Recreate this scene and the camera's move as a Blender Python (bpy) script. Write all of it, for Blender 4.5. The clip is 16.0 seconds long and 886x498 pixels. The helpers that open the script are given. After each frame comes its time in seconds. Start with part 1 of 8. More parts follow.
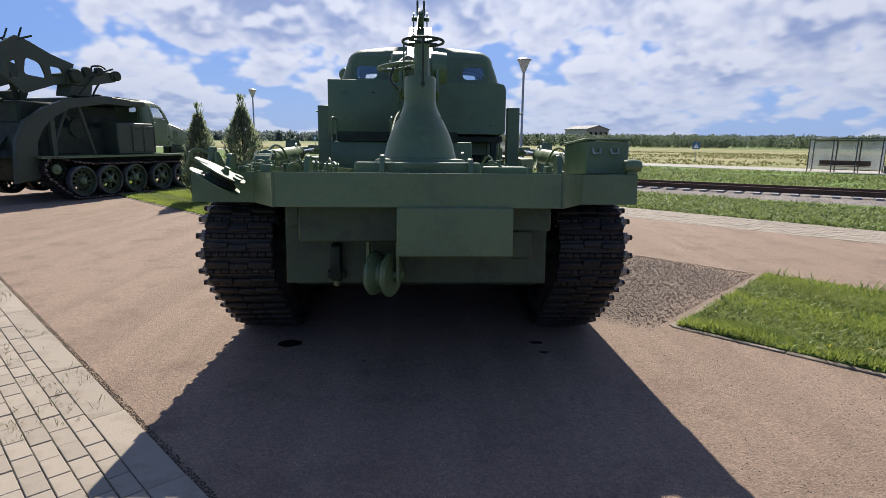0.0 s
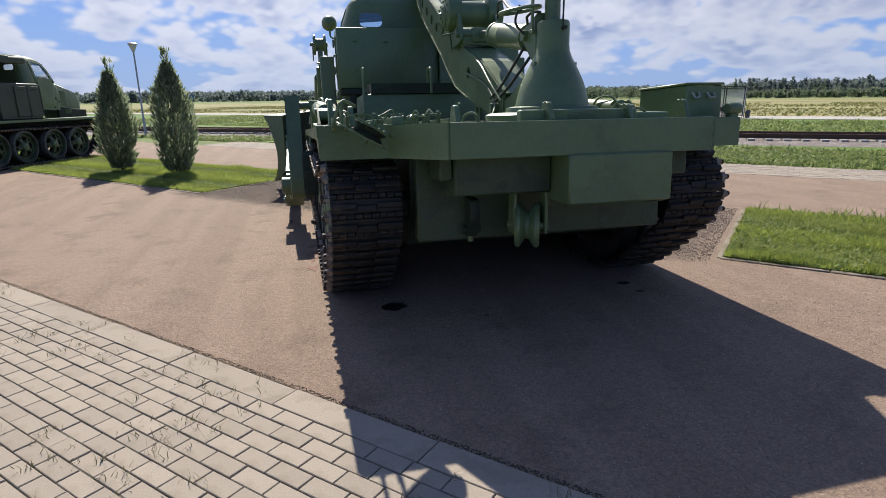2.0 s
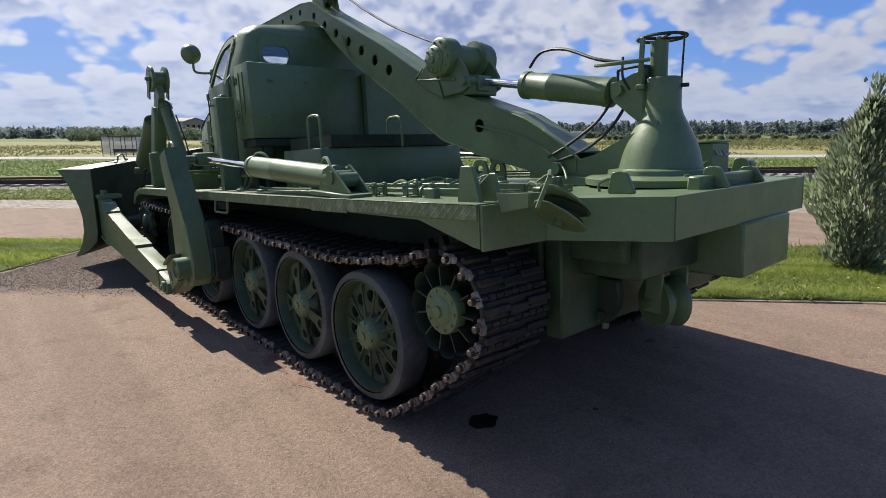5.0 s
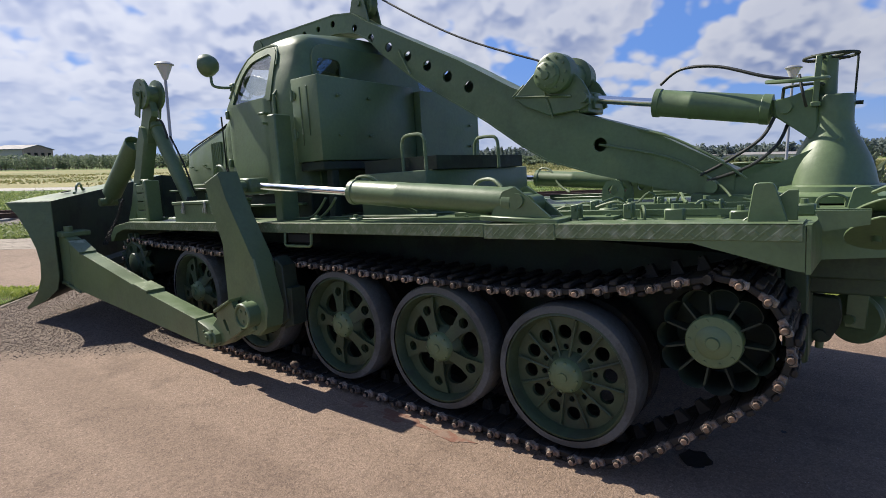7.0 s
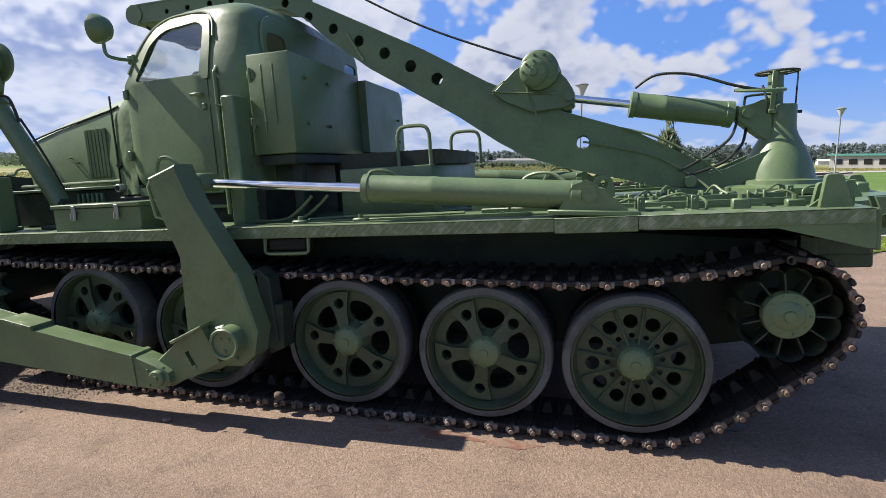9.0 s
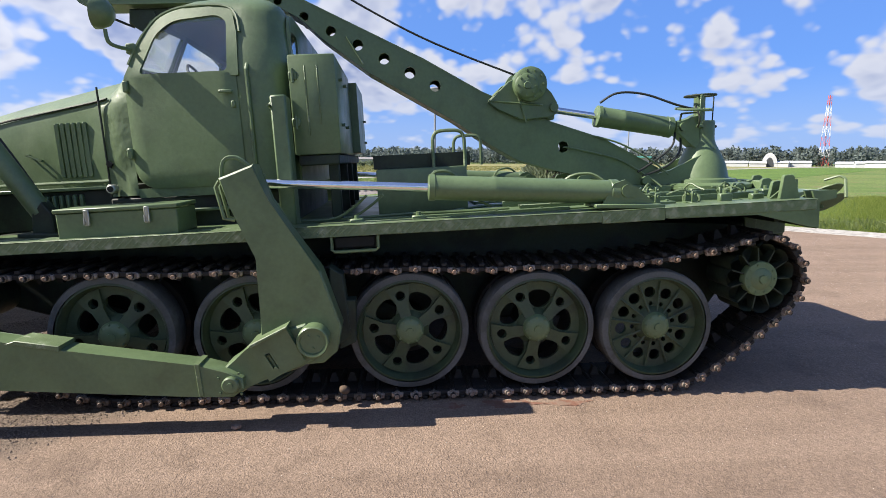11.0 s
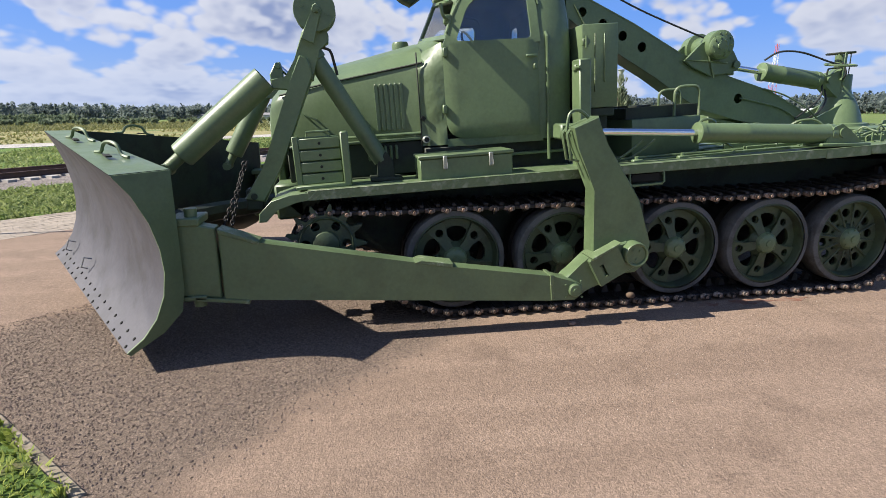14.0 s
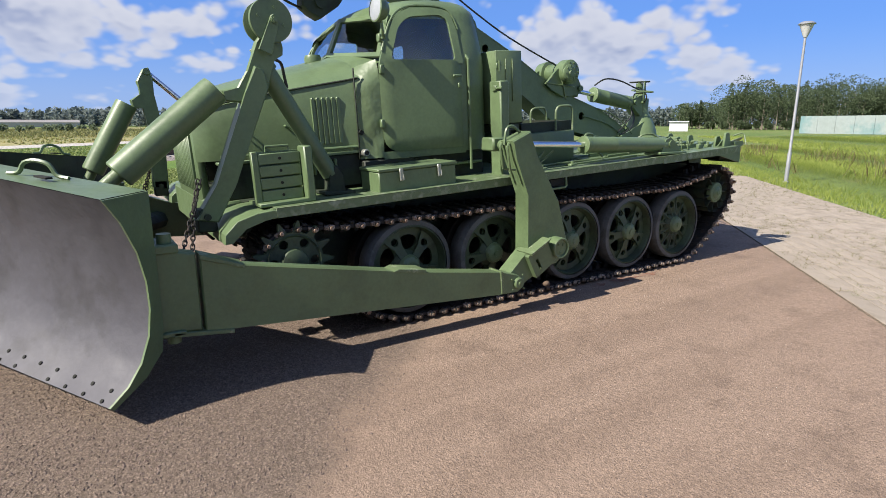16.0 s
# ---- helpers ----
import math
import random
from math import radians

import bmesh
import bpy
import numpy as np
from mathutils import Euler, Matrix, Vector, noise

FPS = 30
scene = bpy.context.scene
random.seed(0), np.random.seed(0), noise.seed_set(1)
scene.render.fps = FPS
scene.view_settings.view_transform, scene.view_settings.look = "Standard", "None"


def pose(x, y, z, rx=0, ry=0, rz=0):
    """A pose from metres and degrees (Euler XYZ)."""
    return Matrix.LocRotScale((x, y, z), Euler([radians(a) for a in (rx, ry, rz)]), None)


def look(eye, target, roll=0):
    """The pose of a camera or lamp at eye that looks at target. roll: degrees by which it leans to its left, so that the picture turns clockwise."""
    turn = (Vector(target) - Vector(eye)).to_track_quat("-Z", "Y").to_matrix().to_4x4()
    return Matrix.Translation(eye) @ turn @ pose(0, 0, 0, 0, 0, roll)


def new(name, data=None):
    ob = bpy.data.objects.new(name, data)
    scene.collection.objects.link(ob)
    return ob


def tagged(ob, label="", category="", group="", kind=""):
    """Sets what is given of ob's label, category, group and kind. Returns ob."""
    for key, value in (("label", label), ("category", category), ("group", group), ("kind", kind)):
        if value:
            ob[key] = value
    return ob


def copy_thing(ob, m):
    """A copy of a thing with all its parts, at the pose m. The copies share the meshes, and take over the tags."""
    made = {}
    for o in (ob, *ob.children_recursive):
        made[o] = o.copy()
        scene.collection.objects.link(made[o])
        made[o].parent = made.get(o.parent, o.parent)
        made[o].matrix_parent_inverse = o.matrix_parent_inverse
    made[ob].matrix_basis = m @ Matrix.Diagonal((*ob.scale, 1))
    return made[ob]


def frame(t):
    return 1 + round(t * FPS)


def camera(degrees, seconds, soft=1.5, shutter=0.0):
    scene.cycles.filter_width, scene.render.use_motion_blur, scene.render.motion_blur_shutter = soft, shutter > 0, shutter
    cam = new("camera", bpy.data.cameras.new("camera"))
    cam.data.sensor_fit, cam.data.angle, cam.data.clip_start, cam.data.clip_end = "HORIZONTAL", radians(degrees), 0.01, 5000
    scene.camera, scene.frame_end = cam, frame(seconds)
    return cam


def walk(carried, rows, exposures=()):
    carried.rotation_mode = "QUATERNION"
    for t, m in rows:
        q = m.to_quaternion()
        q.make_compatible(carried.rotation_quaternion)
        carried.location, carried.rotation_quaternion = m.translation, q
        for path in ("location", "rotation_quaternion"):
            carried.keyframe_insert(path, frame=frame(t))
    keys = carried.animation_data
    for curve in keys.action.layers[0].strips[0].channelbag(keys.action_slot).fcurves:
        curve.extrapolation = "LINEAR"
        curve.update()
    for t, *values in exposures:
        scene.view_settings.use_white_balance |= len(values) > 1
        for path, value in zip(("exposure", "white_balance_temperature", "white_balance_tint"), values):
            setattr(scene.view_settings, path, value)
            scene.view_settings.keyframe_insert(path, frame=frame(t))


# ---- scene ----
cam = camera(77.06, 16.0, soft=0.6)
PATH = [
    (0.0, (0.040, -7.263, 1.724), (0.188, -3.338, 0.967), 0.61),
    (0.5, (-0.430, -7.349, 1.685), (-0.106, -3.441, 0.893), 0.93),
    (1.0, (-0.869, -7.335, 1.699), (-0.259, -3.493, 0.767), 0.35),
    (1.5, (-1.344, -7.161, 1.690), (-0.585, -3.370, 0.665), -0.50),
    (2.0, (-1.755, -6.966, 1.669), (-0.814, -3.222, 0.621), -0.74),
    (2.5, (-2.117, -6.661, 1.715), (-0.831, -3.031, 0.635), -0.53),
    (3.0, (-2.403, -6.311, 1.751), (-0.826, -2.786, 0.709), -0.06),
    (3.5, (-2.716, -6.020, 1.801), (-0.850, -2.599, 0.898), -0.35),
    (3.7, (-2.852, -5.932, 1.829), (-0.931, -2.538, 0.938), -0.46),
    (5.8, (-3.865, -4.250, 1.796), (-0.958, -1.594, 1.089), -0.05),
    (6.0, (-3.989, -4.079, 1.780), (-1.046, -1.454, 1.108), -0.06),
    (6.5, (-4.281, -3.711, 1.800), (-1.219, -1.217, 1.166), -0.47),
    (7.0, (-4.479, -3.290, 1.791), (-1.300, -0.945, 1.161), -0.80),
    (7.5, (-4.670, -2.853, 1.775), (-1.343, -0.718, 1.163), -0.41),
    (8.0, (-4.794, -2.462, 1.770), (-1.267, -0.679, 1.153), -0.77),
    (8.5, (-4.852, -2.031, 1.736), (-1.148, -0.657, 1.114), -0.20),
    (8.7, (-4.885, -1.874, 1.734), (-1.120, -0.672, 1.113), -0.13),
    (10.8, (-5.440, -0.218, 1.756), (-1.497, -0.473, 1.135), 0.29),
    (11.0, (-5.490, -0.021, 1.753), (-1.555, -0.369, 1.128), 0.42),
    (11.5, (-5.625, 0.499, 1.741), (-1.704, 0.024, 1.105), 0.44),
    (12.0, (-5.805, 1.019, 1.734), (-1.901, 0.442, 1.080), 0.31),
    (12.5, (-5.960, 1.513, 1.729), (-2.075, 0.874, 1.022), -0.09),
    (13.0, (-6.093, 1.953, 1.758), (-2.230, 1.311, 0.944), -0.50),
    (13.5, (-6.224, 2.390, 1.739), (-2.368, 1.769, 0.872), -0.42),
    (14.0, (-6.143, 2.821, 1.743), (-2.308, 2.182, 0.804), -0.51),
    (14.5, (-6.040, 3.238, 1.744), (-2.297, 2.212, 0.776), 0.00),
    (15.0, (-5.961, 3.642, 1.755), (-2.434, 2.021, 0.791), 0.38),
    (15.5, (-5.818, 3.987, 1.786), (-2.464, 2.043, 0.801), 0.39),
    (16.0, (-5.827, 4.379, 1.787), (-2.558, 2.246, 0.909), -0.01),
]
EXPOSURES = [(0.0, 0.76), (3.5, 0.72), (6.5, 0.74), (8.5, 0.95), (11.0, 1.10), (16.0, 0.98)]
walk(cam, [(t, look(eye, target, roll)) for t, eye, target, roll in PATH], EXPOSURES)

# ---- world, sun ----
SUN_TO = Vector((-0.02, 1.08, 1.0)).normalized()
SUN_EL = math.asin(SUN_TO.z)
SUN_AZ = math.atan2(SUN_TO.x, SUN_TO.y)
world = bpy.data.worlds.new("sky")
scene.world = world
world.use_nodes = True


CLOUD_HI = 8.6


def sky_nodes():
    nt = world.node_tree
    nt.nodes.clear()
    N, L = nt.nodes.new, nt.links.new
    out, bg = N("ShaderNodeOutputWorld"), N("ShaderNodeBackground")
    sky = N("ShaderNodeTexSky")
    sky.sky_type = "NISHITA"
    sky.sun_disc = False
    sky.sun_elevation, sky.sun_rotation = SUN_EL, SUN_AZ
    sky.air_density, sky.dust_density, sky.ozone_density = 1.0, 0.6, 2.2
    tc, sep = N("ShaderNodeTexCoord"), N("ShaderNodeSeparateXYZ")
    L(tc.outputs["Generated"], sep.inputs[0])

    def m(op, a, b=None, clamp=False):
        n = N("ShaderNodeMath")
        n.operation, n.use_clamp = op, clamp
        for i, v in enumerate((a, b)):
            if v is None:
                continue
            if isinstance(v, (int, float)):
                n.inputs[i].default_value = v
            else:
                L(v, n.inputs[i])
        return n.outputs[0]

    up = m("MAXIMUM", sep.outputs[2], 0.0)
    # heaps of cumulus: direction round the horizon, and height drawn together towards it
    flat = m("MAXIMUM", m("SQRT", m("ADD", m("MULTIPLY", sep.outputs[0], sep.outputs[0]), m("MULTIPLY", sep.outputs[1], sep.outputs[1]))), 0.05)
    comb = N("ShaderNodeCombineXYZ")
    L(m("DIVIDE", sep.outputs[0], flat), comb.inputs[0])
    L(m("DIVIDE", sep.outputs[1], flat), comb.inputs[1])
    L(m("MULTIPLY", m("LOGARITHM", m("ADD", m("MULTIPLY", up, 7.0), 1.0), math.e), 0.47), comb.inputs[2])

    def noise_tex(scale, detail, rough, offset):
        mp = N("ShaderNodeMapping")
        mp.inputs["Location"].default_value = offset
        L(comb.outputs[0], mp.inputs[0])
        n = N("ShaderNodeTexNoise")
        n.inputs["Scale"].default_value, n.inputs["Detail"].default_value, n.inputs["Roughness"].default_value = scale, detail, rough
        n.inputs["Distortion"].default_value = 0.0
        L(mp.outputs[0], n.inputs["Vector"])
        return n.outputs[0]

    def step(src, lo, hi, a=0.0, b=1.0):
        r = N("ShaderNodeMapRange")
        r.interpolation_type = "SMOOTHSTEP"
        L(src, r.inputs[0])
        for k, v in zip((1, 2, 3, 4), (lo, hi, a, b)):
            r.inputs[k].default_value = v
        return r.outputs[0]

    def mixed(f, a, b):
        n = N("ShaderNodeMix")
        n.data_type = "RGBA"
        for k, v in ((0, f), (6, a), (7, b)):
            if isinstance(v, (tuple, float)):
                n.inputs[k].default_value = v
            else:
                L(v, n.inputs[k])
        return n.outputs[2]

    def cells(scale, offset):
        mp = N("ShaderNodeMapping")
        mp.inputs["Location"].default_value = offset
        L(comb.outputs[0], mp.inputs[0])
        n = N("ShaderNodeTexVoronoi")
        n.feature = "SMOOTH_F1"
        n.inputs["Scale"].default_value, n.inputs["Smoothness"].default_value = scale, 0.35
        L(mp.outputs[0], n.inputs["Vector"])
        return m("SUBTRACT", 0.42, n.outputs[0])

    def field(off):
        """Cloud thickness: broad masses with rounded heads of three sizes on them."""
        s = noise_tex(2.7, 5, 0.55, off)
        for scale, amount in ((9.0, 0.24), (21.0, 0.15), (48.0, 0.08)):
            s = m("ADD", s, m("MULTIPLY", cells(scale, off), amount))
        return m("ADD", s, m("MULTIPLY", m("DIVIDE", sep.outputs[1], flat), 0.085))  # thicker on the sunny side

    o0 = (3.1, 7.4, 0.57)
    big = field(o0)
    # the same field a little higher: where it is thinner there, the cloud is lit from above
    above = field((o0[0], o0[1], o0[2] + 0.026))
    mask = m("MULTIPLY", step(big, 0.39, 0.475), step(up, 0.40, 0.66, 1.0, 0.12))  # the clouds thin out overhead
    lit = step(m("MULTIPLY", m("SUBTRACT", big, above), 10.0), -0.65, 0.75)
    thick = step(big, 0.43, 0.64)
    grey = m("MULTIPLY", m("SUBTRACT", 1.0, m("MULTIPLY", lit, 0.82)), m("ADD", m("MULTIPLY", thick, 0.80), 0.20), True)
    cloud = mixed(grey, (CLOUD_HI * 0.95, CLOUD_HI * 0.99, CLOUD_HI * 1.14, 1.0), (CLOUD_HI * 0.36, CLOUD_HI * 0.46, CLOUD_HI * 0.78, 1.0))
    blue = N("ShaderNodeMix")
    blue.data_type, blue.blend_type = "RGBA", "MULTIPLY"
    blue.inputs[0].default_value = 1.0
    L(sky.outputs[0], blue.inputs[6])
    blue.inputs[7].default_value = (0.55, 0.88, 1.5, 1)
    hue = mixed(0.65, blue.outputs[2], mixed(step(up, 0.28, 0.75), (1.75, 3.7, 9.2, 1.0), (0.75, 1.7, 4.6, 1.0)))  # deeper blue overhead
    # clouds scatter the sunlight forward: brighter towards the sun
    dot = N("ShaderNodeVectorMath")
    dot.operation = "DOT_PRODUCT"
    L(tc.outputs["Generated"], dot.inputs[0])
    dot.inputs[1].default_value = SUN_TO
    glow = m("ADD", 0.84, m("MULTIPLY", m("POWER", m("MAXIMUM", dot.outputs["Value"], 0.0), 2.0), 0.5))
    gl = N("ShaderNodeVectorMath")
    gl.operation = "SCALE"
    L(cloud, gl.inputs[0])
    L(glow, gl.inputs["Scale"])
    cloud = gl.outputs[0]
    hue = mixed(m("MULTIPLY", m("POWER", m("MAXIMUM", dot.outputs["Value"], 0.0), 2.0), 0.6), hue, (4.6, 5.9, 9.4, 1.0))  # hazier towards the sun
    mix = mixed(mask, hue, cloud)
    # pale band near the horizon
    final = mixed(step(up, 0.0, 0.16, 0.5, 0.0), mix, (CLOUD_HI * 0.56, CLOUD_HI * 0.70, CLOUD_HI * 1.02, 1.0))
    L(final, bg.inputs[0])
    bg.inputs[1].default_value = 0.05
    L(bg.outputs[0], out.inputs[0])


sky_nodes()
sun = new("sun", bpy.data.lights.new("sun", "SUN"))
sun.data.energy, sun.data.angle, sun.data.color = 5.0, radians(0.53), (1.0, 0.93, 0.82)
sun.matrix_world = look(SUN_TO * 50, (0, 0, 0))

# ---- materials ----


def mat(name, base, rough=0.6, metal=0.0, var=0.25, scale=6.0, bump=0.15, fine=60.0, second=None, second_at=0.62, second_scale=2.5, spec=0.4, per_object=0.0, per_island=0.0, bump_dist=0.01, transmission=0.0, mottle=None):
    """A plain surface with two scales of variation, a second worn or stained colour and fine relief, in object space metres."""
    m = bpy.data.materials.new(name)
    m.use_nodes = True
    nt = m.node_tree
    N, L = nt.nodes.new, nt.links.new
    b = nt.nodes["Principled BSDF"]
    b.inputs["Metallic"].default_value = metal
    b.inputs["Specular IOR Level"].default_value = spec
    geo = N("ShaderNodeTexCoord")
    n1, n2 = N("ShaderNodeTexNoise"), N("ShaderNodeTexNoise")
    for n, s, d in ((n1, scale, 5), (n2, fine, 4)):
        n.inputs["Scale"].default_value, n.inputs["Detail"].default_value = s, d
        n.inputs["Roughness"].default_value = 0.6
        L(geo.outputs["Object"], n.inputs["Vector"])
    mul = N("ShaderNodeMath")
    mul.operation = "ADD"
    L(n1.outputs[0], mul.inputs[0])
    L(n2.outputs[0], mul.inputs[1])
    mr = N("ShaderNodeMapRange")
    L(mul.outputs[0], mr.inputs[0])
    mr.inputs[1].default_value, mr.inputs[2].default_value = 0.6, 1.4
    mr.inputs[3].default_value, mr.inputs[4].default_value = 1 - var, 1 + var
    factor = mr.outputs[0]
    if per_object or per_island:
        src = N("ShaderNodeObjectInfo").outputs["Random"] if per_object else N("ShaderNodeNewGeometry").outputs["Random Per Island"]
        r = N("ShaderNodeMapRange")
        L(src, r.inputs[0])
        amount = per_object or per_island
        r.inputs[3].default_value, r.inputs[4].default_value = 1 - amount, 1 + amount
        f2 = N("ShaderNodeMath")
        f2.operation = "MULTIPLY"
        L(factor, f2.inputs[0])
        L(r.outputs[0], f2.inputs[1])
        factor = f2.outputs[0]
    col = N("ShaderNodeMix")
    col.data_type = "RGBA"
    col.inputs[6].default_value = (*base, 1)
    col.inputs[7].default_value = (*(second or base), 1)
    if second:
        n3 = N("ShaderNodeTexNoise")
        n3.inputs["Scale"].default_value, n3.inputs["Detail"].default_value = second_scale, 6
        n3.inputs["Roughness"].default_value = 0.65
        L(geo.outputs["Object"], n3.inputs["Vector"])
        th = N("ShaderNodeMapRange")
        th.interpolation_type = "SMOOTHSTEP"
        L(n3.outputs[0], th.inputs[0])
        th.inputs[1].default_value, th.inputs[2].default_value = second_at - 0.07, second_at + 0.07
        L(th.outputs[0], col.inputs[0])
    else:
        col.inputs[0].default_value = 0
    vm = N("ShaderNodeVectorMath")
    vm.operation = "SCALE"
    L(col.outputs[2], vm.inputs[0])
    L(factor, vm.inputs["Scale"])
    L(vm.outputs[0], b.inputs["Base Color"])
    rr = N("ShaderNodeMapRange")
    L(n1.outputs[0], rr.inputs[0])
    rr.inputs[1].default_value, rr.inputs[2].default_value = 0.3, 0.7
    rr.inputs[3].default_value, rr.inputs[4].default_value = max(0.03, rough - 0.1), min(1, rough + 0.1)
    L(rr.outputs[0], b.inputs["Roughness"])
    if bump:
        bp = N("ShaderNodeBump")
        bp.inputs["Strength"].default_value, bp.inputs["Distance"].default_value = bump, bump_dist
        L(n2.outputs[0] if fine > scale else n1.outputs[0], bp.inputs["Height"])
        if mottle:
            n4 = N("ShaderNodeTexNoise")
            n4.inputs["Scale"].default_value, n4.inputs["Detail"].default_value = mottle[0], 2
            L(geo.outputs["Object"], n4.inputs["Vector"])
            b2 = N("ShaderNodeBump")
            b2.inputs["Strength"].default_value, b2.inputs["Distance"].default_value = mottle[1], 0.05
            L(n4.outputs[0], b2.inputs["Height"])
            L(b2.outputs[0], bp.inputs["Normal"])
        L(bp.outputs[0], b.inputs["Normal"])
    if transmission:
        b.inputs["Transmission Weight"].default_value = transmission
    return m


GREEN = mat("green_paint", (0.100, 0.146, 0.070), 0.42, var=0.16, scale=4, bump=0.10, fine=35, second=(0.082, 0.120, 0.059), second_scale=1.6, second_at=0.55, mottle=(2.2, 0.12), spec=0.5)
GREEN_DENT = mat("dented_green_paint", (0.100, 0.143, 0.070), 0.46, var=0.14, scale=4, bump=0.10, fine=30, second=(0.095, 0.132, 0.066), second_scale=1.8, second_at=0.55, mottle=(7.0, 0.28), spec=0.5)
GREEN_WORN = mat("worn_green_paint", (0.104, 0.144, 0.072), 0.45, var=0.18, scale=9, bump=0.2, fine=70, second=(0.25, 0.28, 0.20), second_scale=9, second_at=0.63)
# Darkest green: shade under the deck and behind the blade added to the grime's colour
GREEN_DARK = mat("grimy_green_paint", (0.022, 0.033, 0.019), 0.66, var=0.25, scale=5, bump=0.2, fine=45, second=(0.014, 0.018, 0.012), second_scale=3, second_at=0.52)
# Darker than GREEN: part of the undercarriage's shade sits in the colour
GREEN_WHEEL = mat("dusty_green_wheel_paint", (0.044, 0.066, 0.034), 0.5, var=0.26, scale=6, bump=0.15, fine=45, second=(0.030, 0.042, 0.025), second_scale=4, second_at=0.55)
BLADE_GREY = mat("scoured_grey_steel", (0.062, 0.061, 0.073), 0.6, metal=0.1, var=0.12, scale=3, bump=0.15, fine=25, second=(0.050, 0.049, 0.056), second_scale=2.2, second_at=0.55, mottle=(3.0, 0.35))
RUBBER = mat("grey_worn_rubber", (0.095, 0.099, 0.098), 0.8, var=0.25, scale=8, bump=0.3, fine=60, second=(0.060, 0.061, 0.058), second_scale=4, second_at=0.52)
TRACK = mat("dark_track_steel", (0.020, 0.018, 0.017), 0.62, metal=0.2, var=0.35, scale=12, bump=0.35, fine=70, second=(0.05, 0.034, 0.024), second_scale=8, second_at=0.62, per_object=0.25)
PIN = mat("rusty_pin_steel", (0.25, 0.225, 0.20), 0.58, metal=0.1, var=0.4, scale=30, bump=0.35, fine=90, second=(0.16, 0.098, 0.064), second_scale=5, second_at=0.53, per_object=0.5)
CHROME = mat("chromed_rod", (0.75, 0.75, 0.77), 0.12, metal=1.0, var=0.05, bump=0.0)
HOSE = mat("black_rubber_hose", (0.022, 0.024, 0.022), 0.55, var=0.2, bump=0.15)
# Near black that stands for the shade inside holes, slots, recesses and windows
DARK = mat("dark_opening_grime", (0.012, 0.013, 0.011), 0.9, var=0.2, bump=0.2)
GALV = mat("galvanised_steel", (0.30, 0.31, 0.33), 0.45, metal=0.4, var=0.1, scale=5, bump=0.1)
BRIGHT = mat("dull_zinc_latch", (0.34, 0.35, 0.31), 0.42, metal=0.7, var=0.15, bump=0.1)
LENS = mat("grey_lamp_lens", (0.30, 0.32, 0.34), 0.15, var=0.1, bump=0.1, spec=0.6)
LAMP_GLASS = mat("frosted_lamp_bowl", (0.46, 0.47, 0.47), 0.35, var=0.05, bump=0.0, spec=0.5)
WOOD_BLOCK = mat("weathered_brown", (0.10, 0.07, 0.05), 0.8, var=0.3, bump=0.3)


def glass_mat(name, tint, rough=0.02, mixed=0.75):
    m = bpy.data.materials.new(name)
    m.use_nodes = True
    nt = m.node_tree
    N, L = nt.nodes.new, nt.links.new
    nt.nodes.remove(nt.nodes["Principled BSDF"])
    tr, gl, mx, fr = N("ShaderNodeBsdfTransparent"), N("ShaderNodeBsdfGlossy"), N("ShaderNodeMixShader"), N("ShaderNodeLayerWeight")
    tr.inputs[0].default_value = (*tint, 1)
    gl.inputs["Roughness"].default_value = rough
    fr.inputs[0].default_value = 0.5
    pw, ad = N("ShaderNodeMath"), N("ShaderNodeMath")
    pw.operation, ad.operation = "POWER", "MULTIPLY_ADD"
    pw.inputs[1].default_value = 4.0
    ad.inputs[1].default_value, ad.inputs[2].default_value = 0.85, 0.10
    L(fr.outputs["Facing"], pw.inputs[0])
    L(pw.outputs[0], ad.inputs[0])
    L(ad.outputs[0], mx.inputs[0])
    L(tr.outputs[0], mx.inputs[1])
    L(gl.outputs[0], mx.inputs[2])
    L(mx.outputs[0], nt.nodes["Material Output"].inputs[0])
    return m


GLASS = glass_mat("clear_window_glass", (0.93, 0.95, 0.94))

# ---- mesh helpers ----


def finish(name, bm, material, smooth=38):
    bmesh.ops.remove_doubles(bm, verts=bm.verts, dist=1e-5)
    bmesh.ops.recalc_face_normals(bm, faces=bm.faces)
    me = bpy.data.meshes.new(name)
    bm.to_mesh(me)
    bm.free()
    me.materials.append(material)
    if smooth and len(me.polygons):
        me.polygons.foreach_set("use_smooth", [True] * len(me.polygons))
        me.set_sharp_from_angle(angle=radians(smooth))
    return me


def part(name, bm, material, parent, label="", m=None, smooth=38):
    if m is not None:
        bm.transform(m)
    ob = new(name, finish(name, bm, material, smooth))
    ob.parent = parent
    if label:
        tagged(ob, label)
    return ob


def same(ob, parent, m, name=None):
    """Another object on the same mesh."""
    o = new(name or ob.name.split(".")[0], ob.data)
    o.parent = parent
    o.matrix_basis = m
    return o


def thing(name, label, category, group="", kind="", at=None):
    e = new(name)
    e.empty_display_size = 0.3
    if at is not None:
        e.matrix_basis = at
    return tagged(e, label, category, group, kind)


def new_bm():
    return bmesh.new()


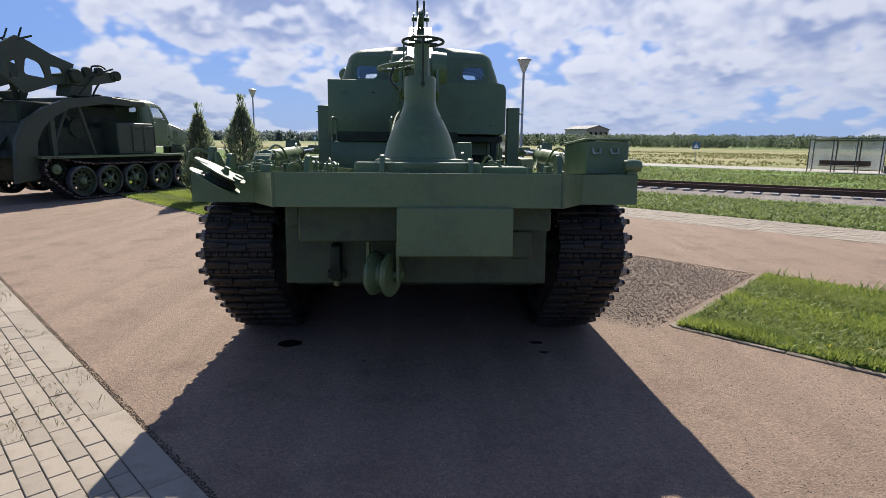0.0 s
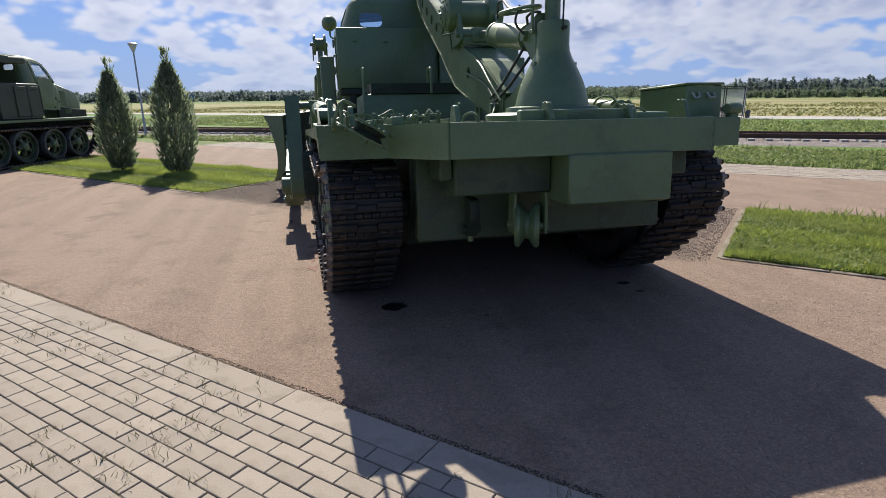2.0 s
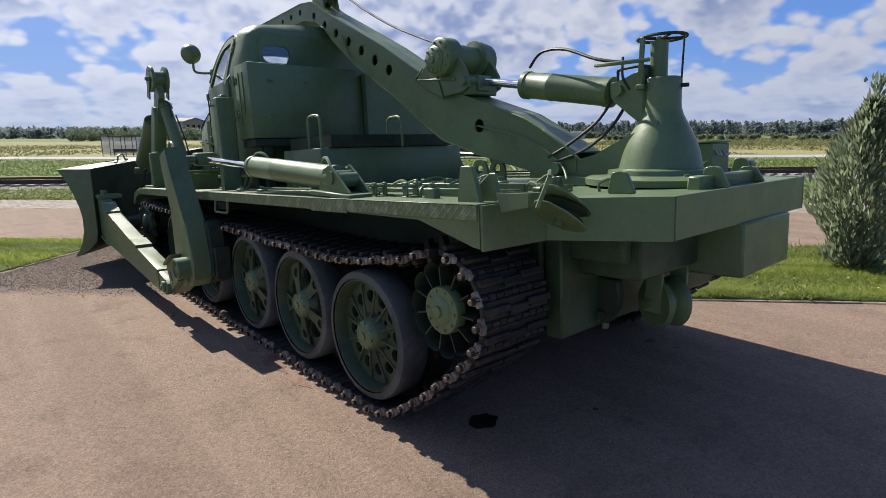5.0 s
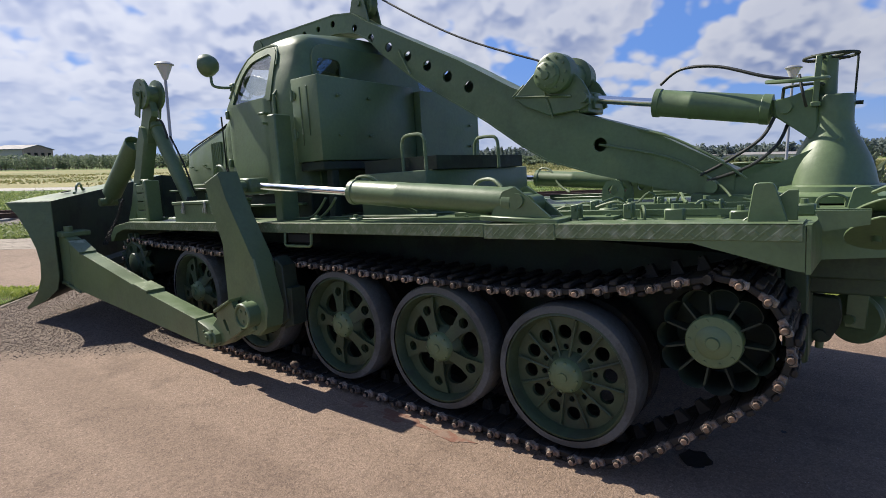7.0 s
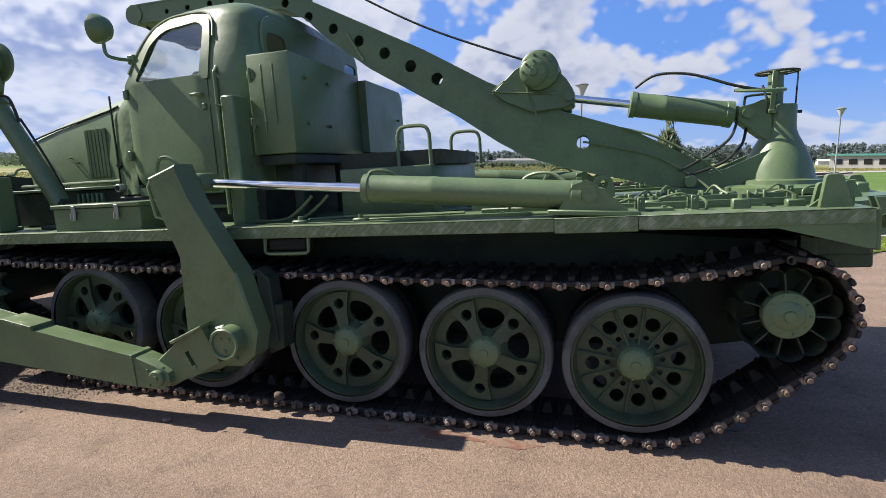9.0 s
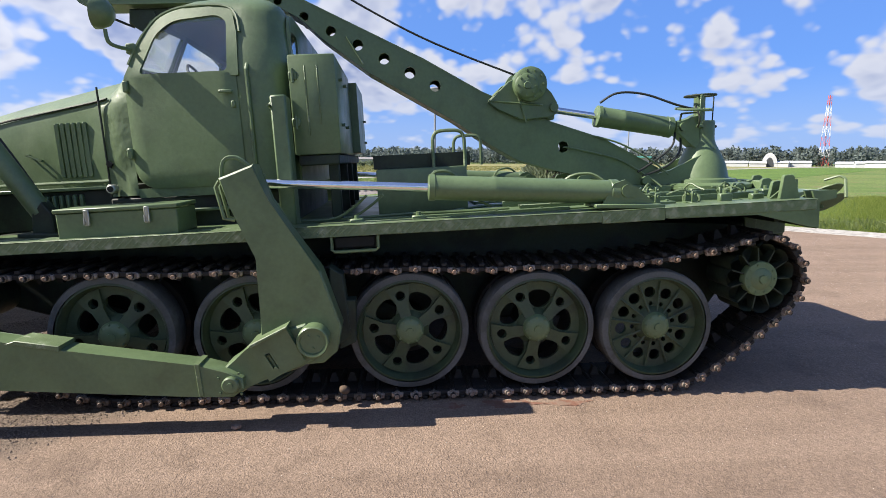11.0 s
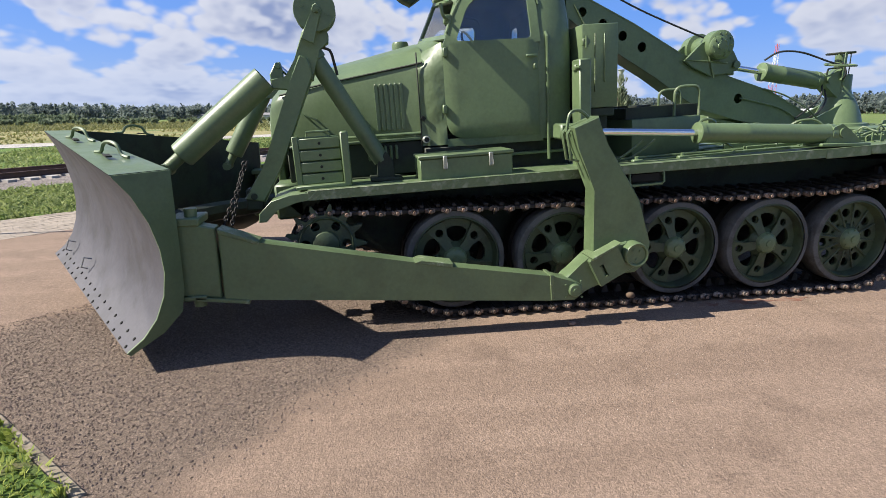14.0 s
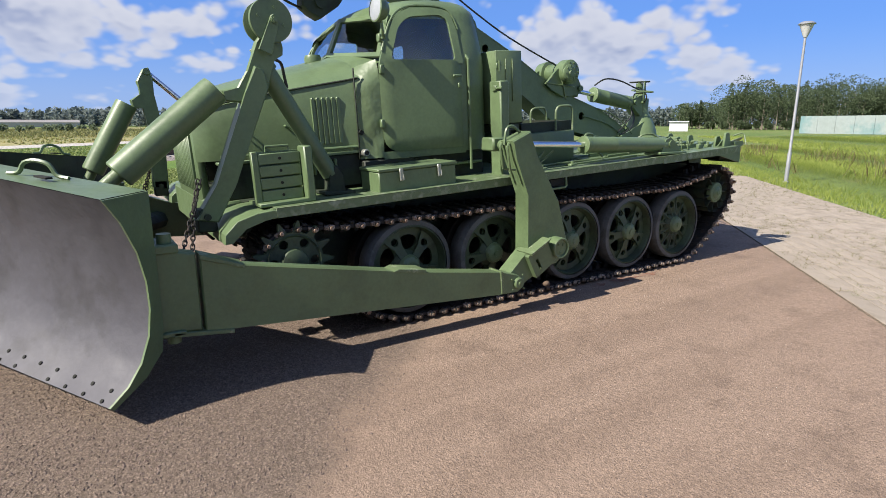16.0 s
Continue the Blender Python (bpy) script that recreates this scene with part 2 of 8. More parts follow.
def box(bm, x0, x1, y0, y1, z0, z1, bevel=0.0, seg=1):
    vs = [bm.verts.new((x, y, z)) for x in (x0, x1) for y in (y0, y1) for z in (z0, z1)]
    q = ((0, 1, 3, 2), (4, 6, 7, 5), (0, 4, 5, 1), (2, 3, 7, 6), (0, 2, 6, 4), (1, 5, 7, 3))
    fs = [bm.faces.new([vs[i] for i in f]) for f in q]
    if bevel:
        es = list({e for f in fs for e in f.edges})
        bmesh.ops.bevel(bm, geom=es, offset=bevel, segments=seg, affect="EDGES", profile=0.5)
    return bm


def boxb(x0, x1, y0, y1, z0, z1, bevel=0.006, seg=1):
    return box(new_bm(), x0, x1, y0, y1, z0, z1, bevel, seg)


AX = {"x": lambda a, u, v: (a, u, v), "y": lambda a, u, v: (u, a, v), "z": lambda a, u, v: (u, v, a)}


def prism(bm, pts, axis, a, b, bevel=0.0):
    """A polygon, given across the axis, drawn out along it from a to b."""
    n = len(pts)
    lo = [bm.verts.new(AX[axis](a, u, v)) for u, v in pts]
    hi = [bm.verts.new(AX[axis](b, u, v)) for u, v in pts]
    fs = [bm.faces.new(lo), bm.faces.new(hi[::-1])]
    for i in range(n):
        fs.append(bm.faces.new((lo[i], hi[i], hi[(i + 1) % n], lo[(i + 1) % n])))
    if bevel:
        es = list({e for f in fs[:2] for e in f.edges})
        bmesh.ops.bevel(bm, geom=es, offset=bevel, segments=1, affect="EDGES")
    return bm


def ring_pts(cu, cv, r, n=20, ru=None, start=0.0):
    return [(cu + (ru or r) * math.cos(start + 2 * math.pi * i / n), cv + r * math.sin(start + 2 * math.pi * i / n)) for i in range(n)]


def round_poly(pts, r, n=4):
    """The polygon with its corners rounded by r, or by one radius a corner."""
    out = []
    k = len(pts)
    for i in range(k):
        p, a, b = Vector(pts[i]), Vector(pts[i - 1]), Vector(pts[(i + 1) % k])
        rad = r[i] if isinstance(r, (list, tuple)) else r
        da, db = (a - p), (b - p)
        t = min(rad, da.length * 0.45, db.length * 0.45)
        if t < 1e-4:
            out.append(tuple(p))
            continue
        p0, p1 = p + da.normalized() * t, p + db.normalized() * t
        for j in range(n + 1):
            s = j / n
            q = p0 * (1 - s) ** 2 + p * 2 * s * (1 - s) + p1 * s ** 2
            out.append(tuple(q))
    return out


def plate(bm, outer, holes, axis, a, b):
    """A flat plate from a to b along the axis with holes right through it."""
    loops = [outer] + list(holes)
    es, rims = [], []
    for lp in loops:
        vs = [bm.verts.new(AX[axis](a, u, v)) for u, v in lp]
        rims.append(vs)
        es += [bm.edges.new((vs[i], vs[(i + 1) % len(vs)])) for i in range(len(vs))]
    fs = [f for f in bmesh.ops.triangle_fill(bm, edges=es, use_beauty=True)["geom"] if isinstance(f, bmesh.types.BMFace)]
    d = Vector(AX[axis](b - a, 0, 0))
    twin = {v: bm.verts.new(v.co + d) for vs in rims for v in vs}
    for f in fs:
        bm.faces.new([twin[v] for v in f.verts][::-1])
    for vs in rims:
        for i in range(len(vs)):
            p, q = vs[i], vs[(i + 1) % len(vs)]
            bm.faces.new((p, q, twin[q], twin[p]))
    return bm


def frame_of(d):
    d = Vector(d).normalized()
    u = d.cross(Vector((0, 0, 1)) if abs(d.z) < 0.9 else Vector((1, 0, 0))).normalized()
    return d, u, d.cross(u)


def lathe(bm, prof, origin, axis, seg=24, close=False):
    """Profile rows (radius, distance along the axis) turned round the axis."""
    d, u, w = frame_of(axis)
    o = Vector(origin)
    rings = []
    for r, h in prof:
        if r < 1e-5:
            rings.append([bm.verts.new(o + d * h)])
        else:
            rings.append([bm.verts.new(o + d * h + (u * math.cos(t) + w * math.sin(t)) * r) for t in (2 * math.pi * i / seg for i in range(seg))])
    pairs = list(zip(rings, rings[1:])) + ([(rings[-1], rings[0])] if close else [])
    for a, b in pairs:
        for i in range(seg):
            j = (i + 1) % seg
            vs = [a[i % len(a)], a[j % len(a)], b[j % len(b)], b[i % len(b)]]
            vs = list(dict.fromkeys(vs))
            if len(vs) > 2:
                bm.faces.new(vs)
    return bm


def cyl(bm, p0, p1, r0, r1=None, seg=20, chamfer=0.0):
    p0, p1 = Vector(p0), Vector(p1)
    h = (p1 - p0).length
    r1 = r0 if r1 is None else r1
    c = chamfer
    prof = [(0, 0), (r0 - c, 0)] + ([(r0, c)] if c else []) + ([(r1, h - c)] if c else []) + [(r1 - c, h), (0, h)]
    return lathe(bm, prof, p0, p1 - p0, seg)


def tube(bm, pts, r, seg=8, closed=False):
    """A round bar along a line of points."""
    P = [Vector(p) for p in pts]
    n = len(P)
    rings = []
    u = None
    for i in range(n):
        a, b = P[i - 1] if (i or closed) else P[0], P[(i + 1) % n] if (i < n - 1 or closed) else P[-1]
        d = (b - a).normalized()
        if u is None:
            _, u, _ = frame_of(d)
        u = (u - d * u.dot(d)).normalized()
        w = d.cross(u)
        rings.append([bm.verts.new(P[i] + (u * math.cos(t) + w * math.sin(t)) * r) for t in (2 * math.pi * k / seg for k in range(seg))])
    for a, b in list(zip(rings, rings[1:])) + ([(rings[-1], rings[0])] if closed else []):
        for k in range(seg):
            bm.faces.new((a[k], a[(k + 1) % seg], b[(k + 1) % seg], b[k]))
    if not closed:
        bm.faces.new(rings[0][::-1])
        bm.faces.new(rings[-1])
    return bm


def curve(pts, n=6):
    """Points along a smooth line through the given ones."""
    P = [Vector(p) for p in pts]
    out = []
    for i in range(len(P) - 1):
        a, b, c, d = P[max(i - 1, 0)], P[i], P[i + 1], P[min(i + 2, len(P) - 1)]
        for k in range(n):
            t = k / n
            out.append(0.5 * ((2 * b) + (c - a) * t + (2 * a - 5 * b + 4 * c - d) * t * t + (3 * b - a - 3 * c + d) * t ** 3))
    return out + [P[-1]]


def skin(bm, rows, closed_u=False):
    """Quads over a grid of points."""
    vs = [[bm.verts.new(p) for p in row] for row in rows]
    for a, b in zip(vs, vs[1:]):
        k = len(a)
        for i in range(k if closed_u else k - 1):
            bm.faces.new((a[i], a[(i + 1) % k], b[(i + 1) % k], b[i]))
    return vs


def bolt_heads(bm, places, axis, r=0.014, h=0.012, seg=6):
    for p in places:
        p = Vector(p)
        cyl(bm, p, p + Vector(axis).normalized() * h, r, seg=seg)
    return bm

# ---- ground: the paths run at an angle to the vehicles ----
GN, GS = Vector((0.7240, 0.6898, 0)), Vector((0.6898, -0.7240, 0))


def at(n, s, z=0.0):
    """A place by its distance across the paths (n) and along them (s)."""
    p = GN * n + GS * s
    return (p.x, p.y, z)


def slab(name, poly, top, depth, material, label, category, kind="structure"):
    bm = new_bm()
    prism(bm, [at(n, s)[:2] for n, s in poly], "z", top - depth, top)
    ob = new(name, finish(name, bm, material, 0))
    return tagged(ob, label, category, "", kind)


def ground_mat(name, cols, scales, bump, fine, rough=0.95, streak=None, over=None):
    """Earth, gravel or grass cover out of three colours."""
    m = bpy.data.materials.new(name)
    m.use_nodes = True
    nt = m.node_tree
    N, L = nt.nodes.new, nt.links.new
    b = nt.nodes["Principled BSDF"]
    b.inputs["Roughness"].default_value = rough
    b.inputs["Specular IOR Level"].default_value = 0.25
    tc = N("ShaderNodeTexCoord")
    ns = []
    for s in (*scales, fine):
        n = N("ShaderNodeTexNoise")
        n.inputs["Scale"].default_value, n.inputs["Detail"].default_value, n.inputs["Roughness"].default_value = s, 6, 0.65
        L(tc.outputs["Object"], n.inputs["Vector"])
        ns.append(n.outputs[0])
    if streak:
        mp = N("ShaderNodeMapping")
        mp.inputs["Rotation"].default_value = (0, 0, math.atan2(GS.x, GS.y))
        mp.inputs["Scale"].default_value = streak
        L(tc.outputs["Object"], mp.inputs[0])
        n = N("ShaderNodeTexNoise")
        n.inputs["Scale"].default_value, n.inputs["Detail"].default_value = 1.0, 4
        L(mp.outputs[0], n.inputs["Vector"])
        ns[0] = n.outputs[0]

    def ramp(src, lo, hi):
        r = N("ShaderNodeMapRange")
        r.interpolation_type = "SMOOTHSTEP"
        L(src, r.inputs[0])
        r.inputs[1].default_value, r.inputs[2].default_value = lo, hi
        return r.outputs[0]

    a = N("ShaderNodeMix")
    a.data_type = "RGBA"
    a.inputs[6].default_value, a.inputs[7].default_value = (*cols[0], 1), (*cols[1], 1)
    L(ramp(ns[0], 0.40, 0.62), a.inputs[0])
    c = N("ShaderNodeMix")
    c.data_type = "RGBA"
    L(a.outputs[2], c.inputs[6])
    c.inputs[7].default_value = (*cols[2], 1)
    L(ramp(ns[1], 0.50, 0.68), c.inputs[0])
    f = N("ShaderNodeMapRange")
    L(ns[2], f.inputs[0])
    f.inputs[1].default_value, f.inputs[2].default_value, f.inputs[3].default_value, f.inputs[4].default_value = 0.28, 0.72, *((0.74, 1.26) if over else (0.45, 1.55))
    v = N("ShaderNodeVectorMath")
    v.operation = "SCALE"
    L(c.outputs[2], v.inputs[0])
    L(f.outputs[0], v.inputs["Scale"])
    out = v.outputs[0]
    if over:  # single dark and pale chips in the surface, of two sizes
        for size, lo, hi in ((60, 0.84, 1.16), (150, 0.86, 1.16)):
            vo = N("ShaderNodeTexVoronoi")
            vo.inputs["Scale"].default_value = size
            L(tc.outputs["Object"], vo.inputs["Vector"])
            sp = N("ShaderNodeSeparateColor")
            L(vo.outputs["Color"], sp.inputs[0])
            tone = N("ShaderNodeMapRange")
            L(sp.outputs[0], tone.inputs[0])
            tone.inputs[3].default_value, tone.inputs[4].default_value = lo, hi
            v2 = N("ShaderNodeVectorMath")
            v2.operation = "SCALE"
            L(out, v2.inputs[0])
            L(tone.outputs[0], v2.inputs["Scale"])
            out = v2.outputs[0]
    L(over(nt, out) if over else out, b.inputs["Base Color"])
    bp = N("ShaderNodeBump")
    bp.inputs["Strength"].default_value, bp.inputs["Distance"].default_value = bump, 0.012
    L(ns[2], bp.inputs["Height"])
    if over:
        lump = N("ShaderNodeTexVoronoi")
        lump.inputs["Scale"].default_value = 42
        L(tc.outputs["Object"], lump.inputs["Vector"])
        b2 = N("ShaderNodeBump")
        b2.inputs["Strength"].default_value, b2.inputs["Distance"].default_value = 0.2, 0.010
        b2.invert = True
        L(lump.outputs["Distance"], b2.inputs["Height"])
        L(b2.outputs[0], bp.inputs["Normal"])
    L(bp.outputs[0], b.inputs["Normal"])
    return m


def bay_mask(nt, col):
    """Loose gravel has spread over the bay between the lawns: a patch with a ragged edge, by its place."""
    N, L = nt.nodes.new, nt.links.new
    tc, nz = N("ShaderNodeTexCoord"), N("ShaderNodeTexNoise")
    nz.inputs["Scale"].default_value, nz.inputs["Detail"].default_value = 1.3, 6
    L(tc.outputs["Object"], nz.inputs["Vector"])

    def axis(v):
        d = N("ShaderNodeVectorMath")
        d.operation = "DOT_PRODUCT"
        L(tc.outputs["Object"], d.inputs[0])
        d.inputs[1].default_value = v
        return d.outputs["Value"]

    def m(op, a, b=None, clamp=False):
        n = N("ShaderNodeMath")
        n.operation, n.use_clamp = op, clamp
        for i, v in enumerate((a, b)):
            if v is None:
                continue
            if isinstance(v, (int, float)):
                n.inputs[i].default_value = v
            else:
                L(v, n.inputs[i])
        return n.outputs[0]

    wob = m("MULTIPLY", m("SUBTRACT", nz.outputs[0], 0.5), 0.9)
    n_, s_ = m("ADD", axis(GN), wob), m("ADD", axis(GS), wob)
    f = m("MULTIPLY", m("MULTIPLY", m("ADD", n_, 0.10), 4.0, True), m("MULTIPLY", m("SUBTRACT", 3.3, n_), 2.0, True), True)
    g = m("MULTIPLY", m("MULTIPLY", m("ADD", s_, 6.2), 2.0, True), m("MULTIPLY", m("SUBTRACT", 3.4, s_), 2.0, True), True)
    f = m("MULTIPLY", m("MULTIPLY", f, g), 0.92)
    st = None
    for size in (58, 120):  # stones of two sizes, each with its own tone, dark between them
        vo = N("ShaderNodeTexVoronoi")
        vo.inputs["Scale"].default_value = size
        L(tc.outputs["Object"], vo.inputs["Vector"])
        sp = N("ShaderNodeSeparateColor")
        L(vo.outputs["Color"], sp.inputs[0])
        tone = m("MULTIPLY", m("ADD", m("MULTIPLY", sp.outputs[0], 0.40), 0.80), m("SUBTRACT", 1.2, m("MULTIPLY", vo.outputs["Distance"], 0.6)))
        st = tone if st is None else m("MULTIPLY", st, tone)
    stone = N("ShaderNodeVectorMath")
    stone.operation = "SCALE"
    stone.inputs[0].default_value = (0.172, 0.131, 0.102)
    L(st, stone.inputs["Scale"])
    mx = N("ShaderNodeMix")
    mx.data_type = "RGBA"
    L(f, mx.inputs[0])
    L(col, mx.inputs[6])
    L(stone.outputs[0], mx.inputs[7])
    return mx.outputs[2]


ASPHALT = ground_mat("reddish_asphalt", ((0.206, 0.148, 0.110), (0.236, 0.171, 0.128), (0.176, 0.126, 0.094)), (0.5, 1.8), 0.9, 80, 0.9, (2.2, 0.16, 1), bay_mask)
GRAVEL = ground_mat("loose_gravel", ((0.165, 0.125, 0.11), (0.21, 0.165, 0.145), (0.12, 0.09, 0.08)), (0.8, 5), 1.0, 48)
FIELD = ground_mat("rough_meadow", ((0.085, 0.135, 0.03), (0.125, 0.165, 0.045), (0.15, 0.145, 0.06)), (0.05, 0.35), 0.8, 7)
STRAW = ground_mat("dry_field", ((0.175, 0.168, 0.065), (0.245, 0.22, 0.10), (0.10, 0.14, 0.042)), (0.03, 0.11), 0.8, 3, 0.95, (0.09, 0.012, 1))
VERGE = ground_mat("green_verge", ((0.075, 0.135, 0.022), (0.11, 0.17, 0.032), (0.055, 0.10, 0.02)), (0.15, 0.8), 0.8, 9)
LAWN = ground_mat("lawn_soil", ((0.06, 0.10, 0.02), (0.075, 0.12, 0.025), (0.10, 0.085, 0.045)), (1.2, 5), 0.8, 40)
BED = ground_mat("paving_bed", ((0.12, 0.10, 0.075), (0.09, 0.08, 0.06), (0.06, 0.065, 0.035)), (2, 8), 0.6, 60)
BALLAST = ground_mat("rail_ballast", ((0.18, 0.155, 0.14), (0.24, 0.21, 0.195), (0.13, 0.115, 0.10)), (1, 6), 1.0, 22)
CONCRETE = ground_mat("far_concrete", ((0.33, 0.31, 0.28), (0.38, 0.36, 0.33), (0.28, 0.26, 0.24)), (0.1, 0.8), 0.3, 6)

bm = new_bm()
R0 = [0, 40, 120, 400, 1200, 4000]
rows = [[Vector((r * math.cos(t), r * math.sin(t), -0.03)) for t in (2 * math.pi * i / 48 for i in range(48))] for r in R0[1:]]
skin(bm, rows, True)
bm.faces.new([bm.verts.new(p) for p in rows[0]])
ground = tagged(new("ground", finish("ground", bm, FIELD, 0)), "flat grassy meadow reaching to the horizon", "ground", "", "structure")

slab("road", [(-4.02, -60), (7.6, -60), (7.6, 13.1), (-4.02, 13.1)], 0.0, 0.02, ASPHALT, "reddish brown asphalt road with loose grit", "road")
slab("lawn", [(0.28, -40), (3.25, -40), (3.25, -5.53), (0.28, -5.53)], 0.02, 0.06, LAWN, "strip of mown lawn with clover and dandelions", "lawn")
slab("lawn", [(0.28, 3.33), (3.25, 3.33), (3.25, 13.0), (0.28, 13.0)], 0.02, 0.06, LAWN, "strip of mown lawn beside the gravel", "lawn")
slab("cross_path", [(-4.02, 13.1), (7.6, 13.1), (7.6, 14.35), (-4.02, 14.35)], 0.006, 0.02, CONCRETE, "pale concrete path across the end of the road", "path")
slab("verge", [(9.5, -200), (39, -200), (39, 260), (9.5, 260)], -0.012, 0.01, VERGE, "green weedy verge between path and railway", "verge")
slab("dry_field", [(45.4, -400), (230, -500), (230, 600), (45.4, 400)], -0.012, 0.01, STRAW, "field of dry yellow grass", "field")
slab("far_road", [(39.3, -500), (45.0, -500), (45.0, 600), (39.3, 600)], 0.0, 0.02, CONCRETE, "pale far road along the field", "road")

# kerbs round the lawns: single flush concrete stones
KERB = mat("pale_concrete_kerb", (0.22, 0.185, 0.14), 0.9, var=0.3, scale=5, bump=0.3, fine=50, second=(0.15, 0.125, 0.09), second_scale=3, second_at=0.50, per_object=0.1)


rnd = random.Random(5)


def kerb_run(parent, n0, s0, n1, s1, length=1.0):
    a, b = Vector(at(n0, s0)), Vector(at(n1, s1))
    d = b - a
    k = max(1, round(d.length / length))
    ln = d.length / k
    me = finish("kerb_stone", box(new_bm(), 0.004, ln - 0.004, -0.032, 0.032, -0.08, 0.012, 0.008), KERB)
    ang = math.atan2(d.y, d.x)
    for i in range(k):
        o = new("kerb_stone", me)
        o.parent = parent
        p = a + d * (i / k)
        o.matrix_basis = Matrix.Translation((p.x, p.y, rnd.uniform(-0.006, 0.004))) @ Euler((0, 0, ang + rnd.uniform(-0.004, 0.004))).to_matrix().to_4x4()


kerb_l = thing("kerb", "pale concrete kerb round the lawn", "kerb", "lawn kerbs", "structure")
kerb_run(kerb_l, 0.24, -5.49, 0.24, -30)
kerb_run(kerb_l, 0.24, -5.49, 3.25, -5.49)
kerb_r = thing("kerb", "pale concrete kerb round the lawn", "kerb", "lawn kerbs", "structure")
kerb_run(kerb_r, 0.24, 3.29, 0.24, 13.0)
kerb_run(kerb_r, 0.24, 3.29, 3.25, 3.29)

# ---- paving ----
PAVER = mat("beige_concrete_paver", (0.272, 0.232, 0.187), 0.9, var=0.14, scale=7, bump=0.3, fine=80, second=(0.228, 0.193, 0.152), second_scale=3, second_at=0.56, per_object=0.10)
PAVER_REST = mat("beige_concrete_paving", (0.272, 0.232, 0.187), 0.9, var=0.14, scale=7, bump=0.3, fine=80, second=(0.228, 0.193, 0.152), second_scale=3, second_at=0.56, per_island=0.10)


def paving(name, n0, n1, s0, s1, lift, label, near=None, border=0.2):
    """Running bond along the path, with an edging course; the pieces in the near stretch are objects of their own."""
    bed = slab(name, [(n0, s0), (n1, s0), (n1, s1), (n0, s1)], lift - 0.007, 0.02, BED, label, "paving")
    L0, W0, gap = 0.218, 0.108, 0.006
    mesh = {}

    def piece(ln, w):
        key = (round(ln, 3), round(w, 3))
        if key not in mesh:
            b = box(new_bm(), -ln / 2 + gap / 2, ln / 2 - gap / 2, -w / 2 + gap / 2, w / 2 - gap / 2, -0.03, 0.0)
            top = [f for f in b.faces if f.normal.z > 0.5 or all(v.co.z > -1e-6 for v in f.verts)]
            bmesh.ops.bevel(b, geom=list({e for f in top for e in f.edges}), offset=0.0035, segments=1, affect="EDGES")
            mesh[key] = finish("paver", b, PAVER, 0)
        return mesh[key]

    ang = math.atan2(GS.y, GS.x)
    verts, faces, made = [], [], 0
    r = random.Random(11)
    rows_n = [(n1 - border / 2, 1.0, border)] if border else []
    n = n1 - border - W0 / 2
    while n > n0:
        rows_n.append((n, L0, W0))
        n -= W0
    for k, (nn, ln, w) in enumerate(rows_n):
        s = s0 + (ln / 2 if k % 2 else 0)
        while s < s1:
            z = lift + r.uniform(-0.003, 0.003)
            if near and near[0] < nn < near[1] and near[2] < s < near[3] and made < 300:
                made += 1
                o = new("paver", piece(ln, w))
                o.parent = bed
                o.matrix_basis = Matrix.Translation(at(nn, s, z)) @ Euler((r.uniform(-0.006, 0.006), r.uniform(-0.006, 0.006), ang + r.uniform(-0.006, 0.006))).to_matrix().to_4x4()
            else:
                base = len(verts)
                for dz, e in ((0.0, 0.006), (-0.0035, 0.0028), (-0.02, 0.0028)):
                    for a_, b_ in ((-1, -1), (1, -1), (1, 1), (-1, 1)):
                        verts.append(at(nn + b_ * (w / 2 - e), s + a_ * (ln / 2 - e), z + dz))
                faces.append((base, base + 1, base + 2, base + 3))
                for lv in (0, 4):
                    for q in range(4):
                        faces.append((base + lv + q, base + lv + 4 + q, base + lv + 4 + (q + 1) % 4, base + lv + (q + 1) % 4))
            s += ln
    me = bpy.data.meshes.new("pavers")
    me.from_pydata(verts, [], faces)
    me.materials.append(PAVER_REST)
    o = new("pavers", me)
    o.parent = bed
    tagged(o, kind="stuff")
    return bed


def grass_stuff(name, places, heights, material, label, category, width=0.006, bend=0.35, seed=3, per=2):
    """Many small bent blades as one object."""
    r = np.random.RandomState(seed)
    P = np.asarray(places, float)
    k = len(P)
    h = np.asarray(heights, float)
    a = r.uniform(0, 2 * np.pi, k)
    side = np.stack([np.cos(a), np.sin(a), 0 * a], 1) * (width * r.uniform(0.6, 1.5, k))[:, None]
    lean = np.stack([r.normal(0, bend, k), r.normal(0, bend, k), np.ones(k)], 1)
    lean /= np.linalg.norm(lean, axis=1)[:, None]
    mid = P + lean * (h * 0.55)[:, None]
    lean2 = lean + np.stack([r.normal(0, bend, k), r.normal(0, bend, k), -0.15 * np.ones(k)], 1)
    tip = mid + lean2 * (h * 0.45)[:, None]
    V = np.stack([P - side, P + side, mid + side * 0.7, mid - side * 0.7, tip], 1).reshape(-1, 3)
    me = bpy.data.meshes.new(name)
    idx = np.arange(k) * 5
    quads = np.stack([idx, idx + 1, idx + 2, idx + 3], 1)
    tris = np.stack([idx + 3, idx + 2, idx + 4], 1)
    me.from_pydata(V.tolist(), [], quads.tolist() + tris.tolist())
    me.materials.append(material)
    return tagged(new(name, me), label, category, "", "stuff")


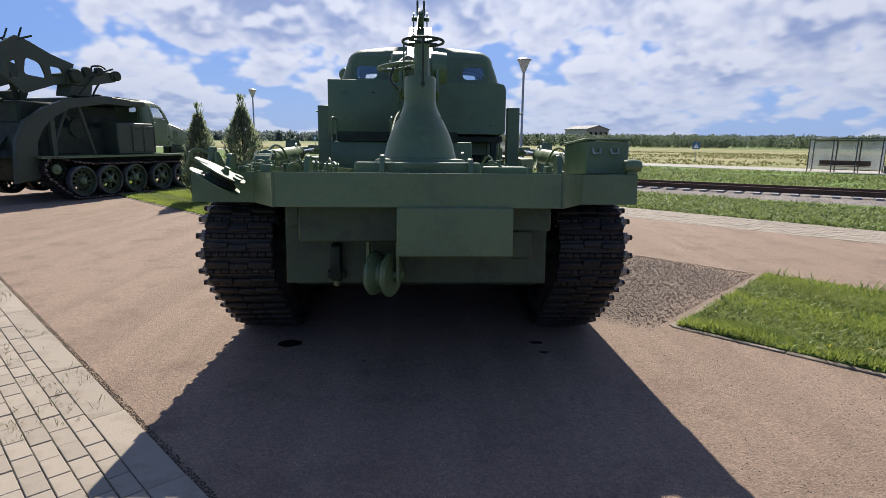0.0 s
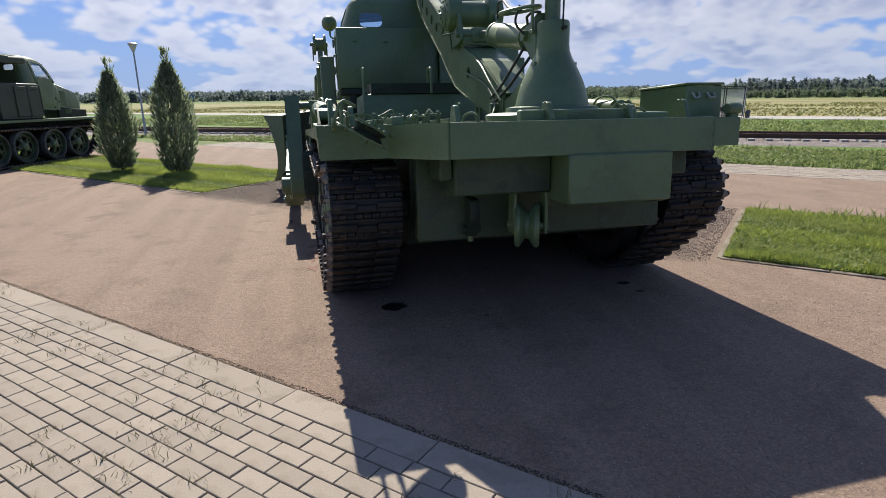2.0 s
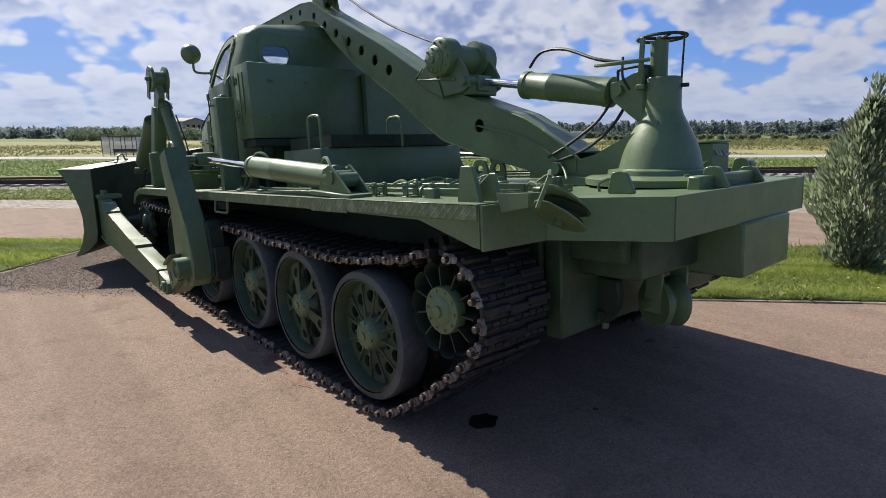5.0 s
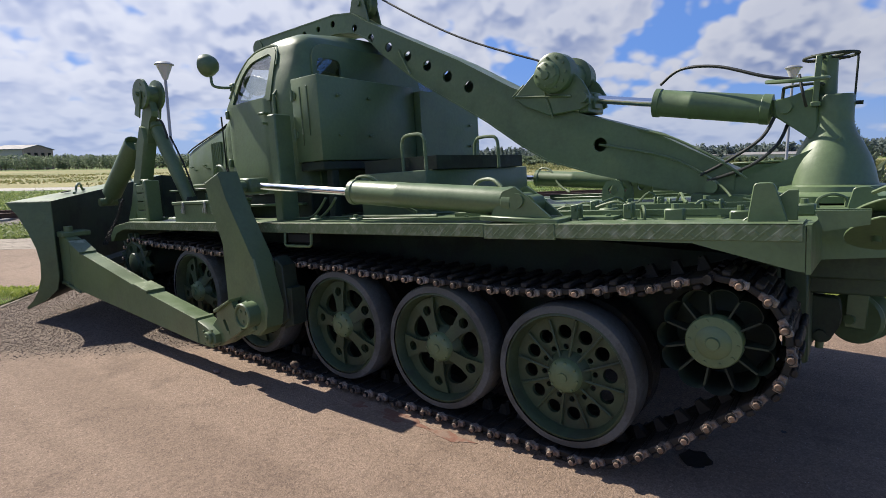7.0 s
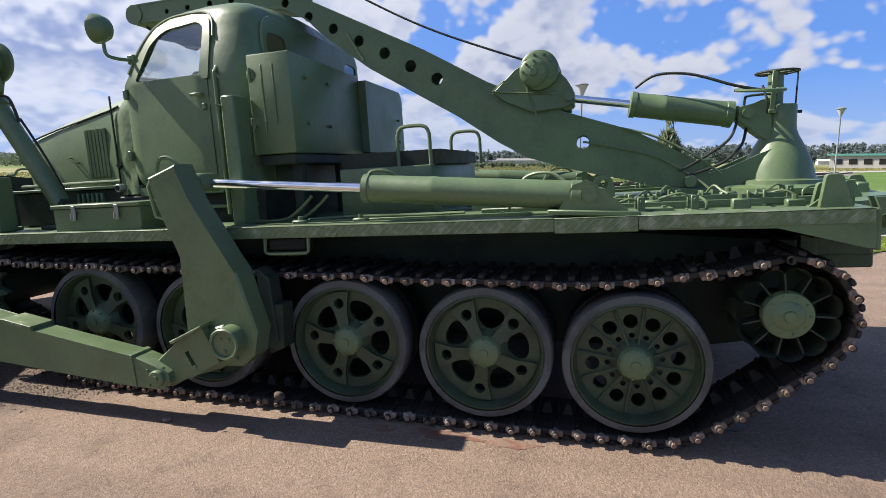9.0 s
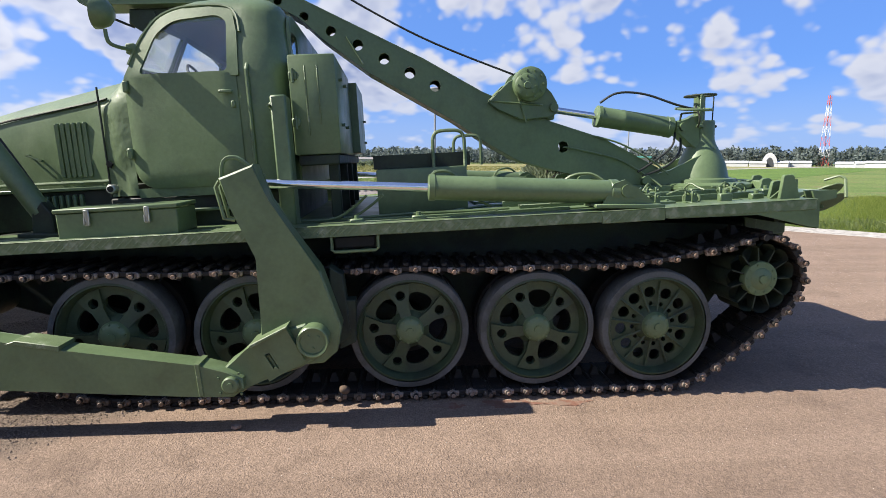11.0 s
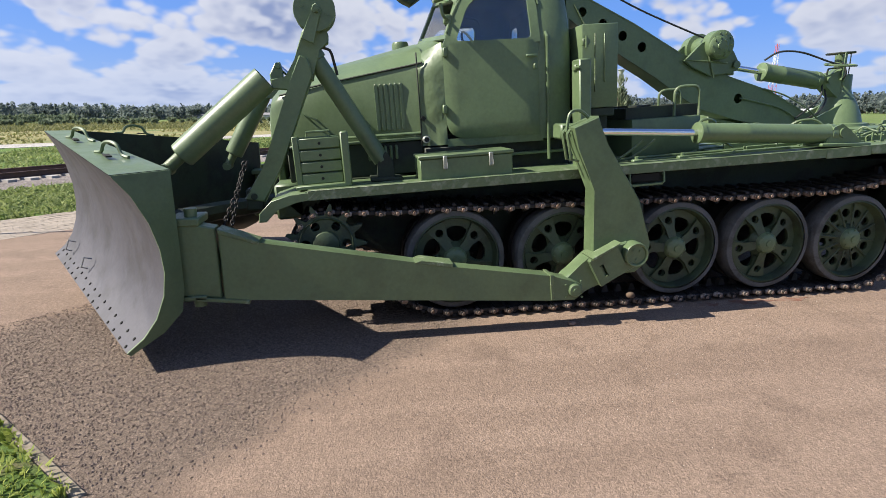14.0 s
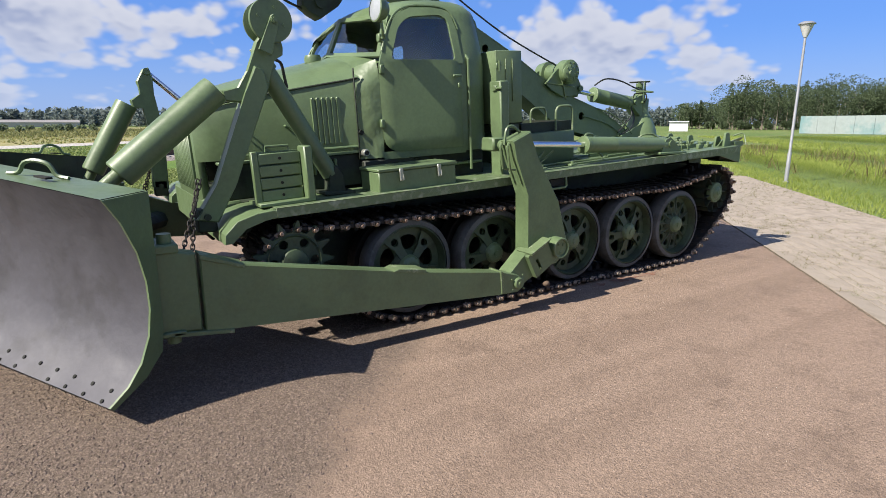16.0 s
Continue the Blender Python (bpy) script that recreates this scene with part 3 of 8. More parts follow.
def leaf_mat(name, a, b, rough=0.6, trans=0.25):
    m = bpy.data.materials.new(name)
    m.use_nodes = True
    nt = m.node_tree
    N, L = nt.nodes.new, nt.links.new
    p = nt.nodes["Principled BSDF"]
    p.inputs["Roughness"].default_value = rough
    p.inputs["Specular IOR Level"].default_value = 0.2
    geo = N("ShaderNodeNewGeometry")
    mx = N("ShaderNodeMix")
    mx.data_type = "RGBA"
    L(geo.outputs["Random Per Island"], mx.inputs[0])
    mx.inputs[6].default_value, mx.inputs[7].default_value = (*a, 1), (*b, 1)
    L(mx.outputs[2], p.inputs["Base Color"])
    tl, ms = N("ShaderNodeBsdfTranslucent"), N("ShaderNodeMixShader")
    L(mx.outputs[2], tl.inputs[0])
    ms.inputs[0].default_value = trans
    L(p.outputs[0], ms.inputs[1])
    L(tl.outputs[0], ms.inputs[2])
    L(ms.outputs[0], nt.nodes["Material Output"].inputs[0])
    return m


GRASS = leaf_mat("lawn_grass", (0.15, 0.21, 0.035), (0.35, 0.39, 0.10), trans=0.5)
WEED = leaf_mat("weed_leaves", (0.12, 0.17, 0.05), (0.30, 0.34, 0.13), trans=0.4)
DRYFIELD = leaf_mat("dry_field_grass", (0.28, 0.24, 0.10), (0.17, 0.20, 0.06), trans=0.3)
DRYWEED = leaf_mat("dry_weeds", (0.14, 0.11, 0.05), (0.13, 0.15, 0.05), trans=0.2)
THUJA = leaf_mat("conifer_scales", (0.13, 0.17, 0.10), (0.29, 0.33, 0.21), trans=0.6)
FARLEAF = leaf_mat("far_foliage", (0.068, 0.095, 0.052), (0.105, 0.138, 0.072), trans=0.4)
FARYOUNG = leaf_mat("young_pine_foliage", (0.13, 0.17, 0.105), (0.19, 0.23, 0.145), trans=0.4)
# Distance haze is mixed into these greens: paler and bluer than near trees
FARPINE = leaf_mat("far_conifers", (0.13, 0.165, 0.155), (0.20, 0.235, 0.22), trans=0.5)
SCRUB = leaf_mat("field_scrub_leaves", (0.13, 0.15, 0.055), (0.23, 0.225, 0.10), trans=0.35)
BARK = mat("grey_bark", (0.13, 0.10, 0.075), 0.9, var=0.3, scale=6, bump=0.4, fine=25)

# ---- the bulldozer tractor ----
HM = Matrix.Translation((0, 0, 1.345)) @ Euler((radians(-3.3), 0, 0)).to_matrix().to_4x4()  # the hull sits nose down on its springs
MIRROR = Matrix.Diagonal((-1, 1, 1, 1))
tractor = thing("bulldozer_tractor", "green tracked army bulldozer with crane boom and plough blade", "tracked bulldozer")


ON_DECK = {"deck", "tread_plate", "front_fender", "side_skirt", "rear_plate", "rear_corner_plate", "deck_hatch", "deck_bracket", "lug", "boom_rest_lug", "deck_channel", "lug_gusset", "lifting_ring", "deck_pipe", "hydraulic_pipe", "step", "step_recess"}


def sag(bm):
    """The deck plate lies a little lower than the cab's floor, most at the rear."""
    for v in bm.verts:
        v.co.z -= 0.008 + 0.027 * min(1.0, max(0.0, (3.0 - v.co.y) / 2.6))
    return bm


def hp(name, bm, material=GREEN, label="", parent=None, smooth=38):
    """A part given in the hull's own tilted frame."""
    if name in ON_DECK:
        sag(bm)
    return part(name, bm, material, parent or tractor, label, HM, smooth)


def mirrored(name, make, material=GREEN, label="", hull=False):
    """One part on each side; make() gives the left one."""
    for side in (0, 1):
        bm = make()
        if name in ON_DECK:
            sag(bm)
        if side:
            bm.transform(MIRROR)
        part(name, bm, material, tractor, label, HM if hull else None)


# -- running gear
WHEELS = (1.945, 0.965, -0.13, -1.08, -2.005)
HUB_Z = 0.522


def wheel_disc(kind):
    bm = new_bm()
    outer = ring_pts(0, 0, 0.352, 60)
    holes = []
    if kind == 0:
        for i in range(5):  # large openings between the arms
            t = radians(149 + 72 * i)
            c = (0.212 * math.cos(t), 0.212 * math.sin(t))
            ov = []
            for k in range(18):
                a = 2 * math.pi * k / 18
                u, v = 0.072 * math.cos(a), (0.086 + 0.024 * math.cos(a)) * math.sin(a)
                ov.append((c[0] + u * math.cos(t) - v * math.sin(t), c[1] + u * math.sin(t) + v * math.cos(t)))
            holes.append(ov)
            t = radians(113 + 72 * i)
            holes.append(ring_pts(0.262 * math.cos(t), 0.262 * math.sin(t), 0.036, 14))
    else:
        for i in range(12):
            t = radians(15 + 30 * i)
            holes.append(ring_pts(0.252 * math.cos(t), 0.252 * math.sin(t), 0.044, 14))
            holes.append(ring_pts(0.162 * math.cos(t), 0.162 * math.sin(t), 0.018, 8))
    plate(bm, outer, holes, "x", -0.085, -0.055)
    lathe(bm, [(0.352, -0.19), (0.385, -0.19), (0.385, 0.028), (0.370, 0.034), (0.358, 0.01), (0.345, -0.08)], (0, 0, 0), (1, 0, 0), 48)
    lathe(bm, [(0.145, -0.06), (0.12, -0.02), (0.10, 0.0)], (0, 0, 0), (1, 0, 0), 32)
    return bm


def wheel_arm(t):
    """A pressed arm that widens from the hub to the rim and holds a round hole."""
    b = new_bm()
    poly = [(0.10, -0.038), (0.20, -0.045), (0.33, -0.088), (0.342, 0.0), (0.33, 0.088), (0.20, 0.045), (0.10, 0.038)]
    plate(b, poly, [ring_pts(0.262, 0, 0.036, 14)], "x", -0.052, -0.036)
    for v in b.verts:
        r = v.co.y
        v.co.x += 0.030 * max(0.0, (0.30 - r) / 0.2) + 0.006
        y, z = v.co.y, v.co.z
        v.co.y, v.co.z = y * math.cos(t) - z * math.sin(t), y * math.sin(t) + z * math.cos(t)
    return b


def build_wheel(kind):
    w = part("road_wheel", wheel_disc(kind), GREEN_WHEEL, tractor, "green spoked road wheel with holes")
    b = new_bm()
    lathe(b, [(0.386, -0.165), (0.426, -0.165), (0.437, -0.150), (0.437, 0.012), (0.427, 0.030), (0.386, 0.038)], (0, 0, 0), (1, 0, 0), 56)
    tyre = part("tyre", b, RUBBER, w, "worn grey rubber tyre")
    b = new_bm()
    lathe(b, [(0.11, -0.02), (0.098, 0.02), (0.085, 0.034), (0.05, 0.044), (0.03, 0.044), (0.028, 0.052), (0, 0.052)], (0, 0, 0), (1, 0, 0), 28)
    bolt_heads(b, [(0.026, 0.086 * math.cos(t), 0.086 * math.sin(t)) for t in (2 * math.pi * i / 8 for i in range(8))], (1, 0, 0), 0.009, 0.012)
    cap = part("hub_cap", b, GREEN, w)
    b = new_bm()
    lathe(b, [(0.30, -0.40), (0.437, -0.40), (0.437, -0.24), (0.30, -0.24)], (0, 0, 0), (1, 0, 0), 40, True)
    cyl(b, (-0.45, 0, 0), (-0.05, 0, 0), 0.11, seg=16)
    inner = part("inner_tyre", b, TRACK, w)
    subs = [tyre, cap, inner]
    if kind == 0:
        for i in range(5):
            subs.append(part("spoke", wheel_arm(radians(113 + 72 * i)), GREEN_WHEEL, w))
    else:
        for i in range(12):
            b, t = new_bm(), radians(30 * i)
            tube(b, [(-0.02, 0.10 * math.cos(t), 0.10 * math.sin(t)), (-0.045, 0.335 * math.cos(t), 0.335 * math.sin(t))], 0.009, 6)
            subs.append(part("spoke", b, GREEN_WHEEL, w))
    return w, tuple(subs)


def put_copy(w, subs, m):
    o = same(w, tractor, m)
    for k in ("label",):
        if k in w:
            o[k] = w[k]
    for s in subs:
        c = same(s, o, Matrix.Identity(4))
        if "label" in s:
            c["label"] = s["label"]
    return o


wheel_a, subs_a = build_wheel(0)
wheel_b, subs_b = build_wheel(1)
first = {0: True, 1: True}
spin = random.Random(2)
for side in (-1, 1):
    face = Euler((0, 0, math.pi if side < 0 else 0)).to_matrix().to_4x4()
    for i, y in enumerate(WHEELS):
        k = 1 if i == 4 else 0
        m = Matrix.Translation((side * 1.535, y, HUB_Z)) @ face @ Euler((spin.uniform(-0.15, 0.15) if i != 3 else 0.1, 0, 0)).to_matrix().to_4x4()
        if first[k]:
            (wheel_a if k == 0 else wheel_b).matrix_basis = m
            first[k] = False
        else:
            put_copy(*((wheel_a, subs_a) if k == 0 else (wheel_b, subs_b)), m)

IDLER, IDLER_R = (-2.795, 0.885), 0.325
SPROCKET, SPROCKET_R = (3.03, 0.725), 0.25


def idler_mesh():
    bm = new_bm()
    rows = []
    n = 132
    for r, x in ((0.10, -0.05), (0.105, -0.25), (0.24, -0.262), (0.260, -0.03), (0.272, 0.0)):
        row = []
        for i in range(n):
            t = 2 * math.pi * i / n
            lob = abs(math.sin(5.5 * t))
            rr = r if r < 0.25 else r - 0.032 * (1 - lob ** 0.6)
            row.append(Vector((x, rr * math.cos(t), rr * math.sin(t))))
        rows.append(row)
    rows.append([Vector((-0.28, p.y, p.z)) for p in rows[-1]])
    skin(bm, rows, True)
    return bm


def idler_ribs(parent):
    for i in range(11):
        bm = new_bm()
        t = 2 * math.pi * i / 11
        d = Vector((0, math.cos(t), math.sin(t)))
        s = Vector((0, -math.sin(t), math.cos(t))) * 0.005
        a = [d * 0.11 + Vector((x, 0, 0)) for x in (-0.13, -0.005)] + [d * 0.235 + Vector((x, 0, 0)) for x in (-0.005, -0.06)]
        lo, hi = [bm.verts.new(p - s) for p in a], [bm.verts.new(p + s) for p in a]
        bm.faces.new(lo)
        bm.faces.new(hi[::-1])
        for k in range(4):
            bm.faces.new((lo[k], lo[(k + 1) % 4], hi[(k + 1) % 4], hi[k]))
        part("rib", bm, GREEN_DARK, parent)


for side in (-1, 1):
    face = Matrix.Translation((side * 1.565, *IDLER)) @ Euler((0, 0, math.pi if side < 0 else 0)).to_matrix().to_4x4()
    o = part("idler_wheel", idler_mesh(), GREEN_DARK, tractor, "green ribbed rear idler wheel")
    o.matrix_basis = face
    idler_ribs(o)
    b = new_bm()
    lathe(b, [(0.134, -0.05), (0.134, 0.004), (0.128, 0.012), (0.085, 0.016), (0.075, 0.026), (0.035, 0.034), (0.03, 0.046), (0.0, 0.046)], (0, 0, 0), (1, 0, 0), 32)
    bolt_heads(b, [(0.010, 0.110 * math.cos(t), 0.110 * math.sin(t)) for t in (2 * math.pi * i / 10 for i in range(10))], (1, 0, 0), 0.009, 0.01)
    part("hub_cap", b, GREEN, o)
    b = new_bm()
    teeth = []
    for i in range(13):
        for dr, dt in ((0.238, -0.5), (0.238, -0.30), (0.268, -0.20), (0.325, -0.09), (0.332, 0.0), (0.30, 0.10), (0.262, 0.20), (0.238, 0.30)):
            t = 2 * math.pi * (i + dt) / 13
            teeth.append((dr * math.cos(t), dr * math.sin(t)))
    plate(b, teeth, [ring_pts(0.165 * math.cos(t), 0.165 * math.sin(t), 0.038, 12) for t in (2 * math.pi * i / 6 for i in range(6))], "x", 0.0, 0.04)
    lathe(b, [(0.225, 0.04), (0.215, 0.052), (0.20, 0.04)], (0, 0, 0), (1, 0, 0), 32)
    lathe(b, [(0.11, 0.04), (0.10, 0.065), (0.07, 0.075), (0, 0.08)], (0, 0, 0), (1, 0, 0), 28)
    o = part("drive_sprocket", b, GREEN_WHEEL, tractor, "toothed front drive sprocket")
    o.matrix_basis = Matrix.Translation((side * 1.585, *SPROCKET)) @ Euler((0, 0, math.pi if side < 0 else 0)).to_matrix().to_4x4()
    b = new_bm()
    cyl(b, (side * 1.0, *SPROCKET), (side * 1.5, *SPROCKET), 0.16, seg=20)
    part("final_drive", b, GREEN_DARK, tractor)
    b = new_bm()
    cyl(b, (side * 1.0, *IDLER), (side * 1.5, *IDLER), 0.10, seg=16)
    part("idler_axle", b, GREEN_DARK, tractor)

# -- tracks: one object a link, laid along the run of pins
run = []
for i in range(15):
    t = radians(84 + (226 - 84) * i / 14)
    run.append(Vector((0, IDLER[0] + IDLER_R * math.cos(t), IDLER[1] + IDLER_R * math.sin(t))))
run += [Vector((0, y, z)) for y, z in ((-2.90, 0.55), (-2.72, 0.385), (-2.50, 0.220), (-2.34, 0.115), (-2.18, 0.064), (-1.95, 0.056), (-1.0, 0.055), (0.0, 0.055), (1.0, 0.055), (1.9, 0.058), (2.15, 0.085), (2.6, 0.27))]
for i in range(12):
    t = radians(-62 + (92 + 62) * i / 11)
    run.append(Vector((0, SPROCKET[0] + SPROCKET_R * math.cos(t), SPROCKET[1] + SPROCKET_R * math.sin(t))))
run += [Vector((0, y, z)) for y, z in ((2.55, 0.948), (2.0, 0.967), (1.5, 0.957), (0.98, 0.972), (0.4, 0.965), (-0.1, 0.985), (-0.6, 0.975), (-1.07, 0.99), (-1.55, 0.997), (-2.05, 1.04), (-2.45, 1.125))]
run.append(run[0].copy())
dense = curve(run, 5)
lens = [0.0]
for a, b in zip(dense, dense[1:]):
    lens.append(lens[-1] + (b - a).length)


def along(d):
    d %= lens[-1]
    for i in range(len(lens) - 1):
        if lens[i + 1] >= d:
            f = (d - lens[i]) / max(lens[i + 1] - lens[i], 1e-9)
            return dense[i].lerp(dense[i + 1], f)
    return dense[-1]


def link_mesh():
    bm = new_bm()
    p = 0.137
    box(bm, -0.25, 0.25, -p * 0.36, p * 0.36, -0.012, 0.022, 0.006)
    box(bm, -0.25, -0.07, -p * 0.16, p * 0.16, 0.022, 0.052, 0.008)  # grouser bars
    box(bm, 0.07, 0.25, -p * 0.16, p * 0.16, 0.022, 0.052, 0.008)
    box(bm, -0.07, 0.07, -p * 0.05, p * 0.34, 0.022, 0.046, 0.008)
    for k in range(5):  # knuckles
        x = -0.23 + 0.115 * k
        cyl(bm, (x - 0.025, p / 2, 0.004), (x + 0.025, p / 2, 0.004), 0.021, seg=8)
        cyl(bm, (x + 0.032, -p / 2, 0.004), (x + 0.082, -p / 2, 0.004), 0.021, seg=8)
    prism(bm, [(-0.035, -0.012), (0.035, -0.012), (0.014, -0.085), (-0.014, -0.085)], "x", -0.022, 0.022)  # guide horn
    return bm


LINK = finish("track_link", link_mesh(), TRACK)
b = new_bm()
cyl(b, (0.245, 0.0685, 0.004), (0.292, 0.0685, 0.004), 0.026, seg=8, chamfer=0.004)
cyl(b, (0.290, 0.0685, 0.004), (0.316, 0.0685, 0.004), 0.017, seg=8, chamfer=0.004)
box(b, 0.248, 0.276, 0.022, 0.108, -0.012, 0.024, 0.005)
PIN_ME = finish("pin", b, PIN)
n_links = round(lens[-1] / 0.137)
step = lens[-1] / n_links
jit = random.Random(8)
for side in (-1, 1):
    for i in range(n_links):
        a, c = along(i * step), along((i + 1) * step)
        mid, d = (a + c) / 2, (a - c).normalized()
        up = d.cross(Vector((1, 0, 0)))  # outward from the loop
        inside = Vector((0, 0.1, 0.53)) - mid
        if up.dot(inside) > 0:
            up = -up
        x = d.cross(up)
        m = Matrix((x, d, up)).transposed().to_4x4()
        m.translation = Vector((side * 1.335, mid.y, mid.z))
        if x.x * side < 0:
            m = m @ Euler((0, 0, math.pi)).to_matrix().to_4x4()
        o = new("track_link", LINK)
        o.parent, o.matrix_basis = tractor, m
        q = new("pin", PIN_ME)
        q.parent = o
        q.matrix_basis = Euler((jit.uniform(-0.1, 0.1), 0, 0)).to_matrix().to_4x4()

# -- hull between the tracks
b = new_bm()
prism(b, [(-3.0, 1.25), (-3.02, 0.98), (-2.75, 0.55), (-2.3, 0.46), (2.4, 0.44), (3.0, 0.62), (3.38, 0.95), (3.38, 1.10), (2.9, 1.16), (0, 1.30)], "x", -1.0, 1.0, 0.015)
# the shade between the tracks is in this dark colour, besides grime
part("hull", b, GREEN_DARK, tractor, "dark hull between the tracks, grime and shade in its colour")
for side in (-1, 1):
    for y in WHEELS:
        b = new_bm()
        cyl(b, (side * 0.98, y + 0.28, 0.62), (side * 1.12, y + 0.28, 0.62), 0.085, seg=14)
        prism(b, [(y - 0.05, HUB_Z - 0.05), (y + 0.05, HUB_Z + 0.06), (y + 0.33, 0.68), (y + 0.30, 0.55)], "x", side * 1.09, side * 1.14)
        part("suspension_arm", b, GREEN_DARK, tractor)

# -- deck, skirts and rear platform, in the hull frame
DX = 1.63
deck_outline = [(-DX, -3.14), (-1.17, -3.16), (-0.89, -3.715), (0.93, -3.715), (1.20, -3.18), (DX, -3.16), (DX, 3.18), (1.0, 3.2), (1.0, 2.1), (-1.0, 2.1), (-1.0, 3.2), (-DX, 3.18)]
b = new_bm()
prism(b, deck_outline, "z", -0.018, 0.0)
hp("deck", b, GREEN, "green steel deck plate")
TREAD = bpy.data.materials.new("diamond_tread_green")
TREAD.use_nodes = True


def tread_nodes():
    nt = TREAD.node_tree
    N, L = nt.nodes.new, nt.links.new
    p = nt.nodes["Principled BSDF"]
    p.inputs["Roughness"].default_value = 0.45
    tc, mp = N("ShaderNodeTexCoord"), N("ShaderNodeMapping")
    mp.inputs["Rotation"].default_value = (0, 0, radians(45))
    sp, cb, ad = N("ShaderNodeSeparateXYZ"), N("ShaderNodeCombineXYZ"), N("ShaderNodeMath")
    L(tc.outputs["Object"], sp.inputs[0])
    L(sp.outputs[0], ad.inputs[0])
    L(sp.outputs[2], ad.inputs[1])
    L(sp.outputs[1], cb.inputs[0])
    L(ad.outputs[0], cb.inputs[1])
    L(cb.outputs[0], mp.inputs[0])
    ck = N("ShaderNodeTexBrick")
    ck.offset = 0.5
    for k, v in (("Scale", 1.0), ("Brick Width", 0.06), ("Row Height", 0.034), ("Mortar Size", 0.007), ("Mortar Smooth", 0.6)):
        ck.inputs[k].default_value = v
    L(mp.outputs[0], ck.inputs["Vector"])
    nz = N("ShaderNodeTexNoise")
    nz.inputs["Scale"].default_value = 14
    L(tc.outputs["Object"], nz.inputs["Vector"])
    mx = N("ShaderNodeMix")
    mx.data_type = "RGBA"
    mx.inputs[6].default_value, mx.inputs[7].default_value = (0.09, 0.13, 0.062, 1), (0.20, 0.23, 0.16, 1)
    th = N("ShaderNodeMapRange")
    L(nz.outputs[0], th.inputs[0])
    th.inputs[1].default_value, th.inputs[2].default_value = 0.5, 0.75
    L(th.outputs[0], mx.inputs[0])
    L(mx.outputs[2], p.inputs["Base Color"])
    bp = N("ShaderNodeBump")
    bp.inputs["Strength"].default_value, bp.inputs["Distance"].default_value = 0.4, 0.004
    L(ck.outputs["Fac"], bp.inputs["Height"])
    L(bp.outputs[0], p.inputs["Normal"])


tread_nodes()


def edge_strip():
    b = new_bm()
    for y0, y1 in ((-3.13, -1.971), (-1.97, -1.501), (-1.50, 3.16)):  # three lengths, welded end to end
        low = -0.080 if y0 == -1.97 else -0.070
        box(b, -DX - 0.012, -DX + 0.22, y0, y1, 0.002, 0.010, 0.002)
        box(b, -DX - 0.012, -DX - 0.002, y0, y1, low, 0.010, 0.003)
    return b


mirrored("tread_plate", edge_strip, TREAD, "worn diamond tread plate along the deck edge", True)


def front_fender():
    b = new_bm()
    pts = [(3.10, 0.0), (3.3, -0.012), (3.45, -0.05), (3.55, -0.14), (3.56, -0.21), (3.50, -0.21), (3.40, -0.115), (3.25, -0.075), (3.10, -0.062)]
    prism(b, pts, "x", -DX - 0.01, -1.02, 0.004)
    return b


mirrored("front_fender", front_fender, GREEN, "", True)


def rear_skirt():
    b = new_bm()
    prism(b, [(-3.14, -0.01), (-3.14, -0.205), (-3.10, -0.20), (-2.68, -0.085), (-2.0, -0.075), (-2.0, -0.01)], "x", -DX - 0.004, -DX + 0.014)
    return b


mirrored("side_skirt", rear_skirt, GREEN, "", True)
b = new_bm()
box(b, -0.89, 0.93, -3.73, -3.712, -0.215, 0.004, 0.004)
hp("rear_plate", b, GREEN, "plain green rear bumper plate")
for sg, ps in ((1, ((-DX, -3.143), (-1.17, -3.163), (-0.89, -3.723))), (-1, ((DX, -3.163), (1.20, -3.183), (0.93, -3.723)))):
    for p, q in zip(ps, ps[1:]):
        b = new_bm()
        d = (Vector(q) - Vector(p)).normalized()
        nrm = Vector((d.y, -d.x)) * 0.018 * sg
        prism(b, [p, q, tuple(Vector(q) + nrm), tuple(Vector(p) + nrm)], "z", -0.215, 0.004)
        hp("rear_corner_plate", b, GREEN)
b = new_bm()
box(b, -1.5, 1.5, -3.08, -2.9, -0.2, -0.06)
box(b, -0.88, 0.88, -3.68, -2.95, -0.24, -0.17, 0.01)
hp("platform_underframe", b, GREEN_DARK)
b = boxb(-0.125, 0.62, -3.757, -3.30, -0.565, -0.245, 0.012)
hp("rear_box", b, GREEN, "green sheet steel box under the rear platform")
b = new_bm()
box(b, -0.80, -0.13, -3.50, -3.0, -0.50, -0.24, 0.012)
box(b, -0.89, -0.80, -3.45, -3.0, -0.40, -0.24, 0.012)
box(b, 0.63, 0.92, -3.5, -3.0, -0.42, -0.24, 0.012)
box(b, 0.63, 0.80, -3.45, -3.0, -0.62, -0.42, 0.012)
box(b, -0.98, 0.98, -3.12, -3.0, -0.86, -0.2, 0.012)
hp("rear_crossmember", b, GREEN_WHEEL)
b = new_bm()  # towing lug under the rear
prism(b, round_poly([(-3.28, 0.98), (-3.10, 0.98), (-3.10, 0.80), (-3.17, 0.70), (-3.24, 0.70), (-3.30, 0.84)], 0.03, 3), "x", -0.63, -0.56, 0.008)
cyl(b, (-0.66, -3.2, 0.75), (-0.53, -3.2, 0.75), 0.03, seg=12)
part("towing_lug", b, GREEN_DARK, tractor)
b = new_bm()
cyl(b, (-0.60, -3.2, 0.66), (-0.60, -3.2, 0.72), 0.022, seg=10)
part("lug_nut", b, GREEN, tractor)
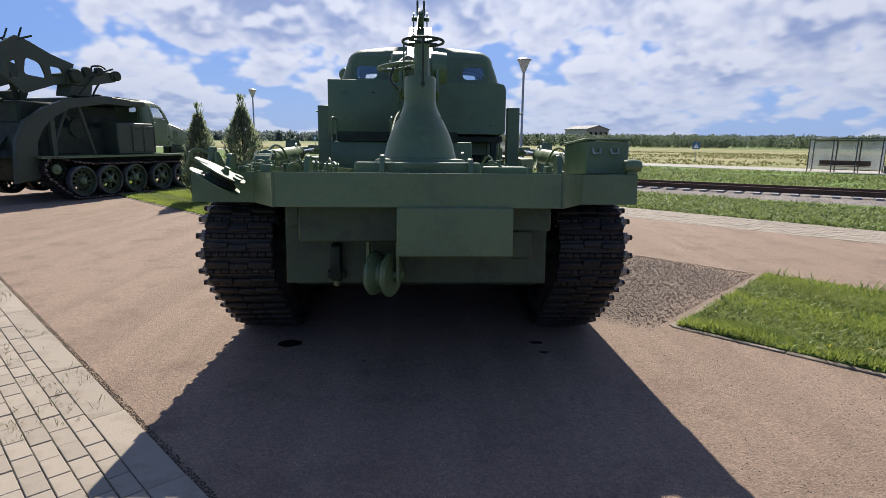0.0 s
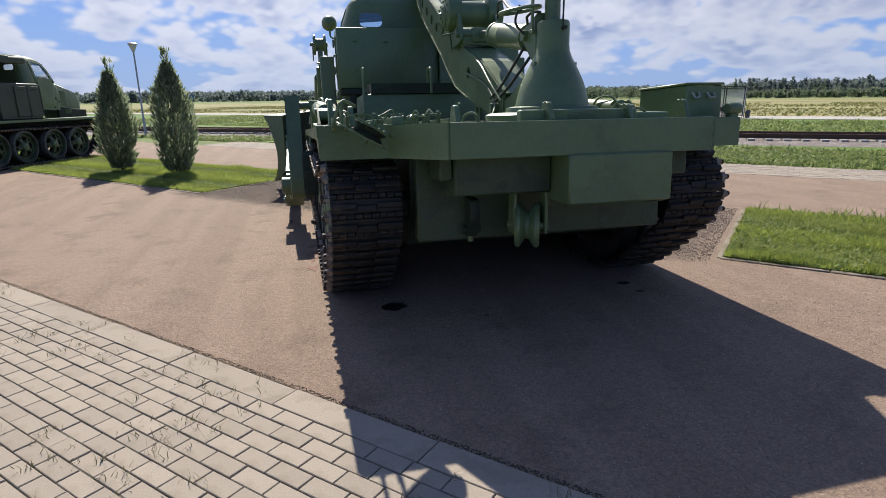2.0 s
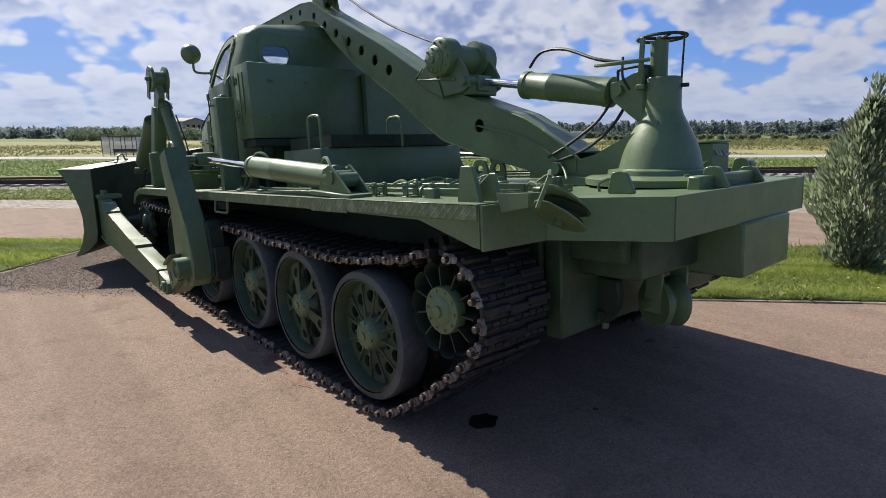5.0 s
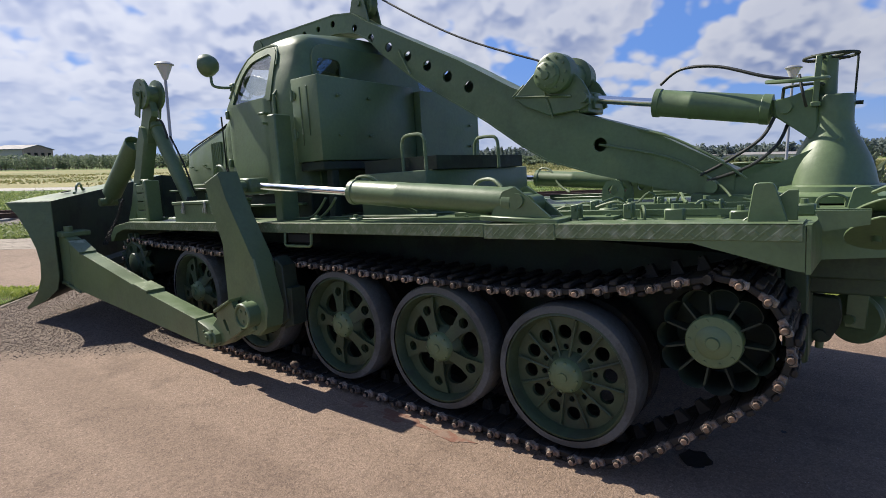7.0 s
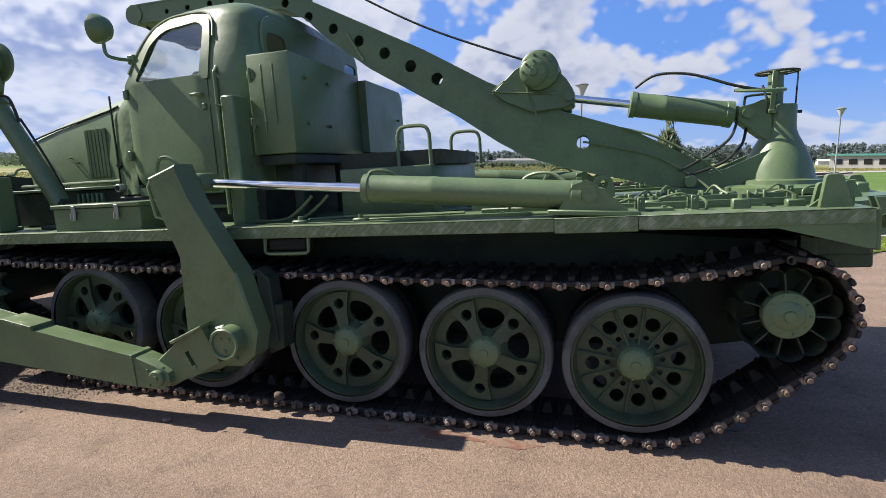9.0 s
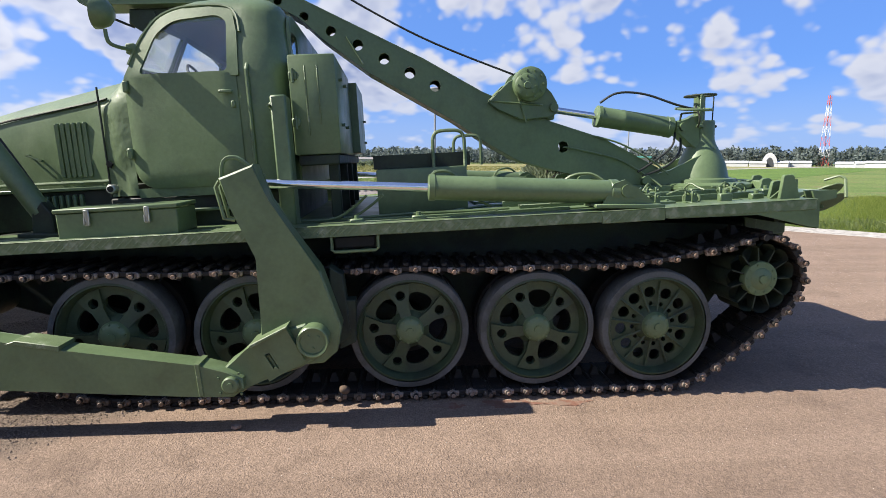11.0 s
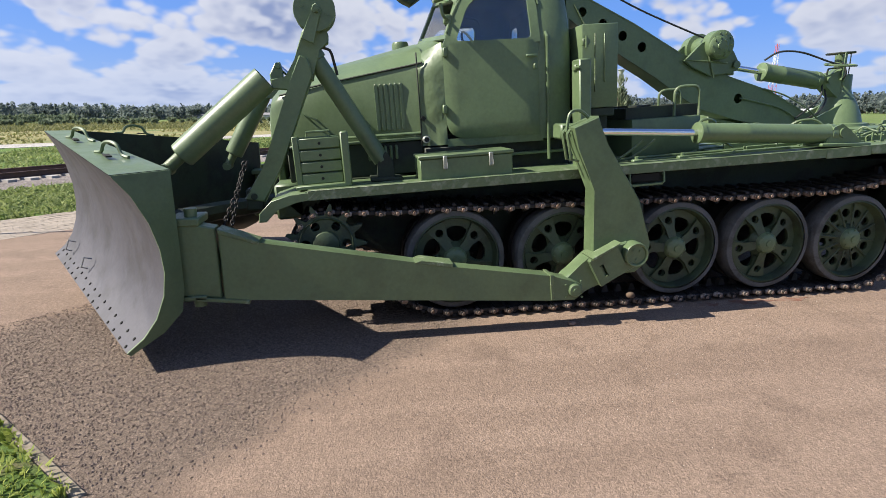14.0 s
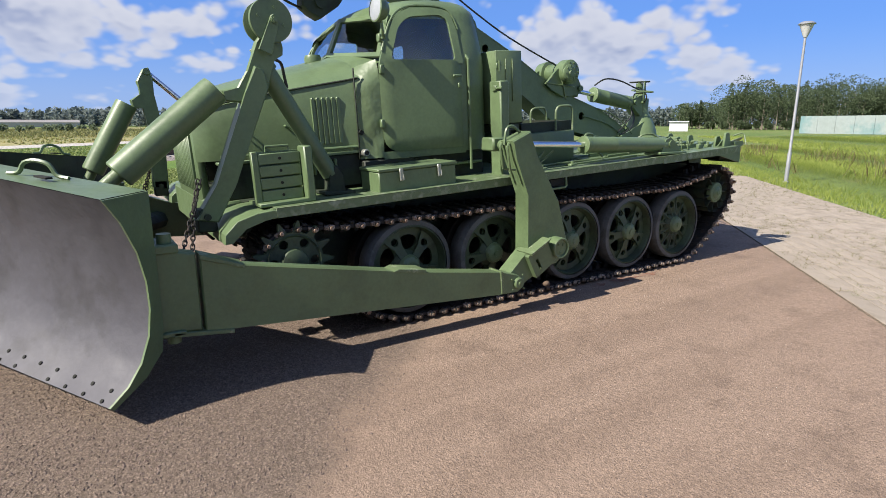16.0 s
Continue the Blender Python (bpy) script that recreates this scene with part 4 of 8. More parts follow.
# rope pulley and hook under the rear
o = part("rope_pulley", lathe(new_bm(), [(0.0, -0.085), (0.145, -0.085), (0.16, -0.07), (0.155, -0.05), (0.10, -0.012), (0.10, 0.012), (0.155, 0.05), (0.16, 0.07), (0.145, 0.085), (0, 0.085)], (-0.24, -3.385, 0.795), (1, -0.42, 0), 32), GREEN, tractor, "green cable pulley hung under the rear")
b = new_bm()
box(b, -0.145, -0.12, -3.47, -3.36, 0.74, 1.12, 0.006)
box(b, -0.355, -0.33, -3.42, -3.31, 0.74, 1.12, 0.006)
cyl(b, (-0.37, -3.33, 0.795), (-0.10, -3.44, 0.795), 0.03, seg=12)
part("pulley_bracket", b, GREEN, tractor)
b = new_bm()
tube(b, curve([(-0.6, -3.03, 1.05), (-0.6, -3.07, 0.85), (-0.6, -3.04, 0.74), (-0.60, -3.12, 0.68), (-0.6, -3.17, 0.75)], 5), 0.028, 8)
box(b, -0.66, -0.54, -3.06, -3.0, 0.86, 1.08, 0.008)
part("tow_hook", b, GREEN, tractor)

# -- bonnet and cab, in the hull frame


def bonnet():
    b = new_bm()
    rows = []
    for y, w, zt, zc in ((2.06, 0.98, 0.98, 1.215), (2.2, 0.935, 0.962, 1.19), (2.5, 0.87, 0.92, 1.125), (2.9, 0.795, 0.862, 1.04), (3.2, 0.735, 0.81, 0.965), (3.38, 0.69, 0.77, 0.90), (3.47, 0.64, 0.71, 0.80), (3.50, 0.60, 0.62, 0.68)):
        row = [(-w - 0.005, y, 0.32 if y > 2.15 else 0.27), (-w - 0.02, y, 0.55), (-w, y, zt - 0.06), (-w + 0.012, y, zt - 0.012), (-w + 0.045, y, zt + 0.012), (-w * 0.72, y, zt + (zc - zt) * 0.62), (-w * 0.38, y, zt + (zc - zt) * 0.91), (0, y, zc)]
        row += [(-x, yy, z) for x, yy, z in row[-2::-1]]
        rows.append([Vector(p) for p in row])
    skin(b, rows)
    return b


hp("bonnet", bonnet(), GREEN, "green long engine bonnet")
for side in (-1, 1):
    b = new_bm()
    tube(b, [(side * (w + 0.004), y, z) for y, w, z in ((2.08, 0.962, 0.975), (2.2, 0.925, 0.955), (2.5, 0.862, 0.915), (2.9, 0.787, 0.86), (3.2, 0.732, 0.81), (3.38, 0.688, 0.775))], 0.009, 6)
    hp("bonnet_seam", b, GREEN_DARK)
    for k in range(6):
        y0 = 2.285 + 0.045 * k
        b = new_bm()
        w = 0.905 - 0.17 * (y0 - 2.3)
        prism(b, round_poly([(y0 - 0.014, 0.40), (y0 + 0.014, 0.40), (y0 + 0.014, 0.815), (y0 - 0.014, 0.815)], 0.012), "x", side * (w - 0.03), side * (w + 0.035), 0.006)
        hp("louvre", b, GREEN)
    for y0 in (2.72, 3.12):  # bonnet grips
        b = new_bm()
        w = 0.86 - 0.19 * (y0 - 2.6)
        tube(b, [(side * (w - 0.04), y0 - 0.05, 0.545), (side * (w + 0.04), y0 - 0.05, 0.54), (side * (w + 0.04), y0 + 0.05, 0.585), (side * (w - 0.04), y0 + 0.05, 0.59)], 0.009, 6)
        hp("bonnet_grip", b, GREEN)
    b = new_bm()
    box(b, side * 0.93 - 0.05, side * 0.93 + 0.05, 2.1, 3.4, 0.30, 0.325, 0.005)
    tube(b, [(side * 0.97, 2.1, 0.36), (side * 0.86, 3.35, 0.36)], 0.014, 8)
    hp("bonnet_ledge", b, GREEN)
    b = new_bm()  # louvred lower engine side
    box(b, side * 0.90 - 0.04, side * 0.90 + 0.04, 2.12, 3.35, 0.0, 0.30, 0.01)
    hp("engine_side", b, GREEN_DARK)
    for k in range(6):
        b = new_bm()
        box(b, side * 0.95 - 0.025, side * 0.95 + 0.025, 2.36 + 0.05 * k, 2.385 + 0.05 * k, 0.14, 0.27, 0.008)
        hp("louvre", b, GREEN)
b = new_bm()
box(b, -0.6, 0.6, 3.42, 3.50, -0.05, 0.66, 0.04, 2)
hp("grille_shell", b, GREEN)
for k in range(12):
    b = new_bm()
    box(b, -0.49 + 0.083 * k, -0.46 + 0.083 * k, 3.49, 3.525, 0.06, 0.56, 0.008)
    hp("grille_slat", b, GREEN)
b = new_bm()
box(b, -1.0, 1.0, 3.25, 3.5, -0.32, 0.0, 0.02)
hp("nose_plate", b, GREEN)
b = new_bm()
lathe(b, [(0, 0), (0.085, 0), (0.085, 0.05), (0.075, 0.075), (0, 0.085)], (-0.14, 2.18, 1.17), (0, 0, 1), 20)
hp("radiator_cap", b, GREEN)

# cab shell: sections from the cowl to the back
CAB_BACK = 0.70


def cab_x(z):
    """Half width of the cab's side at height z."""
    if z < 1.1:
        return 1.155 - 0.02 * max(0, (0.5 - z))
    t = (z - 1.1) / 0.5
    return 1.155 - 0.11 * t - 0.06 * t * t


def cab_section(y, top, inset=0.0, low=0.24):
    k = []
    for z in (low, 0.5, 0.8, 1.05, 1.13, 1.3, 1.42, 1.50):
        k.append((-(cab_x(z) - inset), y, z))
    r0 = (-(cab_x(1.50) - inset), 1.50)
    for a in (18, 36, 54, 72, 90):
        t = radians(a)
        k.append((r0[0] + 0.27 * (1 - math.cos(t)), y, 1.50 + (top - 0.05 - 1.50) * math.sin(t)))
    for f in (0.66, 0.33, 0.0):
        x = (r0[0] + 0.27) * f
        k.append((x, y, top - 0.05 * f * f))
    k += [(-x, yy, z) for x, yy, z in k[-2::-1]]
    return [Vector(p) for p in k]


def cab_shell():
    b = new_bm()
    secs = [cab_section(1.085, 1.755, 0.014), cab_section(1.04, 1.755), cab_section(0.95, 1.752), cab_section(0.84, 1.735, 0.012), cab_section(0.76, 1.70, 0.05), cab_section(CAB_BACK + 0.02, 1.63, 0.12), cab_section(CAB_BACK, 1.58, 0.20)]
    for s, cap in ((secs[4], 1.63), (secs[5], 1.56)):
        for p in s:
            p.z = min(p.z, cap)
    skin(b, secs)
    return b


hp("cab_shell", cab_shell(), GREEN, "rounded green steel cab shell")
win = [round_poly([(sx * 0.74 + u, 1.355 + v) for u, v in ((-0.15, -0.085), (0.15, -0.085), (0.15, 0.085), (-0.15, 0.085))], 0.08, 6) for sx in (-1, 1)]
b = new_bm()
plate(b, round_poly([(-0.94, 0.24), (0.94, 0.24), (0.94, 1.57), (-0.94, 1.57)], [0.02, 0.02, 0.18, 0.18], 5), win, "y", CAB_BACK - 0.012, CAB_BACK + 0.012)
hp("cab_back", b, GREEN, "green cab back wall with two small windows")
for sx, w in zip((-1, 1), win):
    b = new_bm()
    prism(b, w, "y", CAB_BACK - 0.003, CAB_BACK + 0.003)
    o = hp("rear_window_pane", b, GLASS)
    o.visible_shadow = False

# roof over the doors to the brow of the windscreen


def roof():
    b = new_bm()
    rows = []
    for y, top in ((1.045, 1.755), (1.2, 1.76), (1.4, 1.75), (1.55, 1.725), (1.68, 1.685), (1.76, 1.625)):
        s = [p for p in cab_section(y, top) if p.z > 1.495]
        for p in s:
            drop = max(0.0, (y - 1.5)) * 0.22
            p.z -= drop * (0.3 + 0.7 * min(1, abs(p.x) / 0.9))
            p.x *= 1 - 0.118 * (y - 1.045)
        rows.append(s)
    skin(b, rows)
    return b


hp("roof", roof(), GREEN, "rounded green cab roof")
# door on each side: pressed lower panel and window frame
WIN_OUT = [(1.90, 1.08), (1.895, 1.11), (1.785, 1.345), (1.70, 1.47), (1.62, 1.55), (1.48, 1.602), (1.26, 1.608), (1.13, 1.585), (1.075, 1.53), (1.05, 1.40), (1.045, 1.08)]
WIN_IN = round_poly([(1.785, 1.125), (1.655, 1.42), (1.53, 1.515), (1.20, 1.54), (1.125, 1.49), (1.125, 1.115)], [0.04, 0.09, 0.08, 0.06, 0.05, 0.04], 5)


def door_panel(side):
    b = new_bm()
    ys, zs = np.linspace(1.065, 1.905, 15), np.linspace(0.285, 1.10, 13)
    lay = []
    for z in zs:
        row = []
        for y in ys:
            u = min(y - 1.065, 1.905 - y) / 0.06
            v = min(z - 0.285, 1.16 - z) / 0.06
            puff = 0.022 * min(1, u, v) + 0.006 * math.sin(3.0 * (y - 1)) * math.sin(3.4 * z)
            yy, zz = y, z
            if z < 0.45 and y > 1.75:  # rounded lower front corner
                d = Vector((y - 1.745, z - 0.445))
                if d.length > 0.16:
                    d *= 0.16 / d.length
                yy, zz = 1.745 + d.x, 0.445 + d.y
            front = max(0.0, yy - 1.06)
            row.append(Vector((side * (cab_x(zz) + puff - 0.02 * front * front - 0.115 * front), yy, zz)))
        lay.append(row)
    skin(b, lay)
    return b


def side_sheet(outer, holes, side, lift, thick):
    b = new_bm()
    plate(b, outer, holes, "x", 0.0, thick)
    for v in b.verts:
        front = max(0.0, v.co.y - 1.06)
        v.co.x = side * (cab_x(v.co.z) + lift + v.co.x - 0.02 * front * front - 0.115 * front)
    return b


for side in (-1, 1):
    # sill and posts round the door
    hp("door_surround", side_sheet([(1.905, 0.22), (1.905, 0.29), (1.06, 0.29), (1.03, 1.08), (1.03, 0.22)], [], side, -0.012, 0.01), GREEN)
    door = hp("cab_door", door_panel(side), GREEN, "green cab door with a rounded window")
    b = side_sheet(WIN_OUT, [WIN_IN], side, -0.008, 0.026)
    part("window_frame", b, GREEN, door, "", HM)
    b = side_sheet([(y * 1.0, z) for y, z in WIN_IN], [], side, 0.0, 0.004)
    g = part("window_pane", b, GLASS, door, "", HM)
    g.visible_shadow = False
    for (y, z) in ((1.915, 0.555), (1.885, 1.04)):
        b = new_bm()
        box(b, side * 1.065 - 0.022, side * 1.065 + 0.022, y - 0.018, y + 0.022, z - 0.04, z + 0.04, 0.008)
        part("door_hinge", b, GREEN, door, "", HM)
    b = new_bm()
    cyl(b, (side * 1.15, 1.115, 0.965), (side * 1.205, 1.115, 0.965), 0.012, seg=8)
    box(b, side * 1.205 - 0.012, side * 1.205 + 0.012, 1.09, 1.19, 0.952, 0.976, 0.006)
    box(b, side * 1.17 - 0.012, side * 1.17 + 0.012, 1.085, 1.115, 0.85, 0.90, 0.006)
    part("door_handle", b, GREEN, door, "", HM)
    # cowl panel ahead of the door, crumpled
    b = new_bm()
    lay = []
    cr = random.Random(20 + side)
    for j, z in enumerate(np.linspace(0.24, 1.135, 14)):
        row = []
        for i, y in enumerate(np.linspace(1.905, 2.13, 7)):
            front = max(0.0, y - 1.06)
            x = cab_x(z) - 0.02 * front * front - 0.115 * front
            x -= 0.5 * max(0, y - 1.98) ** 1.3 * (0.3 + 0.7 * z)
            if 0 < i < 6:
                x += cr.uniform(-0.014, 0.010) * (1.4 if z < 0.62 else 0.5)
            f = (y - 1.905) / 0.225
            x -= 1.4 * max(0.0, z - 0.90) ** 2 * (0.6 + 2.6 * f)
            row.append(Vector((side * x, y, z if z < 0.9 else 0.9 + (z - 0.9) * (1 - 0.40 * f))))
        lay.append(row)
    skin(b, lay)
    cowl = hp("cowl_side", b, GREEN_DENT, "crumpled green cowl panel")
    b = new_bm()
    prism(b, [(2.085, 0.49), (2.115, 0.515), (2.135, 0.485), (2.105, 0.46)], "x", side * 0.975, side * 1.012)
    part("cowl_hole", b, DARK, cowl, "torn dark hole", HM)
    b = new_bm()
    box(b, side * 0.985 - 0.008, side * 0.985 + 0.008, 2.128, 2.14, 0.24, 1.06, 0.003)
    hp("cowl_seam", b, GREEN_DARK)
    b = new_bm()
    tube(b, [(side * (1.165), 0.985, 0.05), (side * 1.17, 0.985, 1.12), (side * 1.13, 0.985, 1.16)], 0.015, 8)
    hp("grab_rail", b, GREEN)
    b = new_bm()
    cyl(b, (side * 1.0, 2.1, 0.30), (side * 1.065, 2.1, 0.30), 0.034, seg=16, chamfer=0.006)
    neck = hp("filler_neck", b, BRIGHT if side < 0 else GREEN)
    b = new_bm()
    cyl(b, (side * 1.064, 2.1, 0.30), (side * 1.069, 2.1, 0.30), 0.022, seg=12)
    part("filler_hole", b, DARK, neck, "", HM)

# cowl top and windscreen
b = new_bm()
rows = []
for y, zc, ze, w in ((2.14, 1.195, 1.02, 0.83), (2.03, 1.215, 1.07, 0.90), (1.95, 1.24, 1.11, 0.96), (1.87, 1.25, 1.13, 1.0)):
    r = [Vector((x * w, y - 0.10 * abs(x) ** 2 * (1 if y < 2.05 else 0.0), zc + (ze - zc) * abs(x) ** 2.2)) for x in np.linspace(-1, 1, 15)]
    rows.append(r)
skin(b, rows)
hp("cowl_top", b, GREEN)
for side in (-1, 1):
    lo_in, lo_out = Vector((0.0, 1.965, 1.235)), Vector((side * 1.02, 1.86, 1.15))
    hi_in, hi_out = Vector((0.0, 1.775, 1.62)), Vector((side * 0.93, 1.69, 1.53))

    def pt(u, v):
        return lo_in.lerp(lo_out, u).lerp(hi_in.lerp(hi_out, u), v)
    nrm = (lo_out - lo_in).cross(hi_in - lo_in).normalized() * 0.016
    if nrm.y < 0:
        nrm = -nrm
    b = new_bm()
    O = [pt(u, v) for u, v in ((0, 0), (1, 0), (1, 1), (0, 1))]
    I = [pt(u, v) for u, v in ((0.05, 0.10), (0.93, 0.10), (0.90, 0.90), (0.05, 0.90))]
    for off in (-1, 1):
        o_, i_ = [b.verts.new(p + nrm * off) for p in O], [b.verts.new(p + nrm * off) for p in I]
        for k in range(4):
            b.faces.new((o_[k], o_[(k + 1) % 4], i_[(k + 1) % 4], i_[k]))
        if off < 0:
            keep = (o_, i_)
        else:
            for ring in (0, 1):
                for k in range(4):
                    a_, c_ = keep[ring], (o_, i_)[ring]
                    b.faces.new((a_[k], a_[(k + 1) % 4], c_[(k + 1) % 4], c_[k]))
    ws = hp("windscreen_frame", b, GREEN, "green split windscreen frame")
    b = new_bm()
    b.faces.new([b.verts.new(p) for p in I])
    g = part("windscreen_pane", b, GLASS, ws, "", HM)
    g.visible_shadow = False
b = new_bm()
box(b, -0.9, 0.9, 0.9, 2.05, 0.2, 0.24)
hp("cab_floor", b, GREEN_DARK)
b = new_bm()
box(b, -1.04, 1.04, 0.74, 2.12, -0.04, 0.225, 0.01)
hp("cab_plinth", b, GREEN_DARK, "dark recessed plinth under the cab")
for side in (-1, 1):
    b = new_bm()
    box(b, side * 1.075 - 0.035, side * 1.075 + 0.035, 0.80, 1.95, 0.10, 0.125, 0.006)
    hp("step_ledge", b, GREEN)
    b = new_bm()
    tube(b, curve([(side * (cab_x(z) - 0.115 * max(0, y - 1.06) + 0.006), y, z) for y, z in ((1.86, 1.20), (1.78, 1.37), (1.70, 1.49), (1.62, 1.565), (1.48, 1.618), (1.26, 1.625), (1.12, 1.60), (1.055, 1.53), (1.03, 1.40))], 3), 0.011, 6)
    hp("rain_gutter", b, GREEN)
b = new_bm()
box(b, -0.95, 0.95, 1.6, 2.02, 0.85, 1.08, 0.04)
tube(b, [(-0.5 + 0.19 * math.cos(t), 1.52 + 0.08 * math.sin(t), 1.10 + 0.17 * math.sin(t)) for t in (2 * math.pi * i / 24 for i in range(24))], 0.012, 6, True)
tube(b, [(-0.5, 1.52, 1.10), (-0.5, 1.75, 0.95)], 0.018, 8)
hp("dashboard", b, GREEN_DARK, "dashboard with steering wheel")
b = new_bm()
box(b, -0.95, 0.95, 0.85, 1.3, 0.45, 0.6, 0.04)
box(b, -0.95, 0.95, 0.78, 0.9, 0.6, 0.86, 0.04)
hp("bench_seat", b, HOSE, "dark bench seat")
# spot lamp on a bent arm
for sd in (-1,):
    b = new_bm()
    tube(b, curve([(sd * 1.0, 1.83, 1.315), (sd * 1.12, 1.87, 1.31), (sd * 1.185, 1.91, 1.335), (sd * 1.19, 1.92, 1.42)], 4), 0.014, 8)
    box(b, sd * 1.0 - 0.03, sd * 1.0 + 0.03, 1.80, 1.87, 1.28, 1.355, 0.008)
    spot = hp("spot_lamp", b, GREEN, "round green spot lamp on a bent arm")
    ax_l = (sd * 0.05, 0.94, 0.1)
    b = new_bm()
    lathe(b, [(0, -0.09), (0.05, -0.085), (0.085, -0.055), (0.108, 0.0), (0.112, 0.03), (0.10, 0.035)], (sd * 1.19, 1.94, 1.53), ax_l, 24)
    part("lamp_bowl", b, GREEN, spot, "", HM)
    b = new_bm()
    lathe(b, [(0.104, 0.028), (0.06, 0.04), (0, 0.045)], (sd * 1.19, 1.94, 1.53), ax_l, 24)
    part("lamp_glass", b, LENS, spot, "", HM)
# hook block slung under the boom's nose
b = new_bm()
prism(b, [(1.86, 3.05), (1.98, 3.08), (2.30, 3.06), (2.31, 2.94), (2.22, 2.88), (2.12, 2.83), (2.05, 2.88), (1.92, 2.97)], "x", -0.09, 0.09, 0.015)
cyl(b, (-0.12, 2.12, 2.99), (0.12, 2.12, 2.99), 0.06, seg=16)
hk = part("hook_block", b, GREEN_DARK, tractor, "dark hook block under the boom")
b = new_bm()
tube(b, curve([(0, 2.66, 3.09), (-0.01, 2.47, 2.99), (-0.02, 2.29, 2.92)], 4), 0.012, 6)
part("sling", b, HOSE, hk)

# -- body boxes behind the cab, in the hull frame


def wall_box(x0, x1, y0, y1, z0, z1, r=0.02):
    return boxb(x0, x1, y0, y1, z0, z1, r, 2)


b = wall_box(-1.22, 0.06, 0.34, 0.68, 0.48, 1.20, 0.012)
locker = hp("rear_locker", b, GREEN, "tall green steel locker behind the cab")
b = new_bm()
prism(b, round_poly([(0.07, 0.50), (1.14, 0.50), (1.14, 1.16), (0.07, 1.16)], [0.01, 0.05, 0.09, 0.01], 5), "y", 0.27, 0.68, 0.012)
hp("rear_tank", b, GREEN, "green tank with rounded corners behind the cab")
b = new_bm()
for y in (0.56, 0.47):
    box(b, -1.232, -1.22, y - 0.006, y + 0.006, 0.62 if y > 0.5 else 0.70, 1.12, 0.003)
part("pressed_rib", b, GREEN_WORN, locker, "", HM)
for pos in [(x, 0.34, z) for x in (-1.0, -0.62) for z in (0.70, 1.04)] + [(0.95, 0.27, 0.85), (0.95, 0.27, 0.62)]:
    b = new_bm()
    cyl(b, pos, (pos[0], pos[1] - 0.02, pos[2]), 0.012, seg=8)
    box(b, pos[0] - 0.025, pos[0] + 0.025, pos[1] - 0.028, pos[1] - 0.018, pos[2] - 0.012, pos[2] + 0.012, 0.003)
    part("catch", b, GREEN, locker, "", HM)
for z in (0.72, 1.05):
    b = boxb(-1.235, -1.21, 0.62, 0.68, z - 0.03, z + 0.03, 0.006)
    cyl(b, (-1.24, 0.65, z - 0.05), (-1.24, 0.65, z + 0.05), 0.012, seg=8)
    part("locker_hinge", b, GREEN, locker, "", HM)
b = new_bm()
box(b, -1.20, 1.12, 0.36, 0.66, 0.40, 0.48, 0.01)
for x in (-1.05, -0.3, 0.3, 1.0):
    box(b, x - 0.04, x + 0.04, 0.38, 0.46, -0.04, 0.42, 0.008)
hp("locker_stand", b, GREEN_DARK)
for side in (-1, 1):
    b = new_bm()
    box(b, side * 1.32 - 0.10, side * 1.32 + 0.08, 0.68, 0.79, -0.04, 0.90, 0.012)
    box(b, side * 1.34 - 0.03, side * 1.34 + 0.03, 0.74, 0.81, 0.80, 0.86, 0.01)
    cyl(b, (side * 1.37, 0.80, 0.83), (side * 1.46, 0.80, 0.83), 0.012, seg=8)
    hp("side_post", b, GREEN, "tall green channel post beside the cab")
# winch chest with its tray and hoops
b = wall_box(-1.04, 0.62, -0.62, 0.10, -0.04, 0.34, 0.012)
chest = hp("winch_chest", b, GREEN, "low green chest on the deck")
b = new_bm()
plate(b, [(-0.95, -0.66), (0.45, -0.66), (0.45, 0.12), (-0.95, 0.12)], [[(-0.90, -0.60), (-0.90, 0.06), (0.40, 0.06), (0.40, -0.60)]], "z", 0.342, 0.45)
part("tray_rim", b, GREEN_DARK, chest, "", HM)
b = new_bm()
box(b, -0.93, 0.43, -0.63, 0.09, 0.341, 0.352)
part("tray_floor", b, DARK, chest, "", HM)
for x, y, h in ((-1.0, -0.36, 0.62), (-0.30, -0.60, 0.60)):
    b = new_bm()
    tube(b, curve([(x, y, 0.33), (x, y, h - 0.10), (x, y - 0.005, h - 0.05), (x - 0.005, y - 0.025, h - 0.015), (x - 0.01, y - 0.07, h), (x - 0.015, y - 0.18, h), (x - 0.018, y - 0.225, h - 0.015), (x - 0.02, y - 0.245, h - 0.05), (x - 0.02, y - 0.25, h - 0.10), (x - 0.02, y - 0.25, 0.33)], 3), 0.014, 8)
    part("hand_hoop", b, GREEN_WORN, chest, "", HM)
